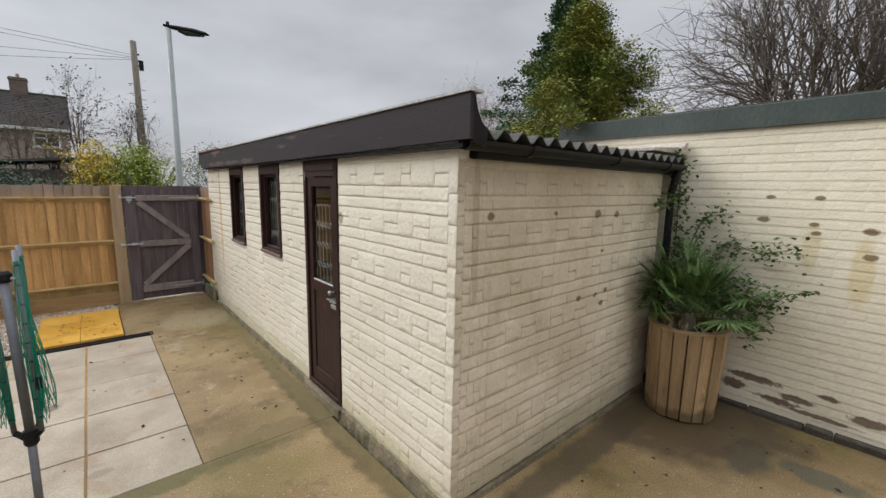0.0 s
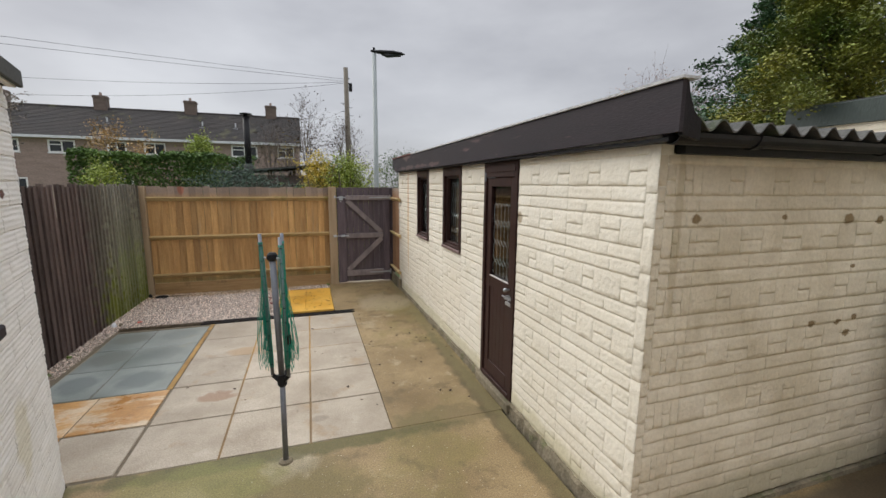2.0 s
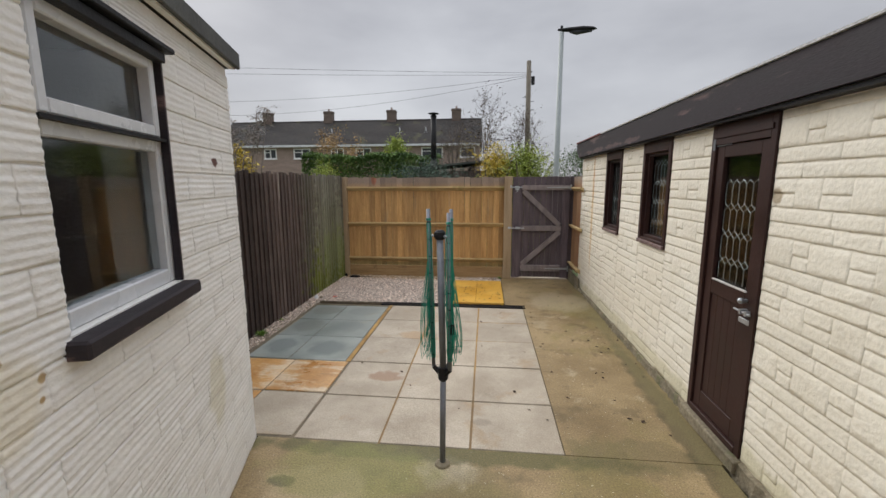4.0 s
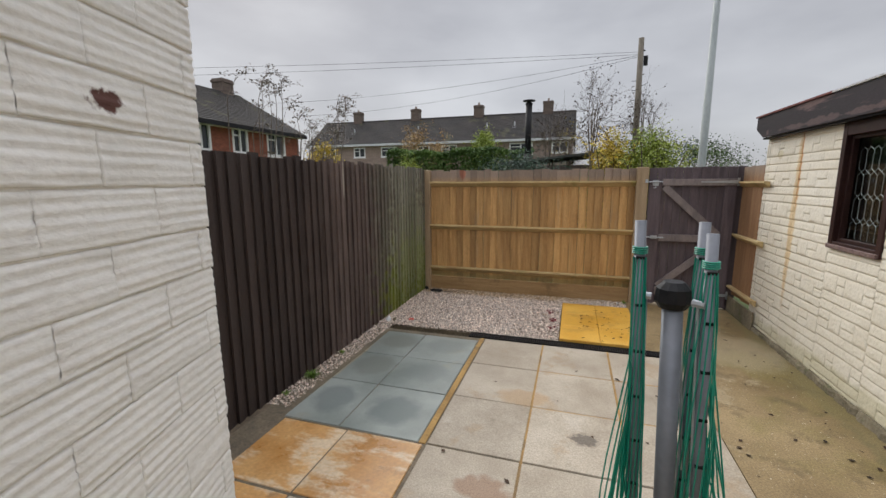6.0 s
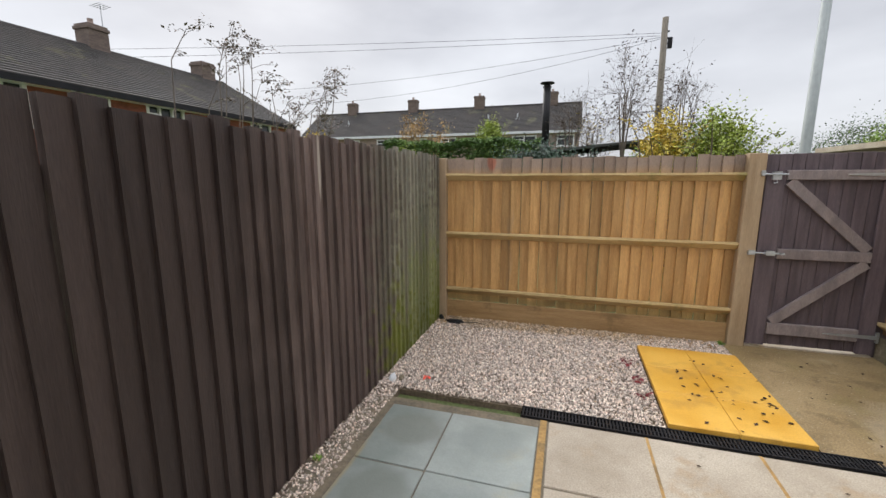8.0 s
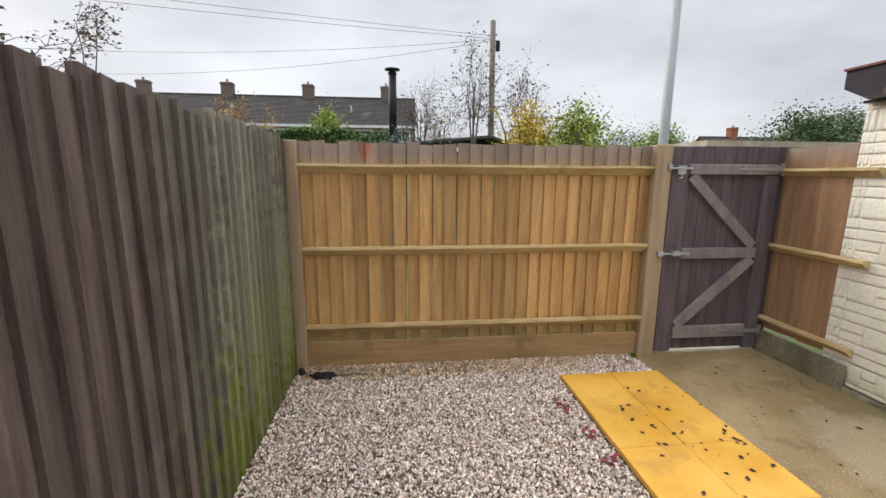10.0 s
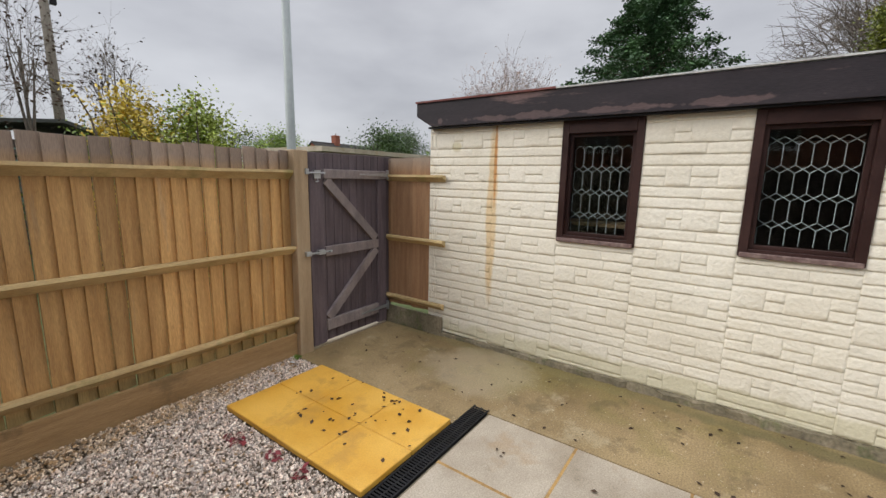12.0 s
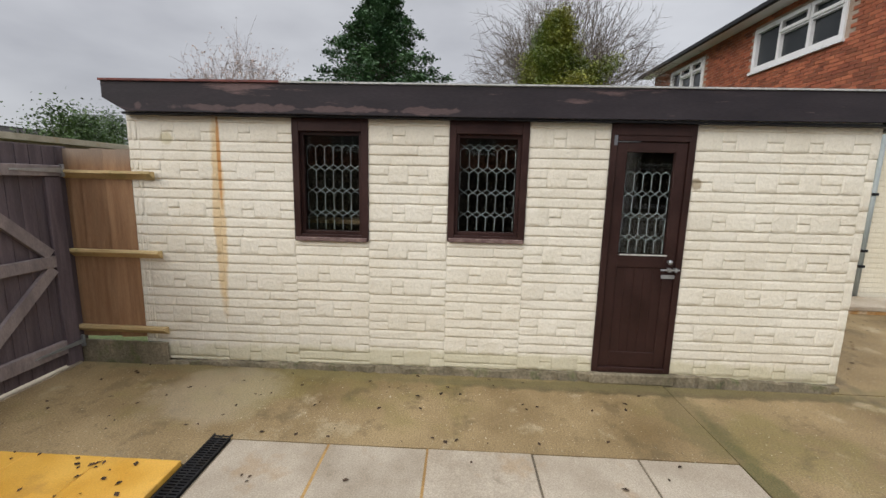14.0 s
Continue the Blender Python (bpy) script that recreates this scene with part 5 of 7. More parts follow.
loops(FEET[0], TIPS[0], 15, Vector((-0.085, -0.01, 0)), 0.03, rnd)
loops(FEET[2], TIPS[2], 13, Vector((0.085, 0.0, 0)), 0.03, rnd)
loops(FEET[1], TIPS[1], 6, Vector((0.05, 0.06, 0)), 0.03, rnd)
for k, r in ((0, 0.006), (2, 0.018), (1, 0.01)):
    q, tip = FEET[k], TIPS[k]
    for j in range(12):
        bm = bmesh.new()
        t0 = j / 12 * math.tau
        pts = []
        for i in range(9):
            u = 0.06 + 0.86 * i / 8
            t = t0 + i * 0.3
            rr = 0.012 + r * math.sin(math.pi * i / 8) * rnd.uniform(0.4, 1)
            pts.append(q.lerp(tip, u) + Vector((math.cos(t) * rr, math.sin(t) * rr, 0)))
        tube(bm, pts, 0.0016, 4, False)
        part("line", bm, M_GREEN, airer, "green line gathered along an arm")
part("clamp", boxes((0.045, 0.075, -0.02, 0.01, 0.86, 0.93), bevel=0.004), M_BLACK, airer, "black plastic clamp")

# ---- planter with palm and ivy ----
PX, PY, PH = 3.88, 1.215, 0.78
planter = thing("planter", (PX, PY, 0), "round stave planter of weathered softwood on the concrete", "planter")
n = 18
R0, R1 = 0.272, 0.302
for i in range(n):
    a0, a1 = math.tau * i / n + 0.022, math.tau * (i + 1) / n - 0.022
    bm = bmesh.new()
    vs = []
    low = R0 + 0.006 * math.sin(i * 2.7)
    for z, r in ((0.015, low), (PH, R1 + 0.004 * math.sin(i * 3.9))):
        for rr in (r - 0.022, r):
            for a in (a0, a1):
                vs.append(bm.verts.new((rr * math.cos(a), rr * math.sin(a), z + 0.004 * math.sin(i * 5.1))))
    for f in ((0, 1, 3, 2), (4, 6, 7, 5), (0, 2, 6, 4), (1, 5, 7, 3), (2, 3, 7, 6), (0, 4, 5, 1)):
        bm.faces.new([vs[j] for j in f])
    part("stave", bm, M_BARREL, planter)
bm = bmesh.new()
for k in range(n):
    a0, a1 = math.tau * k / n, math.tau * (k + 1) / n
    vs = [bm.verts.new((r * math.cos(a), r * math.sin(a), z)) for z in (PH + 0.002, PH + 0.02) for r in (R1 - 0.05, R1 + 0.008) for a in (a0, a1)]
    for f in ((0, 1, 3, 2), (4, 6, 7, 5), (0, 2, 6, 4), (1, 5, 7, 3), (2, 3, 7, 6), (0, 4, 5, 1)):
        bm.faces.new([vs[j] for j in f])
part("rim", bm, M_BARREL, planter)
bm = bmesh.new()
bmesh.ops.create_circle(bm, cap_ends=True, segments=18, radius=R0 - 0.02, matrix=pose(0, 0, PH - 0.08))
bmesh.ops.create_circle(bm, cap_ends=True, segments=18, radius=R0 - 0.02, matrix=pose(0, 0, 0.03))
part("soil", bm, M_SOIL, planter)


def blade(bm, a, b, w, droop):
    """A narrow drooping leaf blade from a to b."""
    a, b = Vector(a), Vector(b)
    d = b - a
    s = d.cross(Vector((0, 0, 1)))
    s = (s.normalized() if s.length > 1e-6 else Vector((1, 0, 0))) * w
    mid = a + d * 0.55 + Vector((0, 0, droop))
    v = [bm.verts.new(p) for p in (a - s * 0.5, a + s * 0.5, mid + s, mid - s, b)]
    bm.faces.new((v[0], v[1], v[2], v[3]))
    bm.faces.new((v[3], v[2], v[4]))


palm = thing("fan_palm", (PX, PY, PH - 0.08), "bushy dark green fan palm in the round planter", "plant")
bm = bmesh.new()
tube(bm, [(0, 0, 0), (0.01, 0, 0.12), (0, 0.01, 0.2)], [0.07, 0.06, 0.04], 8)
part("trunk", bm, M_BARK, palm)
rnd = random.Random(21)
for k in range(40):
    bm = bmesh.new()
    az, el = rnd.uniform(0, math.tau), rnd.uniform(0.2, 1.4)
    L = rnd.uniform(0.24, 0.48) * (1.0 if k > 4 else 0.7)
    d = Vector((math.cos(az) * math.cos(el), math.sin(az) * math.cos(el), math.sin(el)))
    hub = Vector((0, 0, 0.17)) + d * L
    tube(bm, [(0, 0, 0.15), hub], 0.004, 4)
    side = d.cross(Vector((0, 0, 1))).normalized()
    up = side.cross(d)
    for j in range(26):
        t = (j / 25 - 0.5) * 3.6
        ll = rnd.uniform(0.27, 0.38)
        q = hub + (d * math.cos(t) + side * math.sin(t)) * ll + up * rnd.uniform(-0.03, 0.03) + Vector((0, 0, -0.05 * rnd.random() - 0.04))
        wall_x, wall_y = BX - 0.03 - PX, N - 0.04 - PY
        q.x, q.y = min(q.x, wall_x), min(q.y, wall_y)
        blade(bm, hub, q, 0.0085, 0.012)
    f = part("frond", bm, L_PALM, palm)
bm = bmesh.new()
for k in range(70):
    az = rnd.uniform(0, math.tau)
    r = rnd.uniform(0.1, 0.38)
    blade(bm, (0.12 * math.cos(az), 0.12 * math.sin(az), 0.1), (min(r * math.cos(az), 0.38), min(r * math.sin(az), 0.38), rnd.uniform(-0.12, 0.1)), 0.005, 0.06)
part("dead_frond", bm, L_STRAW, palm, "dry straw-coloured dead fronds")


def leaf(bm, p, size, rnd, tilt=1.0):
    """One small folded leaf at p."""
    m = Euler((rnd.uniform(-tilt, tilt), rnd.uniform(-tilt, tilt), rnd.uniform(0, math.tau))).to_matrix()
    pts = [m @ Vector(c) * size for c in ((0, -0.5, 0), (0.32, 0, 0.07), (0, 0.6, 0), (-0.32, 0, 0.07))]
    v = [bm.verts.new(Vector(p) + q) for q in pts]
    bm.faces.new((v[0], v[1], v[2]))
    bm.faces.new((v[0], v[2], v[3]))


ivy = thing("ivy", (4.18, 1.35, 0.0), "ivy climbing the downpipe and trailing over the planter", "climbing plant")
bm = bmesh.new()
stems = [[(4.17, 1.5, 0.1), (4.15, 1.48, 0.9), (4.2, 1.5, 1.6), (4.16, 1.5, 2.2), (4.0, 1.5, 2.3)], [(4.2, 1.48, 0.1), (4.25, 1.3, 1.1), (4.28, 1.1, 1.5), (4.25, 0.85, 1.42), (4.22, 0.6, 1.5)],
         [(4.2, 1.4, 0.9), (4.2, 1.0, 1.2), (4.15, 0.75, 1.0), (4.1, 0.6, 1.15), (4.15, 0.45, 1.18)], [(4.1, 1.2, 1.1), (4.05, 0.9, 0.95), (4.02, 0.78, 0.75)], [(4.15, 1.5, 1.9), (3.9, 1.5, 1.83), (3.72, 1.53, 1.81)],
         [(4.2, 1.45, 1.2), (4.25, 1.3, 1.7), (4.26, 1.1, 1.75)]]
for s in stems:
    tube(bm, s, [0.008] + [0.005] * (len(s) - 2) + [0.002], 5)
sub("stem", bm, M_BARK, ivy)
bm = bmesh.new()
for s in stems:
    for a, b in zip(s, s[1:]):
        a, b = Vector(a), Vector(b)
        wide = 0.02 if (a - b).length < 0.2 or a.y < 0.75 or a.x < 3.95 else 0.085
        for i in range(int((b - a).length * (300 if wide > 0.05 else 120))):
            p = a.lerp(b, rnd.random()) + Vector([rnd.gauss(0, wide * 0.6) for _ in range(3)])
            p.x, p.y = min(p.x, 4.32), min(p.y, 1.56)
            leaf(bm, p, rnd.uniform(0.028, 0.055), rnd)
for i in range(230):
    a = rnd.uniform(0, math.tau)
    r = 0.26 * math.sqrt(rnd.random())
    p = (min(4.14 + r * math.cos(a), 4.32), 0.88 + r * 0.8 * math.sin(a), rnd.uniform(0.78, 1.25) - r * 0.3)
    leaf(bm, p, rnd.uniform(0.03, 0.06), rnd)
sub("leaves", bm, L_DARK, ivy, kind="stuff")

# ---- lamp post and utility pole ----
lamp = thing("street_lamp", (1.41, 9.77, 0), "pale grey-green street lamp with a dark lantern behind the fence", "street lamp")
bm = bmesh.new()
tube(bm, [(0, 0, -0.06), (0, 0, 1.2), (0, 0, 4.8)], [0.075, 0.062, 0.045], 14)
part("column", bm, M_LAMPPOST, lamp, smooth=True)
bm = bmesh.new()
tube(bm, [(-0.08, 0, 4.86), (0.02, 0, 4.85), (0.14, 0, 4.85), (0.42, 0, 4.86), (0.62, 0, 4.86), (0.70, 0, 4.85)], [0.03, 0.05, 0.07, 0.085, 0.06, 0.01], 12)
for v in bm.verts:
    v.co.z = 4.85 + (v.co.z - 4.85) * 0.6
part("lantern", bm, M_BLACK, lamp, "dark lantern housing", smooth=True)
bm = bmesh.new()
tube(bm, [(0.16, 0, 4.815), (0.3, 0, 4.805), (0.6, 0, 4.82)], [0.03, 0.06, 0.03], 10)
part("lens", bm, G_FAR, lamp, "grey translucent lens", smooth=True)
part("photocell", boxes((-0.03, 0.02, -0.02, 0.02, 4.88, 4.93), bevel=0.005), M_BLACK, lamp)

pole = thing("utility_pole", (1.94, 22.5, 0), "weathered wooden utility pole with wires and brackets", "utility pole")
bm = bmesh.new()
tube(bm, [(0.05, 0, -0.06), (0, 0, 7.74)], [0.15, 0.11], 12)
part("pole", bm, M_UTIL, pole, smooth=True)
bm = bmesh.new()
for dx, dz in ((0.18, 7.2), (0.2, 6.95), (0.24, 6.75)):
    box(bm, 0.08, dx, -0.03, 0.03, dz, dz + 0.05)
box(bm, 0.14, 0.3, -0.07, 0.07, 6.6, 7.0, 0.02)
for i in range(6):
    tube(bm, [(-0.28 if i % 2 else 0.1, 0, 5.0 + 0.2 * i), (-0.1 if i % 2 else 0.3, 0, 5.0 + 0.2 * i)], 0.012, 4)
part("bracket", bm, M_BLACK, pole, "black brackets and steps")
for i, (end, z0, sag) in enumerate((((-24, 15.6, 6.85), 7.18, 0.12), ((-24, 15.6, 6.5), 7.08, 0.15), ((-18.4, 24, 6.5), 7.05, 0.35), ((-18.4, 27, 6.2), 7.0, 0.5))):
    w = thing("cable", (1.94, 22.5, z0), "thin dark overhead cable from the utility pole", "cable", "overhead cables")
    p, q = Vector((0, 0, 0)), Vector(end) - Vector((1.94, 22.5, z0))
    bm = bmesh.new()
    tube(bm, [p.lerp(q, u) - Vector((0, 0, sag * 4 * u * (1 - u))) for u in [k / 16 for k in range(17)]], 0.0065, 4, False)
    part("wire", bm, M_BLACK, w)


# ---- houses in the distance ----
def far_window(parent, axis, at, u0, u1, z0, z1, lights=2, out=-1, tops=1):
    """A white casement window on a wall across axis ("x" or "y") at that place, looking out along the axis's sign."""
    def bx(bm, a, b, c, d, near, far):
        lo, hi = sorted((at + out * near, at + out * far))
        box(bm, *((lo, hi, a, b) if axis == "x" else (a, b, lo, hi)), c, d)
    bm = bmesh.new()
    bx(bm, u0, u1, z0, z1, -0.08, -0.06)
    w = sub("window", bm, G_FAR, parent, "white-framed window with dark panes")
    bm = bmesh.new()
    t = 0.10
    for a, b, c, d in ((u0, u0 + t, z0, z1), (u1 - t, u1, z0, z1), (u0 + t, u1 - t, z0, z0 + t), (u0 + t, u1 - t, z1 - t, z1)):
        bx(bm, a, b, c, d, -0.06, 0.02)
    for i in range(1, lights):
        m = u0 + (u1 - u0) * i / lights
        bx(bm, m - 0.04, m + 0.04, z0 + t, z1 - t, -0.06, 0.015)
    m = u0 + (u1 - u0) / lights
    bx(bm, u0 + t, m - 0.04, z1 - 0.36, z1 - 0.30, -0.06, 0.015)
    if tops > 1:
        k = u0 + 2 * (u1 - u0) / lights
        bx(bm, m + 0.04, k - 0.04, z1 - 0.36, z1 - 0.30, -0.06, 0.015)
        for a, b in ((u0 + 0.06, m - 0.02), (m + 0.02, k - 0.02)):       # the opening top lights stand proud
            for p in ((a, a + 0.06, z1 - 0.32, z1 - 0.04), (b - 0.06, b, z1 - 0.32, z1 - 0.04), (a + 0.06, b - 0.06, z1 - 0.32, z1 - 0.26), (a + 0.06, b - 0.06, z1 - 0.10, z1 - 0.04)):
                bx(bm, *p, 0.017, 0.045)
    sub("frame", bm, M_WHITEWIN, w)
    bm = bmesh.new()
    bx(bm, u0 - 0.04, u1 + 0.04, z0 - 0.06, z0 - 0.004, -0.02, 0.06)
    sub("sill", bm, M_WHITEWIN, w)


def tiled_slope(bm, axis, lo, hi, eave, ridge, courses=22):
    """One roof slope with lapped courses, as one stepped slab. eave and ridge are (across, z)."""
    def at(i, lift):
        return (eave[0] + (ridge[0] - eave[0]) * i / courses, eave[1] + (ridge[1] - eave[1]) * i / courses + lift)
    out = [at(0, -0.06)]
    for i in range(courses):
        out += [at(i, 0.05), at(i + 1, 0.012)]
    prism(bm, out + [at(courses, -0.06)], axis, lo, hi)


def chimney(parent, x, y, z0, z1, w, d, mat, pots=1):
    c = sub("chimney", boxes((x - w / 2, x + w / 2, y - d / 2, y + d / 2, z0, z1 - 0.2), (x - w / 2 - 0.04, x + w / 2 + 0.04, y - d / 2 - 0.04, y + d / 2 + 0.04, z1 - 0.2, z1 - 0.08), (x - w / 2, x + w / 2, y - d / 2, y + d / 2, z1 - 0.08, z1), bevel=0.01), mat, parent, "brick chimney stack")
    bm = bmesh.new()
    for i in range(pots):
        px = x + (i - (pots - 1) / 2) * 0.3
        tube(bm, [(px, y, z1), (px, y, z1 + 0.2), (px, y, z1 + 0.24)], [0.10, 0.085, 0.10], 10)
    sub("chimney_pot", bm, M_TANWALL, c, "clay chimney pot")


def row_house(name, x, y, label, axis, walls, wallmat, eave, ridge_z, wins, chims, hip=0.0):
    """walls: (x0, x1, y0, y1). axis: the direction of its ridge."""
    h = thing(name, (x, y, 0), label, "house")
    x0, x1, ya, yb = walls
    holes = [(w[0], w[1], w[2], w[3]) for w in wins]
    bm = bmesh.new()
    if axis == "x":
        wall_with_holes(bm, "y", x0, x1, -0.06, eave, ya, ya + 0.3, holes)
        box(bm, x0, x0 + 0.3, ya + 0.3, yb, -0.06, eave)
        box(bm, x1 - 0.3, x1, ya + 0.3, yb, -0.06, eave)
        mid = (ya + yb) / 2
        if not hip:
            for a in (x0, x1 - 0.3):
                prism(bm, [(ya, eave), (yb, eave), (mid, ridge_z - 0.1)], "x", a, a + 0.3)
    else:
        wall_with_holes(bm, "x", ya, yb, -0.06, eave, x1 - 0.3, x1, holes)
        box(bm, x0, x1 - 0.3, ya, ya + 0.3, -0.06, eave)
        box(bm, x0, x1 - 0.3, yb - 0.3, yb, -0.06, eave)
    sub("wall", bm, wallmat, h)
    bm = bmesh.new()
    if axis == "x":
        mid, run = (ya + yb) / 2, (yb - ya) / 2
        sl = (ridge_z - eave) / run
        tiled_slope(bm, "x", x0 - 0.15, x1 + 0.15, (ya - 0.35, eave - 0.35 * sl + 0.05), (mid, ridge_z))
        tiled_slope(bm, "x", x0 - 0.15, x1 + 0.15, (yb + 0.35, eave - 0.35 * sl + 0.05), (mid, ridge_z))
    else:
        mid, run = (x0 + x1) / 2, (x1 - x0) / 2
        sl = (ridge_z - eave) / run
        n = 24
        for i in range(n):
            for side in (1, -1):
                a, b = i / n, (i + 1) / n
                xa, xb = mid + side * (run + 0.35) * (1 - a), mid + side * (run + 0.35) * (1 - b)
                za, zb = eave + 0.05 - 0.35 * sl + (ridge_z - eave + 0.35 * sl) * a, eave + 0.05 - 0.35 * sl + (ridge_z - eave + 0.35 * sl) * b
                prism(bm, [(xa, za + 0.05), (xb, zb + 0.012), (xb, zb - 0.06), (xa, za - 0.03)], "y", ya - 0.2, yb + 0.2 - hip * a)
        for i in range(n):
            a, b = i / n, (i + 1) / n
            za, zb = eave + 0.05 - 0.35 * sl + (ridge_z - eave + 0.35 * sl) * a, eave + 0.05 - 0.35 * sl + (ridge_z - eave + 0.35 * sl) * b
            wd = (run + 0.35) * (1 - a)
            if hip:
                prism(bm, [(yb + 0.25 - hip * a, za + 0.05), (yb + 0.2 - hip * b, zb + 0.012), (yb + 0.1 - hip * b, zb - 0.06), (yb + 0.1 - hip * a, za - 0.03)], "x", mid - wd, mid + wd)
        if not hip:
            prism(bm, [(x0, eave), (x1, eave), (mid, ridge_z - 0.1)], "y", yb - 0.3, yb)
    roof = sub("roof", bm, M_TILE, h, "brown interlocking roof tiles")
    bm = bmesh.new()
    if axis == "x":
        tube(bm, [(x0 - 0.15, mid, ridge_z + 0.02), (x1 + 0.15, mid, ridge_z + 0.02)], 0.09, 8)
        g = boxes((x0 - 0.15, x1 + 0.15, ya - 0.40, ya - 0.36, eave - 0.30, eave - 0.12))
        s = boxes((x0, x1, ya - 0.36, ya, eave - 0.3, eave - 0.27))
    else:
        tube(bm, [(mid, ya - 0.2, ridge_z + 0.02), (mid, yb + 0.2 - hip, ridge_z + 0.02)], 0.09, 8)
        g = boxes((x1 + 0.36, x1 + 0.42, ya - 0.2, yb + 0.2, eave - 0.30, eave - 0.14))
        s = boxes((x1, x1 + 0.36, ya, yb + 0.2, eave - 0.3, eave - 0.27))
    sub("ridge_tile", bm, M_TILE, roof)
    sub("gutter", g, M_BLACK if axis == "y" else M_UPVC, h, "gutter along the eaves")
    sub("soffit", s, M_WHITEWIN, h, "white soffit")
    for w in wins:
        far_window(h, "y" if axis == "x" else "x", ya if axis == "x" else x1, *w[:4], lights=w[4], out=-1 if axis == "x" else 1)
    for c in chims:
        chimney(h, *c)
    return h


wins = [(a, b, 3.95, 4.85, 2) for a, b in ((-23.5, -22.2), (-20.3, -19.1), (-17.5, -15.9), (-14.0, -12.8), (-11.7, -10.3), (-8.4, -7.2), (-5.8, -3.9), (-2.4, -1.1))]
wins += [(a, b, 1.0, 2.2, 3) for a, b in ((-20.6, -18.9), (-14.3, -12.6), (-8.2, -6.5), (-2.9, -1.2))]
terrace = row_house("terraced_house", -12.8, 37, "long buff brick terrace with a brown tiled roof", "x", (-25.0, -0.75, 37.0, 43.4), M_TANWALL, 5.25, 7.6, wins,
                    [(-2.95 - 6.15 * i, 40.2, 7.2, 8.55, 0.85, 0.6, M_CHIMNEY, 1) for i in range(4)])
for x in (-8.0, -14.4, -5.6, -21.0):
    bm = bmesh.new()
    tube(bm, [(x, 38.6, 6.3), (x, 38.5, 6.75)], 0.06, 6)
    box(bm, x - 0.2, x + 0.2, 38.3, 38.8, 6.22, 6.3)
    sub("vent_pipe", bm, M_UPVC, terrace, "small roof vent")
red = row_house("terraced_house", -16, 10, "red brick terrace with a mossy brown tiled roof", "y", (-22.0, -14.55, -12.0, 21.0), M_REDWALL, 4.25, 6.3,
                [(9.4, 10.9, 2.95, 4.05, 3), (11.9, 12.9, 2.95, 4.05, 2), (14.0, 15.4, 2.95, 4.05, 3), (16.5, 17.4, 2.95, 4.05, 2), (18.6, 19.9, 2.95, 4.05, 2), (6.3, 7.7, 2.95, 4.05, 3), (3.3, 4.6, 2.95, 4.05, 2)],
                [(-18.45, 15.35, 5.9, 7.15, 0.7, 0.7, M_CHIMNEY, 1), (-18.45, 20.2, 5.9, 7.05, 0.7, 0.75, M_CHIMNEY, 0), (-18.45, 6.0, 5.9, 7.15, 0.7, 0.7, M_CHIMNEY, 1)])
bm = bmesh.new()
tube(bm, [(-18.2, 15.6, 7.1), (-18.2, 15.6, 7.95)], 0.02, 4)
for k in range(5):
    tube(bm, [(-18.45 + 0.02 * k, 15.4 + 0.1 * k, 7.85), (-17.95, 15.4 + 0.1 * k, 7.9)], 0.012, 4)
sub("aerial", bm, M_STEEL, red, "small television aerial")
row_house("distant_house", 36, 48, "far low house with a brown roof and brick chimney", "x", (32, 44, 46, 53), M_REDWALL, 3.6, 5.9, [(35, 37, 1.2, 2.4, 2)], [(35.8, 49.5, 5.5, 7.0, 0.8, 0.8, M_REDWALL, 1)])

# the brick house behind the yard
HY2 = -2.2
HEDGE = 6.6
bh = thing("brick_house", (10, HY2, 0), "two-storey orange-red brick house with white casement windows", "house")
wA, wB = (6.56, 9.03, 4.44, 5.40), (11.13, 13.06, 4.44, 5.42)
bm = bmesh.new()
wall_with_holes(bm, "y", 5.0, 14.3, -0.06, 5.62, HY2 - 0.01, HY2 - 0.3, [wA, wB])
bh_wall = sub("wall", bm, M_MORTAR, bh)
sub("wall", boxes((4.7, 5.0, -8, HY2, -0.06, 5.62), (14.3, 14.31, -8, HY2 - 0.3, -0.06, 5.62)), M_REDBRICK, bh)
bricks = bmesh.new()
for j in range(46):
    z = 2.25 + j * 0.075
    if z > 5.55:
        break
    x = 5.0 + (j % 2) * 0.1125
    while x < 14.2:
        x1 = min(x + 0.211, 14.3)
        if not any(x1 > w[0] - 0.01 and x < w[1] + 0.01 and z + 0.065 > w[2] and z < w[3] + 0.01 for w in (wA, wB)):
            y = HY2 + random.uniform(-0.001, 0.003)
            v = [bricks.verts.new(p) for p in ((x, y, z), (x1, y, z), (x1, y, z + 0.065), (x, y, z + 0.065), (x, HY2 - 0.012, z), (x1, HY2 - 0.012, z), (x1, HY2 - 0.012, z + 0.065), (x, HY2 - 0.012, z + 0.065))]
            for f in ((0, 1, 2, 3), (0, 4, 5, 1), (3, 2, 6, 7), (0, 3, 7, 4), (1, 5, 6, 2)):
                bricks.faces.new([v[i] for i in f])
        x += 0.225
M_BHBRICK = surf("orange_red_facing_brick", (0.235, 0.062, 0.030), (0.35, 0.115, 0.055), 5, 0.85, 0.3, 80, vary=0.38, fine=0.15, island=True)
sub("bricks", bricks, M_BHBRICK, bh_wall, "weathered orange-red facing bricks", kind="stuff")
for w, n in ((wA, 3), (wB, 3)):
    far_window(bh, "y", HY2, *w, lights=n, out=1, tops=2)
sub("soffit", boxes((4.6, 14.7, HY2, HY2 + 0.38, 5.60, 5.63)), M_WHITEWIN, bh, "white soffit")
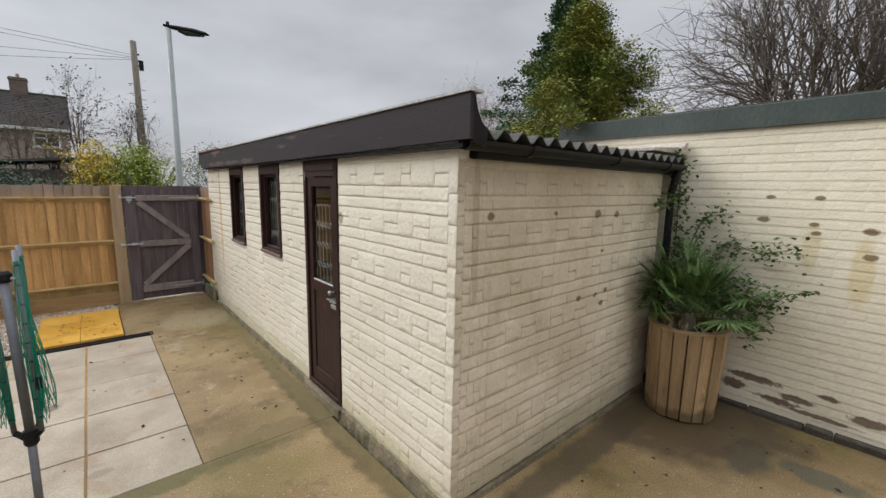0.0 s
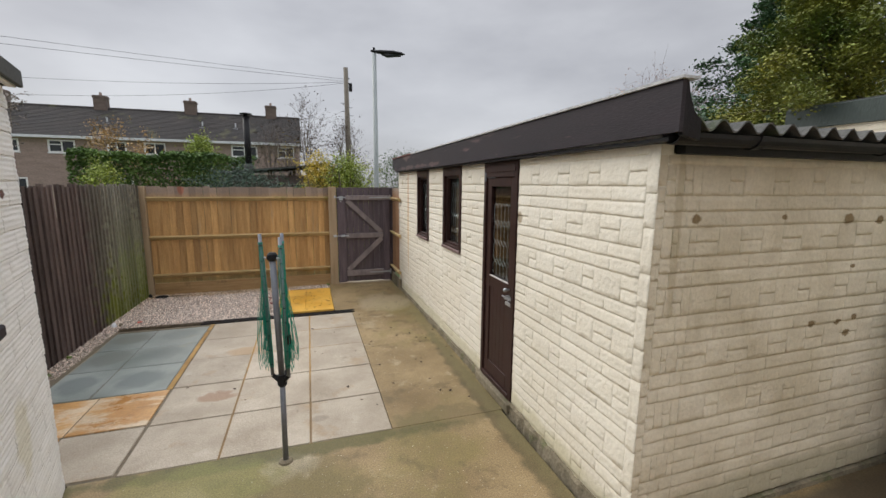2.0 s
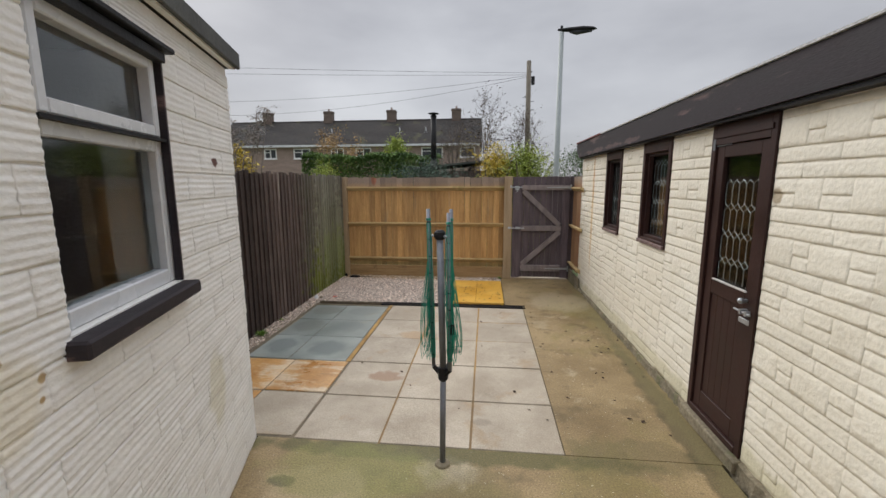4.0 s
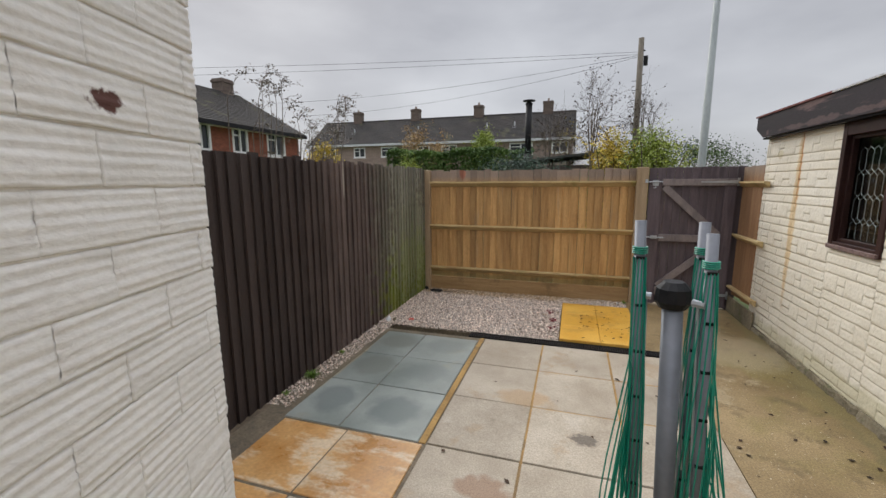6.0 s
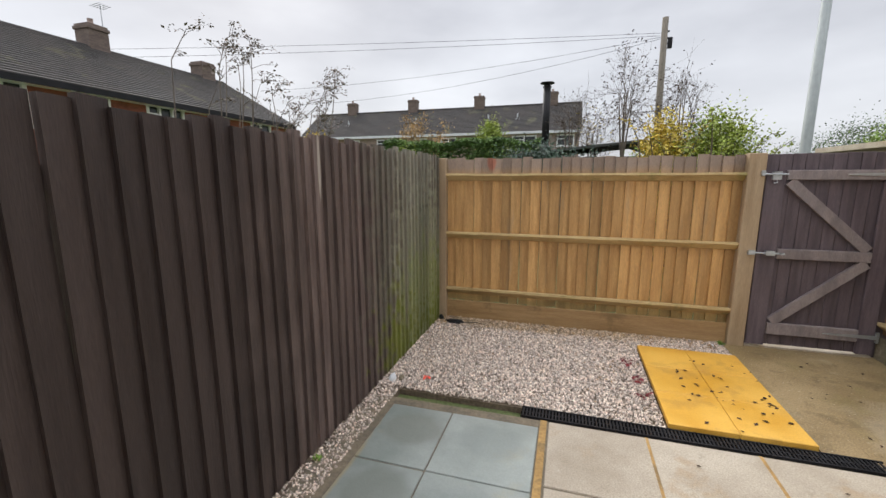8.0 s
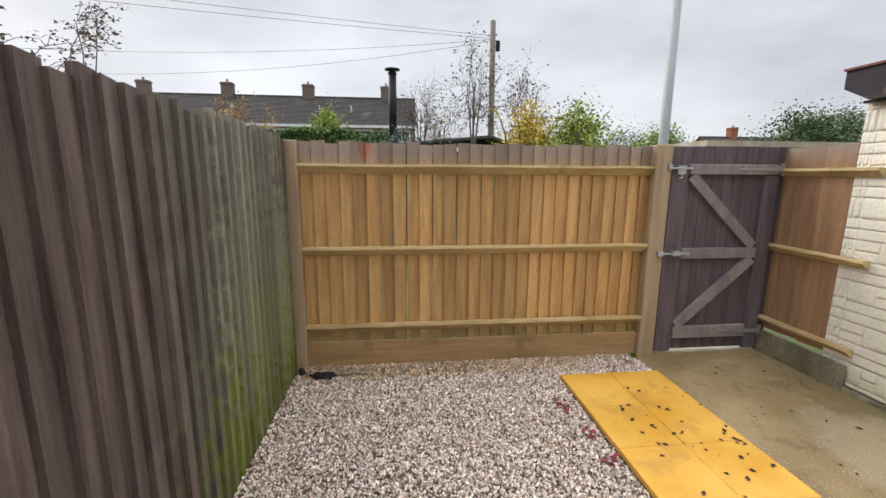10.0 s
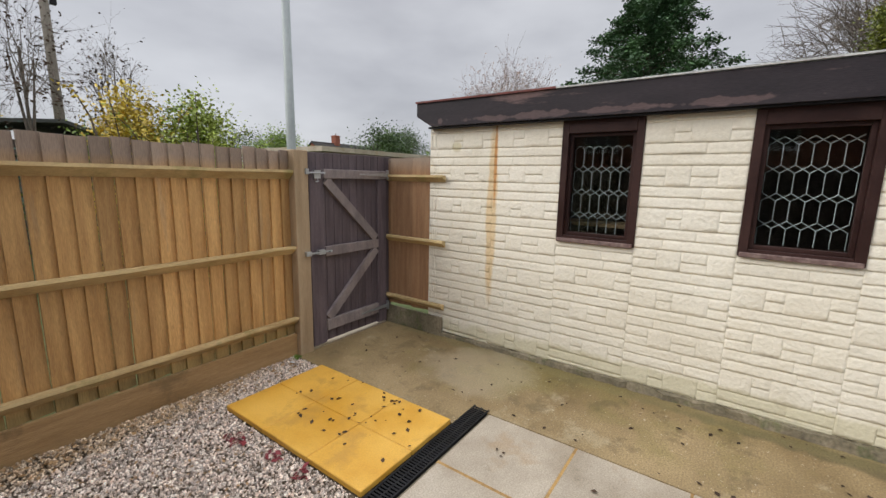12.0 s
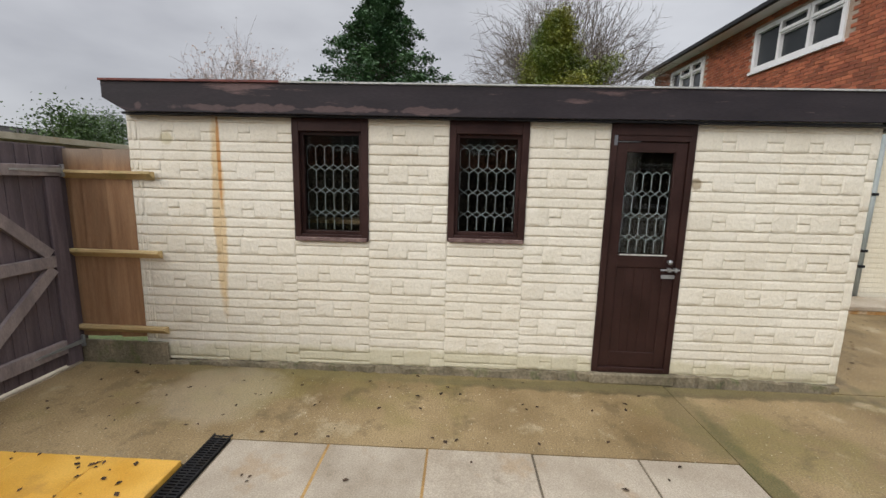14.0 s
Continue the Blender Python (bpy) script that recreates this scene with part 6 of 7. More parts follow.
sub("gutter", boxes((4.6, 14.75, HY2 + 0.38, HY2 + 0.48, 5.58, 5.70), bevel=0.02), M_BLACK, bh, "black gutter")
bm = bmesh.new()
tiled_slope(bm, "x", 4.5, 14.7, (HY2 + 0.42, 5.68), (HY2 - 3.6, 7.6), 24)
tiled_slope(bm, "x", 4.5, 14.7, (HY2 - 7.6, 5.68), (HY2 - 3.6, 7.6), 24)
sub("roof", bm, M_TILE, bh, "brown tiled roof")

garage = thing("garage_block", (9, 17.5, 0), "low garage block with a pale flat roof edge beyond the gate", "garage")
sub("wall", boxes((6.5, 13, 15.5, 20, -0.06, 2.4)), M_TANWALL, garage)
sub("roof", boxes((6.3, 13.2, 15.3, 20.2, 2.4, 2.55)), M_SLAB, garage, "pale flat roof edge")

flue_shed = thing("garden_building", (-1.5, 16.6, 0), "low garden building with a shallow dark roof", "outbuilding")
sub("wall", boxes((-2.6, 1.2, 15.9, 18.5, -0.06, 2.2)), M_DARK, flue_shed)
bm = bmesh.new()
prism(bm, [(-2.9, 2.25), (0.5, 2.56), (1.4, 2.25), (1.4, 2.31), (0.5, 2.63), (-2.9, 2.31)], "y", 15.7, 18.7)
sub("roof", bm, M_FELT, flue_shed, "shallow dark felt roof")
flue = thing("stove_flue", (-2.07, 16.2, 0), "tall black metal stove flue with a cowl", "flue")
bm = bmesh.new()
tube(bm, [(0, 0, 2.3), (0, 0, 4.2)], 0.105, 14)
part("pipe", bm, M_BLACK, flue, smooth=True)
bm = bmesh.new()
tube(bm, [(0, 0, 4.17), (0, 0, 4.2), (0, 0, 4.27), (0, 0, 4.275), (0, 0, 4.30), (0, 0, 4.33)], [0.12, 0.12, 0.04, 0.2, 0.2, 0.05], 14)
part("cowl", bm, M_BLACK, flue)
bm = bmesh.new()
tube(bm, [(0, 0, 2.3), (0, 0, 2.5), (0, 0, 2.6)], [0.17, 0.15, 0.11], 12)
part("collar", bm, M_FELT, flue, "dark flashing collar")


# ---- plants ----
def grow(bm, p, d, length, r, depth, rnd, tips, spread=0.6, up=0.12, sides=5, kids=(2, 4), kink=0.18, shrink=0.7):
    """A limb that tapers, bends and forks."""
    pts, k = [Vector(p)], 4 if depth > 1 else 3
    d = Vector(d).normalized()
    for i in range(k):
        d = (d + Vector([rnd.gauss(0, kink) for _ in range(3)]) + Vector((0, 0, up))).normalized()
        pts.append(pts[-1] + d * length / k)
    tube(bm, pts, [r * (1 - 0.5 * i / k) for i in range(k + 1)], sides if depth > 1 else 3, False)
    if depth <= 0:
        tips.append(pts[-1])
        return
    for j in range(rnd.randint(*kids)):
        at = pts[rnd.randint(max(1, k - 2), k)]
        a = d.orthogonal().normalized()
        a.rotate(Matrix.Rotation(rnd.uniform(0, math.tau), 3, d))
        nd = (d + a * rnd.uniform(0.4, 1.0) * spread * 1.5).normalized()
        if depth <= 2:
            tips.append(at)
        grow(bm, at, nd, length * shrink * rnd.uniform(0.8, 1.15), r * 0.55, depth - 1, rnd, tips, spread, up, max(3, sides - 1), kids, kink, shrink)


def tree(name, x, y, label, cat, h, mats, leaves, size, seed, trunks=1, spread=0.6, depth=5, r=0.1, start=0.4, lean=0.15, clump=0.12, group="", kids=(2, 4), up=0.1):
    rnd = random.Random(seed)
    t = thing(name, (x, y, -0.06), label, cat, group)
    bm, tips = bmesh.new(), []
    for i in range(trunks):
        a = rnd.uniform(0, math.tau)
        grow(bm, (0.12 * i * math.cos(a), 0.12 * i * math.sin(a), 0), (lean * math.cos(a), lean * math.sin(a), 1), h * start, r, depth, rnd, tips, spread, up, 6, kids)
    top = max(v.co.z for v in bm.verts)
    k = h / top
    bmesh.ops.scale(bm, vec=(k, k, k), verts=bm.verts)
    part("trunk", bm, M_BARK, t)
    if leaves:
        bm = bmesh.new()
        for i in range(leaves):
            p = rnd.choice(tips) * k + Vector([rnd.gauss(0, clump) for _ in range(3)])
            leaf(bm, p, size * rnd.uniform(0.6, 1.3), rnd, 1.3)
        ob = part("crown", bm, mats, t)
        ob["kind"] = "stuff"
    return t


def shrub(name, x, y, label, w, d, h, mat, n, size, seed, cat="shrub", z0=0.0, sprays=0, spike=0.0):
    """A shrub: short stems, leaves in clumps over an uneven mound, with some shoots that stand out."""
    rnd = random.Random(seed)
    t = thing(name, (x, y, -0.06), label, cat)
    bm = bmesh.new()
    clumps, shoots = [], []
    for i in range(max(14, n // (45 if n < 50000 else 70))):
        a, u = rnd.uniform(0, math.tau), rnd.random() ** 0.5
        z = rnd.random() ** 0.7
        e = math.sqrt(max(0, 1 - z * z)) if not spike else 1 - z ** 2.6 * 0.93
        c = Vector((w * u * e * math.cos(a) * rnd.uniform(0.8, 1.12), d * u * e * math.sin(a) * rnd.uniform(0.8, 1.12), z0 + (h - z0) * z * rnd.uniform(0.86, 1.0)))
        clumps.append((c, rnd.uniform(0.5, 1.2)))
        if i % 3 == 0:
            tube(bm, [(c.x * 0.2, c.y * 0.2, 0), (c.x * 0.7, c.y * 0.7, c.z * 0.6), c], [0.03, 0.015, 0.004], 4, False)
    for i in range(sprays):
        a = rnd.uniform(0, math.tau)
        b0 = Vector((w * 0.8 * math.cos(a), d * 0.8 * math.sin(a), h * rnd.uniform(0.45, 0.85)))
        q = b0 + Vector((math.cos(a) * w * 0.5, math.sin(a) * d * 0.5, h * rnd.uniform(0.05, 0.22)))
        m = (b0 + q) / 2 + Vector((0, 0, h * 0.04))
        tube(bm, [b0 * 0.6, b0, m, q], [0.02, 0.01, 0.007, 0.003], 4, False)
        shoots.append((b0, m, q))
    part("stem", bm, M_BARK, t)
    bm = bmesh.new()
    sc = (w + d + h) / 3 * (0.11 if n < 50000 else 0.08)
    for i in range(n):
        if shoots and rnd.random() < len(shoots) * 0.0035:
            a, b, c = rnd.choice(shoots)
            u = rnd.random() * 2
            p = (a.lerp(b, u) if u < 1 else b.lerp(c, u - 1)) + Vector([rnd.gauss(0, size * 0.7) for _ in range(3)])
        else:
            c, s = rnd.choice(clumps)
            p = c + Vector([rnd.gauss(0, sc * s) for _ in range(3)])
        p.z = max(p.z, 0.02)
        leaf(bm, p, size * rnd.uniform(0.6, 1.3), rnd, 1.2)
    ob = part("foliage", bm, mat, t)
    ob["kind"] = "stuff"
    return t


def conifer(name, x, y, label, h, w, mat, n, size, seed, power=1.0, sprays=0):
    rnd = random.Random(seed)
    t = thing(name, (x, y, -0.06), label, "tree")
    bm = bmesh.new()
    tube(bm, [(0, 0, 0), (0.03, 0, h * 0.5), (0, 0, h)], [0.03 * h, 0.018 * h, 0.01], 8)
    boughs = []
    k = int(h * 22)
    for i in range(k):
        z = h * (0.12 + 0.88 * i / k)
        r = w * (1 - i / k) ** power * rnd.uniform(0.55, 1.15) + 0.08
        a = i * 2.4 + rnd.uniform(-0.4, 0.4)
        tip = Vector((r * math.cos(a), r * math.sin(a), z + 0.05 * r))
        mid = Vector((tip.x * 0.55, tip.y * 0.55, z - 0.02 * r + 0.12))
        tube(bm, [(0, 0, z), mid, tip], [0.03, 0.018, 0.004], 4, False)
        boughs.append((Vector((0, 0, z)), mid, tip, r))
    for i in range(sprays):                      # long thin shoots that stand out of the crown
        a, z = rnd.uniform(0, math.tau), h * rnd.uniform(0.6, 0.85)
        r = w * (1 - z / h) ** power * rnd.uniform(1.5, 1.9)
        o, tip = Vector((0, 0, z - 0.2)), Vector((r * math.cos(a), r * math.sin(a), z + rnd.uniform(0.1, 0.4)))
        tube(bm, [o, o.lerp(tip, 0.5) + Vector((0, 0, 0.08)), tip], [0.02, 0.01, 0.003], 4, False)
        boughs += [(o, o.lerp(tip, 0.5) + Vector((0, 0, 0.08)), tip, 0.0)]
    part("trunk", bm, M_BARK, t)
    bm = bmesh.new()
    for i in range(n):
        o, m, q, r = rnd.choice(boughs)
        u = rnd.random() ** 0.55
        p = o.lerp(m, u * 2) if u < 0.5 else m.lerp(q, u * 2 - 1)
        s = 0.08 + 0.15 * r * (1 - u)
        p = p + Vector((rnd.gauss(0, s), rnd.gauss(0, s), rnd.gauss(0, s * 0.7)))
        leaf(bm, p, size * rnd.uniform(0.6, 1.4), rnd, 0.9)
    ob = part("crown", bm, mat, t)
    ob["kind"] = "stuff"
    return t


def twig_tree(name, x, y, label, h, rx, ry, n, mat, seed, z_fork=0.25, r=0.09, leaves=0, leafm=None, size=0.05, limbs=6, group=""):
    """A bare tree: a few limbs that fan out, branches to an uneven dome, and fine twigs near its edge."""
    rnd = random.Random(seed)
    t = thing(name, (x, y, -0.06), label, "tree", group)
    bm, ends = bmesh.new(), []
    fork = Vector((0, 0, h * z_fork))
    tube(bm, [(0, 0, 0), fork * 0.6 + Vector((0.03, 0, 0)), fork], [r * 1.3, r * 1.1, r], 8)
    mains = []
    for i in range(limbs):
        a = math.tau * i / limbs + rnd.uniform(-0.3, 0.3)
        k = rnd.uniform(0.25, 0.55)
        p1 = fork + Vector((rx * k * 0.5 * math.cos(a), ry * k * 0.5 * math.sin(a), h * 0.16))
        p2 = fork + Vector((rx * k * math.cos(a), ry * k * math.sin(a), h * rnd.uniform(0.3, 0.42)))
        tube(bm, [fork, p1, p2], [r * 0.7, r * 0.45, r * 0.25], 6, False)
        mains.append((p1, p2))
    for i in range(n):
        p1, p2 = rnd.choice(mains)
        s = p1.lerp(p2, rnd.random())
        a = math.atan2(s.y / ry, s.x / rx) + rnd.gauss(0, 0.8)
        el = math.asin(min(1, rnd.random() ** 0.8))
        k = rnd.uniform(0.8, 1.05)
        e = Vector((rx * k * math.cos(el) * math.cos(a), ry * k * math.cos(el) * math.sin(a), h * (0.42 + 0.58 * math.sin(el) * k)))
        pts = [s]
        for u in (0.25, 0.5, 0.75, 1.0):
            q = s.lerp(e, u) + Vector((0, 0, 0.12 * math.sin(u * math.pi) * (e - s).length)) + Vector([rnd.gauss(0, 0.035) for _ in range(3)]) * (e - s).length
            pts.append(q)
        tube(bm, pts, [r * 0.2, r * 0.16, r * 0.12, r * 0.08, r * 0.03], 4, False)
        for j in range(7):
            c = rnd.choice((1, 2, 3))
            b0 = pts[c].lerp(pts[c + 1], rnd.random())
            d = (pts[c + 1] - pts[c]).normalized() + Vector([rnd.gauss(0, 0.55) for _ in range(3)])
            L = rnd.uniform(0.05, 0.13) * h
            m = b0 + d.normalized() * L * 0.5 + Vector([rnd.gauss(0, 0.04) for _ in range(3)])
            f = m + (d.normalized() + Vector((0, 0, 0.25))) * L * 0.5
            tube(bm, [b0, m, f], [r * 0.09, r * 0.06, r * 0.025], 3, False)
            ends.append(f)
            for _ in range(3):
                g0 = b0.lerp(f, rnd.uniform(0.2, 1))
                g1 = g0 + (d.normalized() + Vector([rnd.gauss(0, 0.6) for _ in range(3)])) * L * 0.4
                tube(bm, [g0, g1], [r * 0.05, r * 0.02], 3, False)
                ends.append(g1)
    part("trunk", bm, mat, t)
    if leaves:
        bm = bmesh.new()
        for i in range(leaves):
            leaf(bm, rnd.choice(ends) + Vector([rnd.gauss(0, 0.03) for _ in range(3)]), size * rnd.uniform(0.6, 1.3), rnd, 1.3)
        ob = part("foliage", bm, leafm, t)
        ob["kind"] = "stuff"
    return t


conifer("holly_tree", 11.0, 7.3, "tall dark evergreen tree behind the shed", 7.7, 4.5, L_CONIFER, 85000, 0.08, 31, 1.05)
conifer("golden_yew", 5.35, 3.3, "bushy golden-green yew behind the shed roof", 4.35, 1.7, L_GOLD, 140000, 0.031, 32, 0.8, 12)
shrub("climbing_ivy", 4.9, 3.3, "dark ivy mound at the foot of the golden yew", 0.9, 0.9, 2.75, L_DARK, 3500, 0.08, 40)
twig_tree("bare_tree", 12.2, 1.75, "large bare winter tree with dense dark twigs", 7.5, 3.6, 3.3, 260, M_BARK, 33, 0.22, 0.095, limbs=8)
twig_tree("pale_tree", 11.6, 11.8, "pale twiggy tree with a few faded leaves", 5.6, 2.2, 2.2, 120, surf("pale_grey_bark", (0.2, 0.15, 0.13), (0.3, 0.23, 0.2), 5, vary=0), 34, 0.3, 0.07, 5000, leafmat("faded_pinkish_leaves", (0.36, 0.25, 0.2), (0.5, 0.38, 0.32)), 0.05, limbs=8)
for x, y, h, s, l in ((-1.35, 16.3, 4.2, 41, 110), (-0.1, 15.0, 4.75, 42, 330), (1.25, 15.4, 4.35, 43, 150), (-0.75, 17.2, 3.7, 44, 160)):
    twig_tree("sapling", x, y, "thin nearly bare sapling with a few dark leaves", h, 0.62 if s != 44 else 0.45, 0.6, 26, M_BARK, s, 0.42, 0.045, l * 2, L_BROWN if s != 44 else L_YELLOW, 0.055, 4, "saplings behind the pine fence")
shrub("forsythia", 0.15, 11.3, "loose yellowing shrub behind the pine fence", 0.6, 0.6, 2.74, L_YELLOW, 9000, 0.05, 51, sprays=6)
shrub("privet", 0.85, 11.1, "bright green shrub with upright shoots", 0.85, 0.7, 2.70, L_LIME, 14000, 0.048, 52, sprays=16)
hedge = thing("hedge", (-5.6, 20.4, -0.06), "long dark green clipped hedge before the terrace", "hedge")
rnd = random.Random(53)
bm = bmesh.new()
for i in range(24):
    x = -HEDGE / 2 + HEDGE * (i + 0.5) / 24
    tube(bm, [(x, 0, 0), (x + rnd.uniform(-0.1, 0.1), 0, 1.5), (x + rnd.uniform(-0.3, 0.3), rnd.uniform(-0.3, 0.3), 2.8)], [0.05, 0.03, 0.01], 4, False)
part("stem", bm, M_BARK, hedge)
bm = bmesh.new()
for i in range(30000):
    x = rnd.uniform(-HEDGE / 2, HEDGE / 2)
    crest = 3.08 + 0.07 * math.sin(x * 1.7) + 0.05 * math.sin(x * 4.1 + 1)
    if i % 3:
        p = (x, -0.6 + rnd.gauss(0, 0.06), crest * (1 - 0.75 * rnd.random() ** 1.5))
    else:
        p = (x, rnd.uniform(-0.6, 0.6), crest + rnd.gauss(0, 0.05))
    leaf(bm, p, 0.10 * rnd.uniform(0.6, 1.3), rnd, 1.2)
ob = part("foliage", bm, leafmat("hedge_green", (0.045, 0.10, 0.02), (0.12, 0.20, 0.04)), hedge)
ob["kind"] = "stuff"
shrub("orange_tree", -9.0, 24.0, "thin orange autumn tree before the terrace", 1.1, 0.9, 5.0, L_ORANGE, 1500, 0.10, 54, cat="tree", z0=2.0)
shrub("orange_tree", -7.75, 24.6, "small orange-leaved autumn tree", 0.8, 0.8, 4.55, L_ORANGE, 800, 0.10, 60, cat="tree", z0=2.0)
shrub("green_tree", -4.75, 22.0, "rounded bright green garden tree", 0.85, 0.8, 4.05, L_LIME, 7000, 0.085, 55, cat="tree", z0=1.4)
shrub("yellow_bush", -15.0, 24.0, "ragged yellow bush by the red brick row", 1.5, 1.2, 4.0, L_YELLOW, 2600, 0.14, 56, z0=1.0)
shrub("laurel", -7.2, 18.0, "yellow-green shrub behind the fence corner", 0.95, 0.7, 2.75, L_LIME, 4500, 0.07, 57)
shrub("juniper", -1.9, 13.3, "low dark spreading evergreen over the fence", 2.2, 0.8, 2.42, L_TEAL, 14000, 0.05, 58, sprays=12)
shrub("bramble", 0.1, 13.2, "tangled green and yellow bramble", 1.2, 0.7, 2.30, L_GREEN, 4000, 0.05, 59, sprays=10)
for i, (x, y, w, h, m) in enumerate(((17, 23, 3.0, 4.6, L_DARK), (21, 20, 3.0, 5.0, L_GREEN), (24, 27, 4, 5.2, L_DARK), (14, 29, 3, 4.4, L_GREEN), (29, 33, 5, 5.6, L_DARK), (9, 40, 5, 4.8, L_DARK), (20, 44, 6, 5.5, L_DARK))):
    shrub("distant_tree", x, y, "distant rounded tree beyond the lane", w, w * 0.7, h, m, 9000, 0.13, 70 + i, cat="tree", z0=0.5)
rnd = random.Random(77)
weed = thing("tall_shrub", (-6.0, 9.0, -0.06), "tall leggy shrub with dry seed heads behind the dark fence", "shrub")
sb_, lb_ = bmesh.new(), bmesh.new()
for i in range(22):
    y0 = rnd.uniform(-1.6, 1.8)
    x0 = rnd.uniform(-0.7, 0.5)
    h = rnd.uniform(2.8, 3.75)
    bend = rnd.uniform(0.1, 0.75)
    top = Vector((x0 + rnd.uniform(-0.25, 0.25), y0 + bend, h))
    pts = [Vector((x0 * 0.4, y0 * 0.5, 0)), Vector((x0 * 0.8, y0 * 0.9, h * 0.55)), Vector((x0 * 0.9, y0 + bend * 0.3, h * 0.86)), Vector((top.x, y0 + bend * 0.7, h * 0.98)), top]
    tube(sb_, pts, [0.02, 0.012, 0.008, 0.005, 0.003], 4, False)
    for k in range(rnd.randint(6, 11)):
        seg = rnd.choice((1, 2, 2, 3, 3))
        b0 = pts[seg].lerp(pts[seg + 1], rnd.random())
        q = b0 + Vector((rnd.uniform(-0.2, 0.2), rnd.uniform(-0.1, 0.32), rnd.uniform(0.02, 0.2)))
        tube(sb_, [b0, (b0 + q) / 2 + Vector((0, 0, 0.03)), q], [0.005, 0.004, 0.002], 3, False)
        for j in range(11):
            leaf(lb_, q + Vector((rnd.gauss(0, 0.045), rnd.gauss(0, 0.055), rnd.gauss(0.0, 0.022))), rnd.uniform(0.025, 0.06), rnd, 1.0)
part("stem", sb_, M_BARK, weed)
ob = part("foliage", lb_, L_SEED, weed)
ob["kind"] = "stuff"

# ---- small things on the ground ----
rnd = random.Random(91)
bm = bmesh.new()
for i in range(215):
    if i < 52:
        p = (rnd.uniform(-0.45, 0.19), rnd.gauss(6.95, 0.33), 0.038)
        if not 6.36 < p[1] < 7.68:
            continue
    elif i < 120:
        p = (rnd.uniform(0.48, 1.42), rnd.uniform(3.3, 7.9), 0.005)
    elif i < 140:
        p = (rnd.uniform(-1.4, 0.4), rnd.uniform(3.1, 6.1), 0.008)
    else:
        p = (rnd.uniform(1.6, 4.1), rnd.uniform(-0.6, 1.4), 0.005)
        if Vector((p[0] - PX, p[1] - PY)).length < 0.4:
            continue
    leaf(bm, p, rnd.uniform(0.015, 0.046), rnd, 0.18)
for v in bm.verts:
    v.co.z = max(v.co.z, 0.004)
tagged(part("fallen_leaves", bm, L_BROWN), "small brown fallen leaves strewn over the paving", "leaves", kind="stuff")
bm = bmesh.new()
for i in range(520):
    p = (rnd.uniform(-2.74, 0.1), 8.07 - abs(rnd.gauss(0, 0.14)), rnd.uniform(0.004, 0.014))
    leaf(bm, p, rnd.uniform(0.02, 0.045), rnd, 0.5)
for i in range(520):
    leaf(bm, (rnd.uniform(-2.74, -0.65), 8.0 - abs(rnd.gauss(0, 0.7)) % 1.5, rnd.uniform(0.008, 0.014)), rnd.uniform(0.012, 0.028), rnd, 0.5)
tagged(part("leaf_litter", bm, leafmat("tan_leaf_litter", (0.24, 0.14, 0.06), (0.4, 0.26, 0.13))), "tan leaf litter on the gravel below the fence", "leaves", kind="stuff")
for x, y, z, s, h, m, lab in ((-2.67, 6.43, 0.0, 0.045, 0.06, M_UPVC, "white rounded pebble by the dark fence"), (-2.61, 6.47, 0.0, 0.035, 0.035, M_PLINTH, "grey pebble beside the white one"), (-2.73, 6.55, 0.0, 0.03, 0.03, M_SLAB, "small pale stone by the dark fence"), (0.08, 7.97, 0.0, 0.03, 0.02, M_UPVC, "white stone near the gate post")):
    t = thing("stone", (x, y, z), lab, "stone")
    bm = bmesh.new()
    bmesh.ops.create_icosphere(bm, subdivisions=2, radius=1.0)
    for v in bm.verts:
        v.co = Vector((v.co.x * s * 0.7, v.co.y * s, max(v.co.z * h, -0.01))) * (1 + 0.12 * math.sin(v.co.x * 5 + v.co.y * 3))
    part("body", bm, m, t, smooth=True)
t = thing("red_leaf", (-2.40, 6.51, 0.014), "crumpled bright red leaf on the gravel", "leaf")
bm = bmesh.new()
for i in range(5):
    leaf(bm, (0.02 * math.cos(i * 1.25), 0.02 * math.sin(i * 1.25), 0.004), 0.045, rnd, 0.5)
part("blade", bm, leafmat("red_leaf", (0.55, 0.05, 0.03), (0.7, 0.1, 0.06)), t)
for x, y, s in ((-0.76, 7.30, 1.0), (-0.74, 6.98, 0.6), (-0.72, 6.72, 0.7)):
    t = thing("red_leaves", (x, y, 0.012), "dark red withered leaves against the yellow slabs", "leaf", "dark red leaves by the yellow slabs")
    bm = bmesh.new()
    for i in range(int(22 * s)):
        leaf(bm, (rnd.gauss(0, 0.03 * s), rnd.gauss(0, 0.05 * s), rnd.uniform(0, 0.015)), rnd.uniform(0.02, 0.05), rnd, 0.6)
    part("blades", bm, leafmat("dark_red_leaf", (0.12, 0.01, 0.015), (0.22, 0.03, 0.035)), t)
t = thing("black_rag", (-2.53, 7.89, 0.01), "crumpled black plastic scrap by the corner post", "litter")
bm = bmesh.new()
bmesh.ops.create_icosphere(bm, subdivisions=3, radius=1.0)
for v in bm.verts:
    k = 1 + 0.45 * noise.noise(v.co * 3.1)
    v.co = Vector((v.co.x * 0.10 * k, v.co.y * 0.05 * k, max(v.co.z * 0.03 * k, -0.012)))
part("film", bm, M_BLACK, t)
t = thing("black_rag", (-2.72, 7.96, 0.02), "small black plastic lump at the fence foot", "litter")
bm = bmesh.new()
bmesh.ops.create_icosphere(bm, subdivisions=2, radius=1.0)
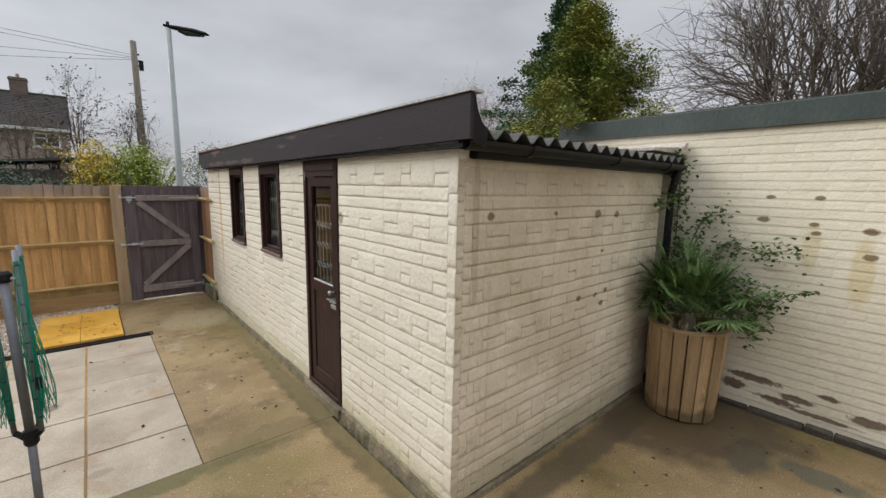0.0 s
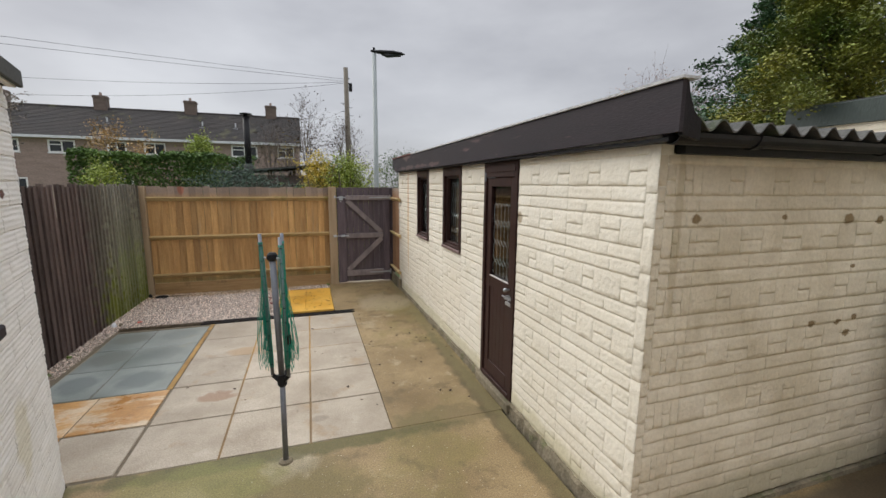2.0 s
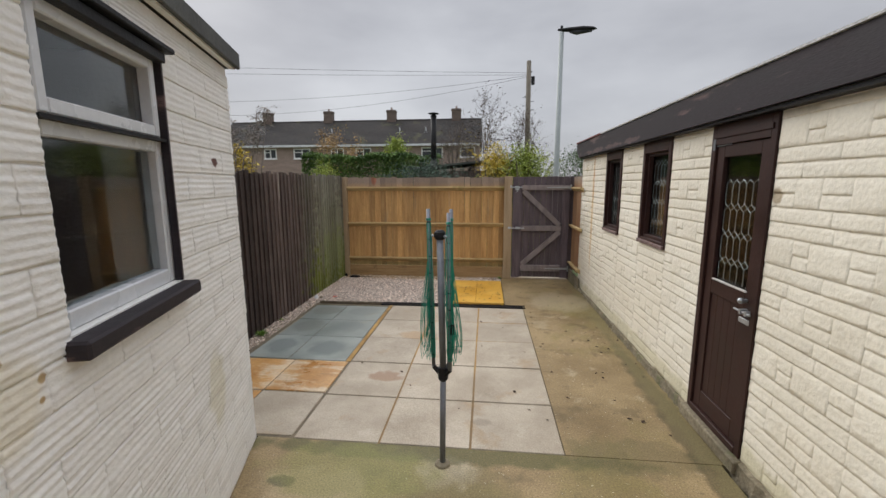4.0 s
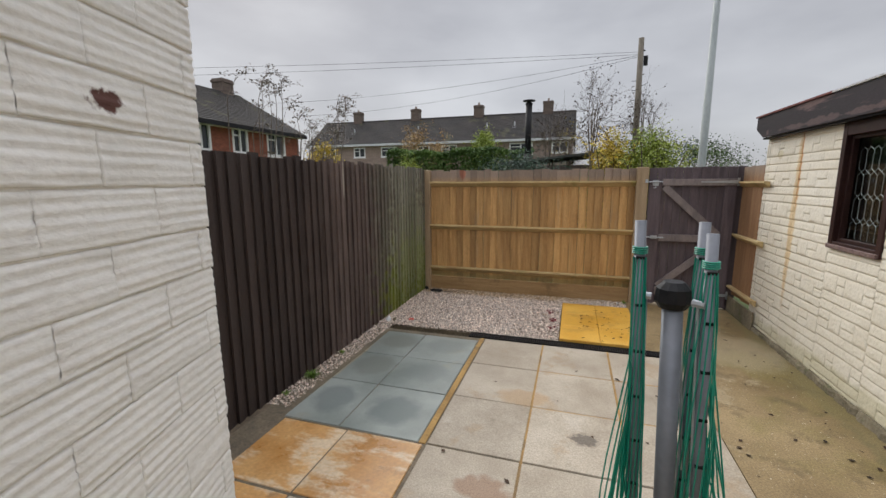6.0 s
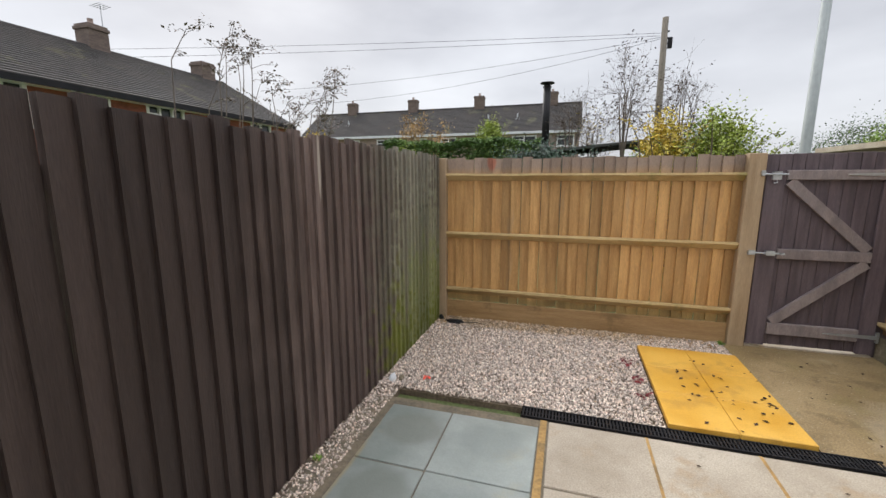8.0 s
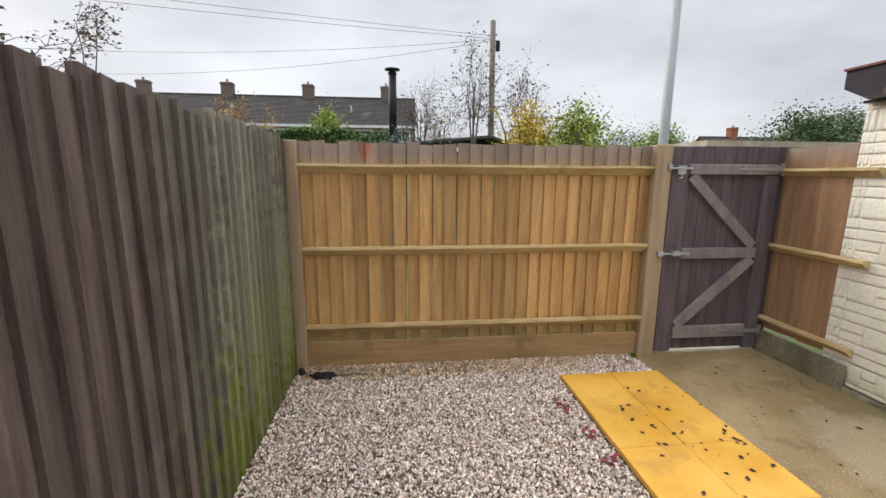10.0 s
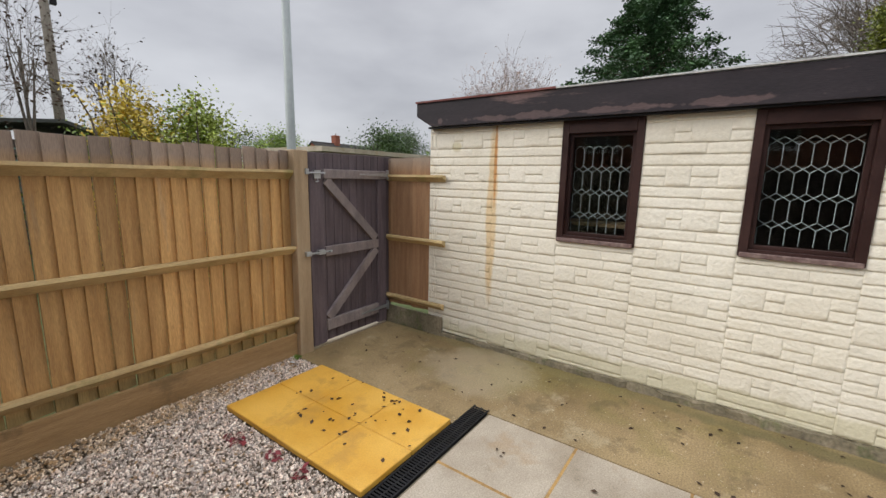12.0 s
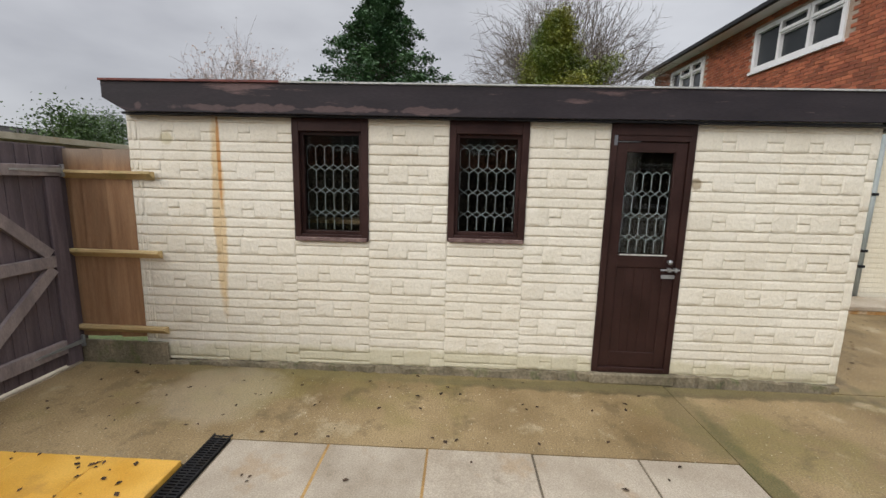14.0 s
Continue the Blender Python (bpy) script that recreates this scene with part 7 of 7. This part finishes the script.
for v in bm.verts:
    k = 1 + 0.4 * noise.noise(v.co * 2.7)
    v.co = Vector((v.co.x * 0.025 * k, v.co.y * 0.04 * k, max(v.co.z * 0.04 * k, -0.02)))
part("film", bm, M_BLACK, t)
t = thing("stick", (-2.3, 7.87, 0.015), "thin dark twig lying on the gravel", "twig")
bm = bmesh.new()
tube(bm, [(-0.14, 0, 0), (0.02, 0.015, 0.01), (0.17, -0.01, 0.0)], [0.006, 0.005, 0.002], 5)
part("twig", bm, M_BARK, t)
for x, y, s, nn in ((-2.67, 4.86, 1.0, 130), (0.17, 8.03, 0.6, 60), (-2.70, 4.55, 0.5, 40), (-2.71, 5.4, 0.4, 30)):
    t = thing("weed_tuft", (x, y, 0), "small bright green weed tuft at the fence foot", "weed", "weed tufts")
    bm = bmesh.new()
    for i in range(nn):
        a = rnd.uniform(0, math.tau)
        r = rnd.uniform(0.02, 0.075) * s
        blade(bm, (0.01 * math.cos(a), 0.01 * math.sin(a), -0.01), (r * math.cos(a), r * math.sin(a), rnd.uniform(0.02, 0.07) * s), 0.003, 0.01)
        if i % 2 == 0:
            leaf(bm, (r * math.cos(a), r * math.sin(a), 0.03 * s), 0.018, rnd, 0.8)
    part("blades", bm, leafmat("weed_green", (0.10, 0.20, 0.02), (0.2, 0.32, 0.05)), t)

# ---- laid pieces of the walls ----
rects = []
for i, (a, b) in enumerate(((7.425, F), (6.785, 7.425), (6.15, 6.785), (4.88, 5.53), (3.62, 4.25), (2.31, 2.97), (1.67, 2.31))):
    rects += mirrored(panel_rects(a, b, 2.13, base_z(b) + 0.005, i * 0), a, b)
for a, b in ((5.53, 6.15), (4.25, 4.88)):
    rects += mirrored(panel_rects(a, b, (WIN_A if a > 5 else WIN_B)[2] - 0.006, base_z(b) + 0.005, 4), a, b)
z = 2.13
k = 0
while z > 0.07:
    rects.append((N, 1.67, max(z - (0.17 if k % 2 else 0.23), 0.055), z))
    z -= 0.17 if k % 2 else 0.23
    k += 1
lay("stone", rects, "-x", FX + 0.014, M_CREAM, front_wall, 0.0078, 0.0015, bumpy=0.0028, joined=lambda r: r[0] > 5.0)
rects = []
for i, (a, b) in enumerate(((FX + 0.07, 1.75), (1.75, 2.385), (2.385, 3.02), (3.02, 3.655), (3.655, BACK + 0.1))):
    rects += panel_rects(a, b, 2.085, 0.046, 3 if i == 0 else 0)
z, k = 2.085, 0
while z > 0.06:
    h = 0.15 if k % 3 == 0 else 0.08
    rects.append((FX + 0.012, FX + 0.07, max(z - h, 0.046), z))
    z -= h
    k += 1
lay("stone", rects, "-y", N + 0.014, M_WEATHERED, end_wall, 0.0088, 0.0015, bumpy=0.003)
lay("block", [r for r in lay_house if r[2] > 1.15], "+x", HX - 0.014, M_HOUSE_CREAM, house_wall, 0.0085, 0.002, ribs=4, bumpy=0.0026)
lay("block", [r for r in lay_house if r[2] <= 1.15], "+x", HX - 0.0125, M_HOUSE_CREAM, house_wall, 0.006, 0.002, ribs=2, bumpy=0.0035)
# the extension stands at a slant to the rest of the yard
house.matrix_basis = pose(-1.66, 3.013, 0, 0, 0, 16)
rects = []
for j in range(32):
    z = 0.085 + j * 0.0748
    u = -3.2 + (j % 2) * 0.1125
    while u < 2.8:
        rects.append((u, min(u + 0.225, 2.9), z, z + 0.0748))
        u += 0.225
lay("brick", [r for r in rects if r[3] < 2.49], "-x", BX + 0.008, M_BRICK_CREAM, big_wall, 0.0036, 0.0018, joined=lambda r: r[0] < -0.45 or r[1] > 1.65 or r[3] > 2.35, bumpy=0.0015)
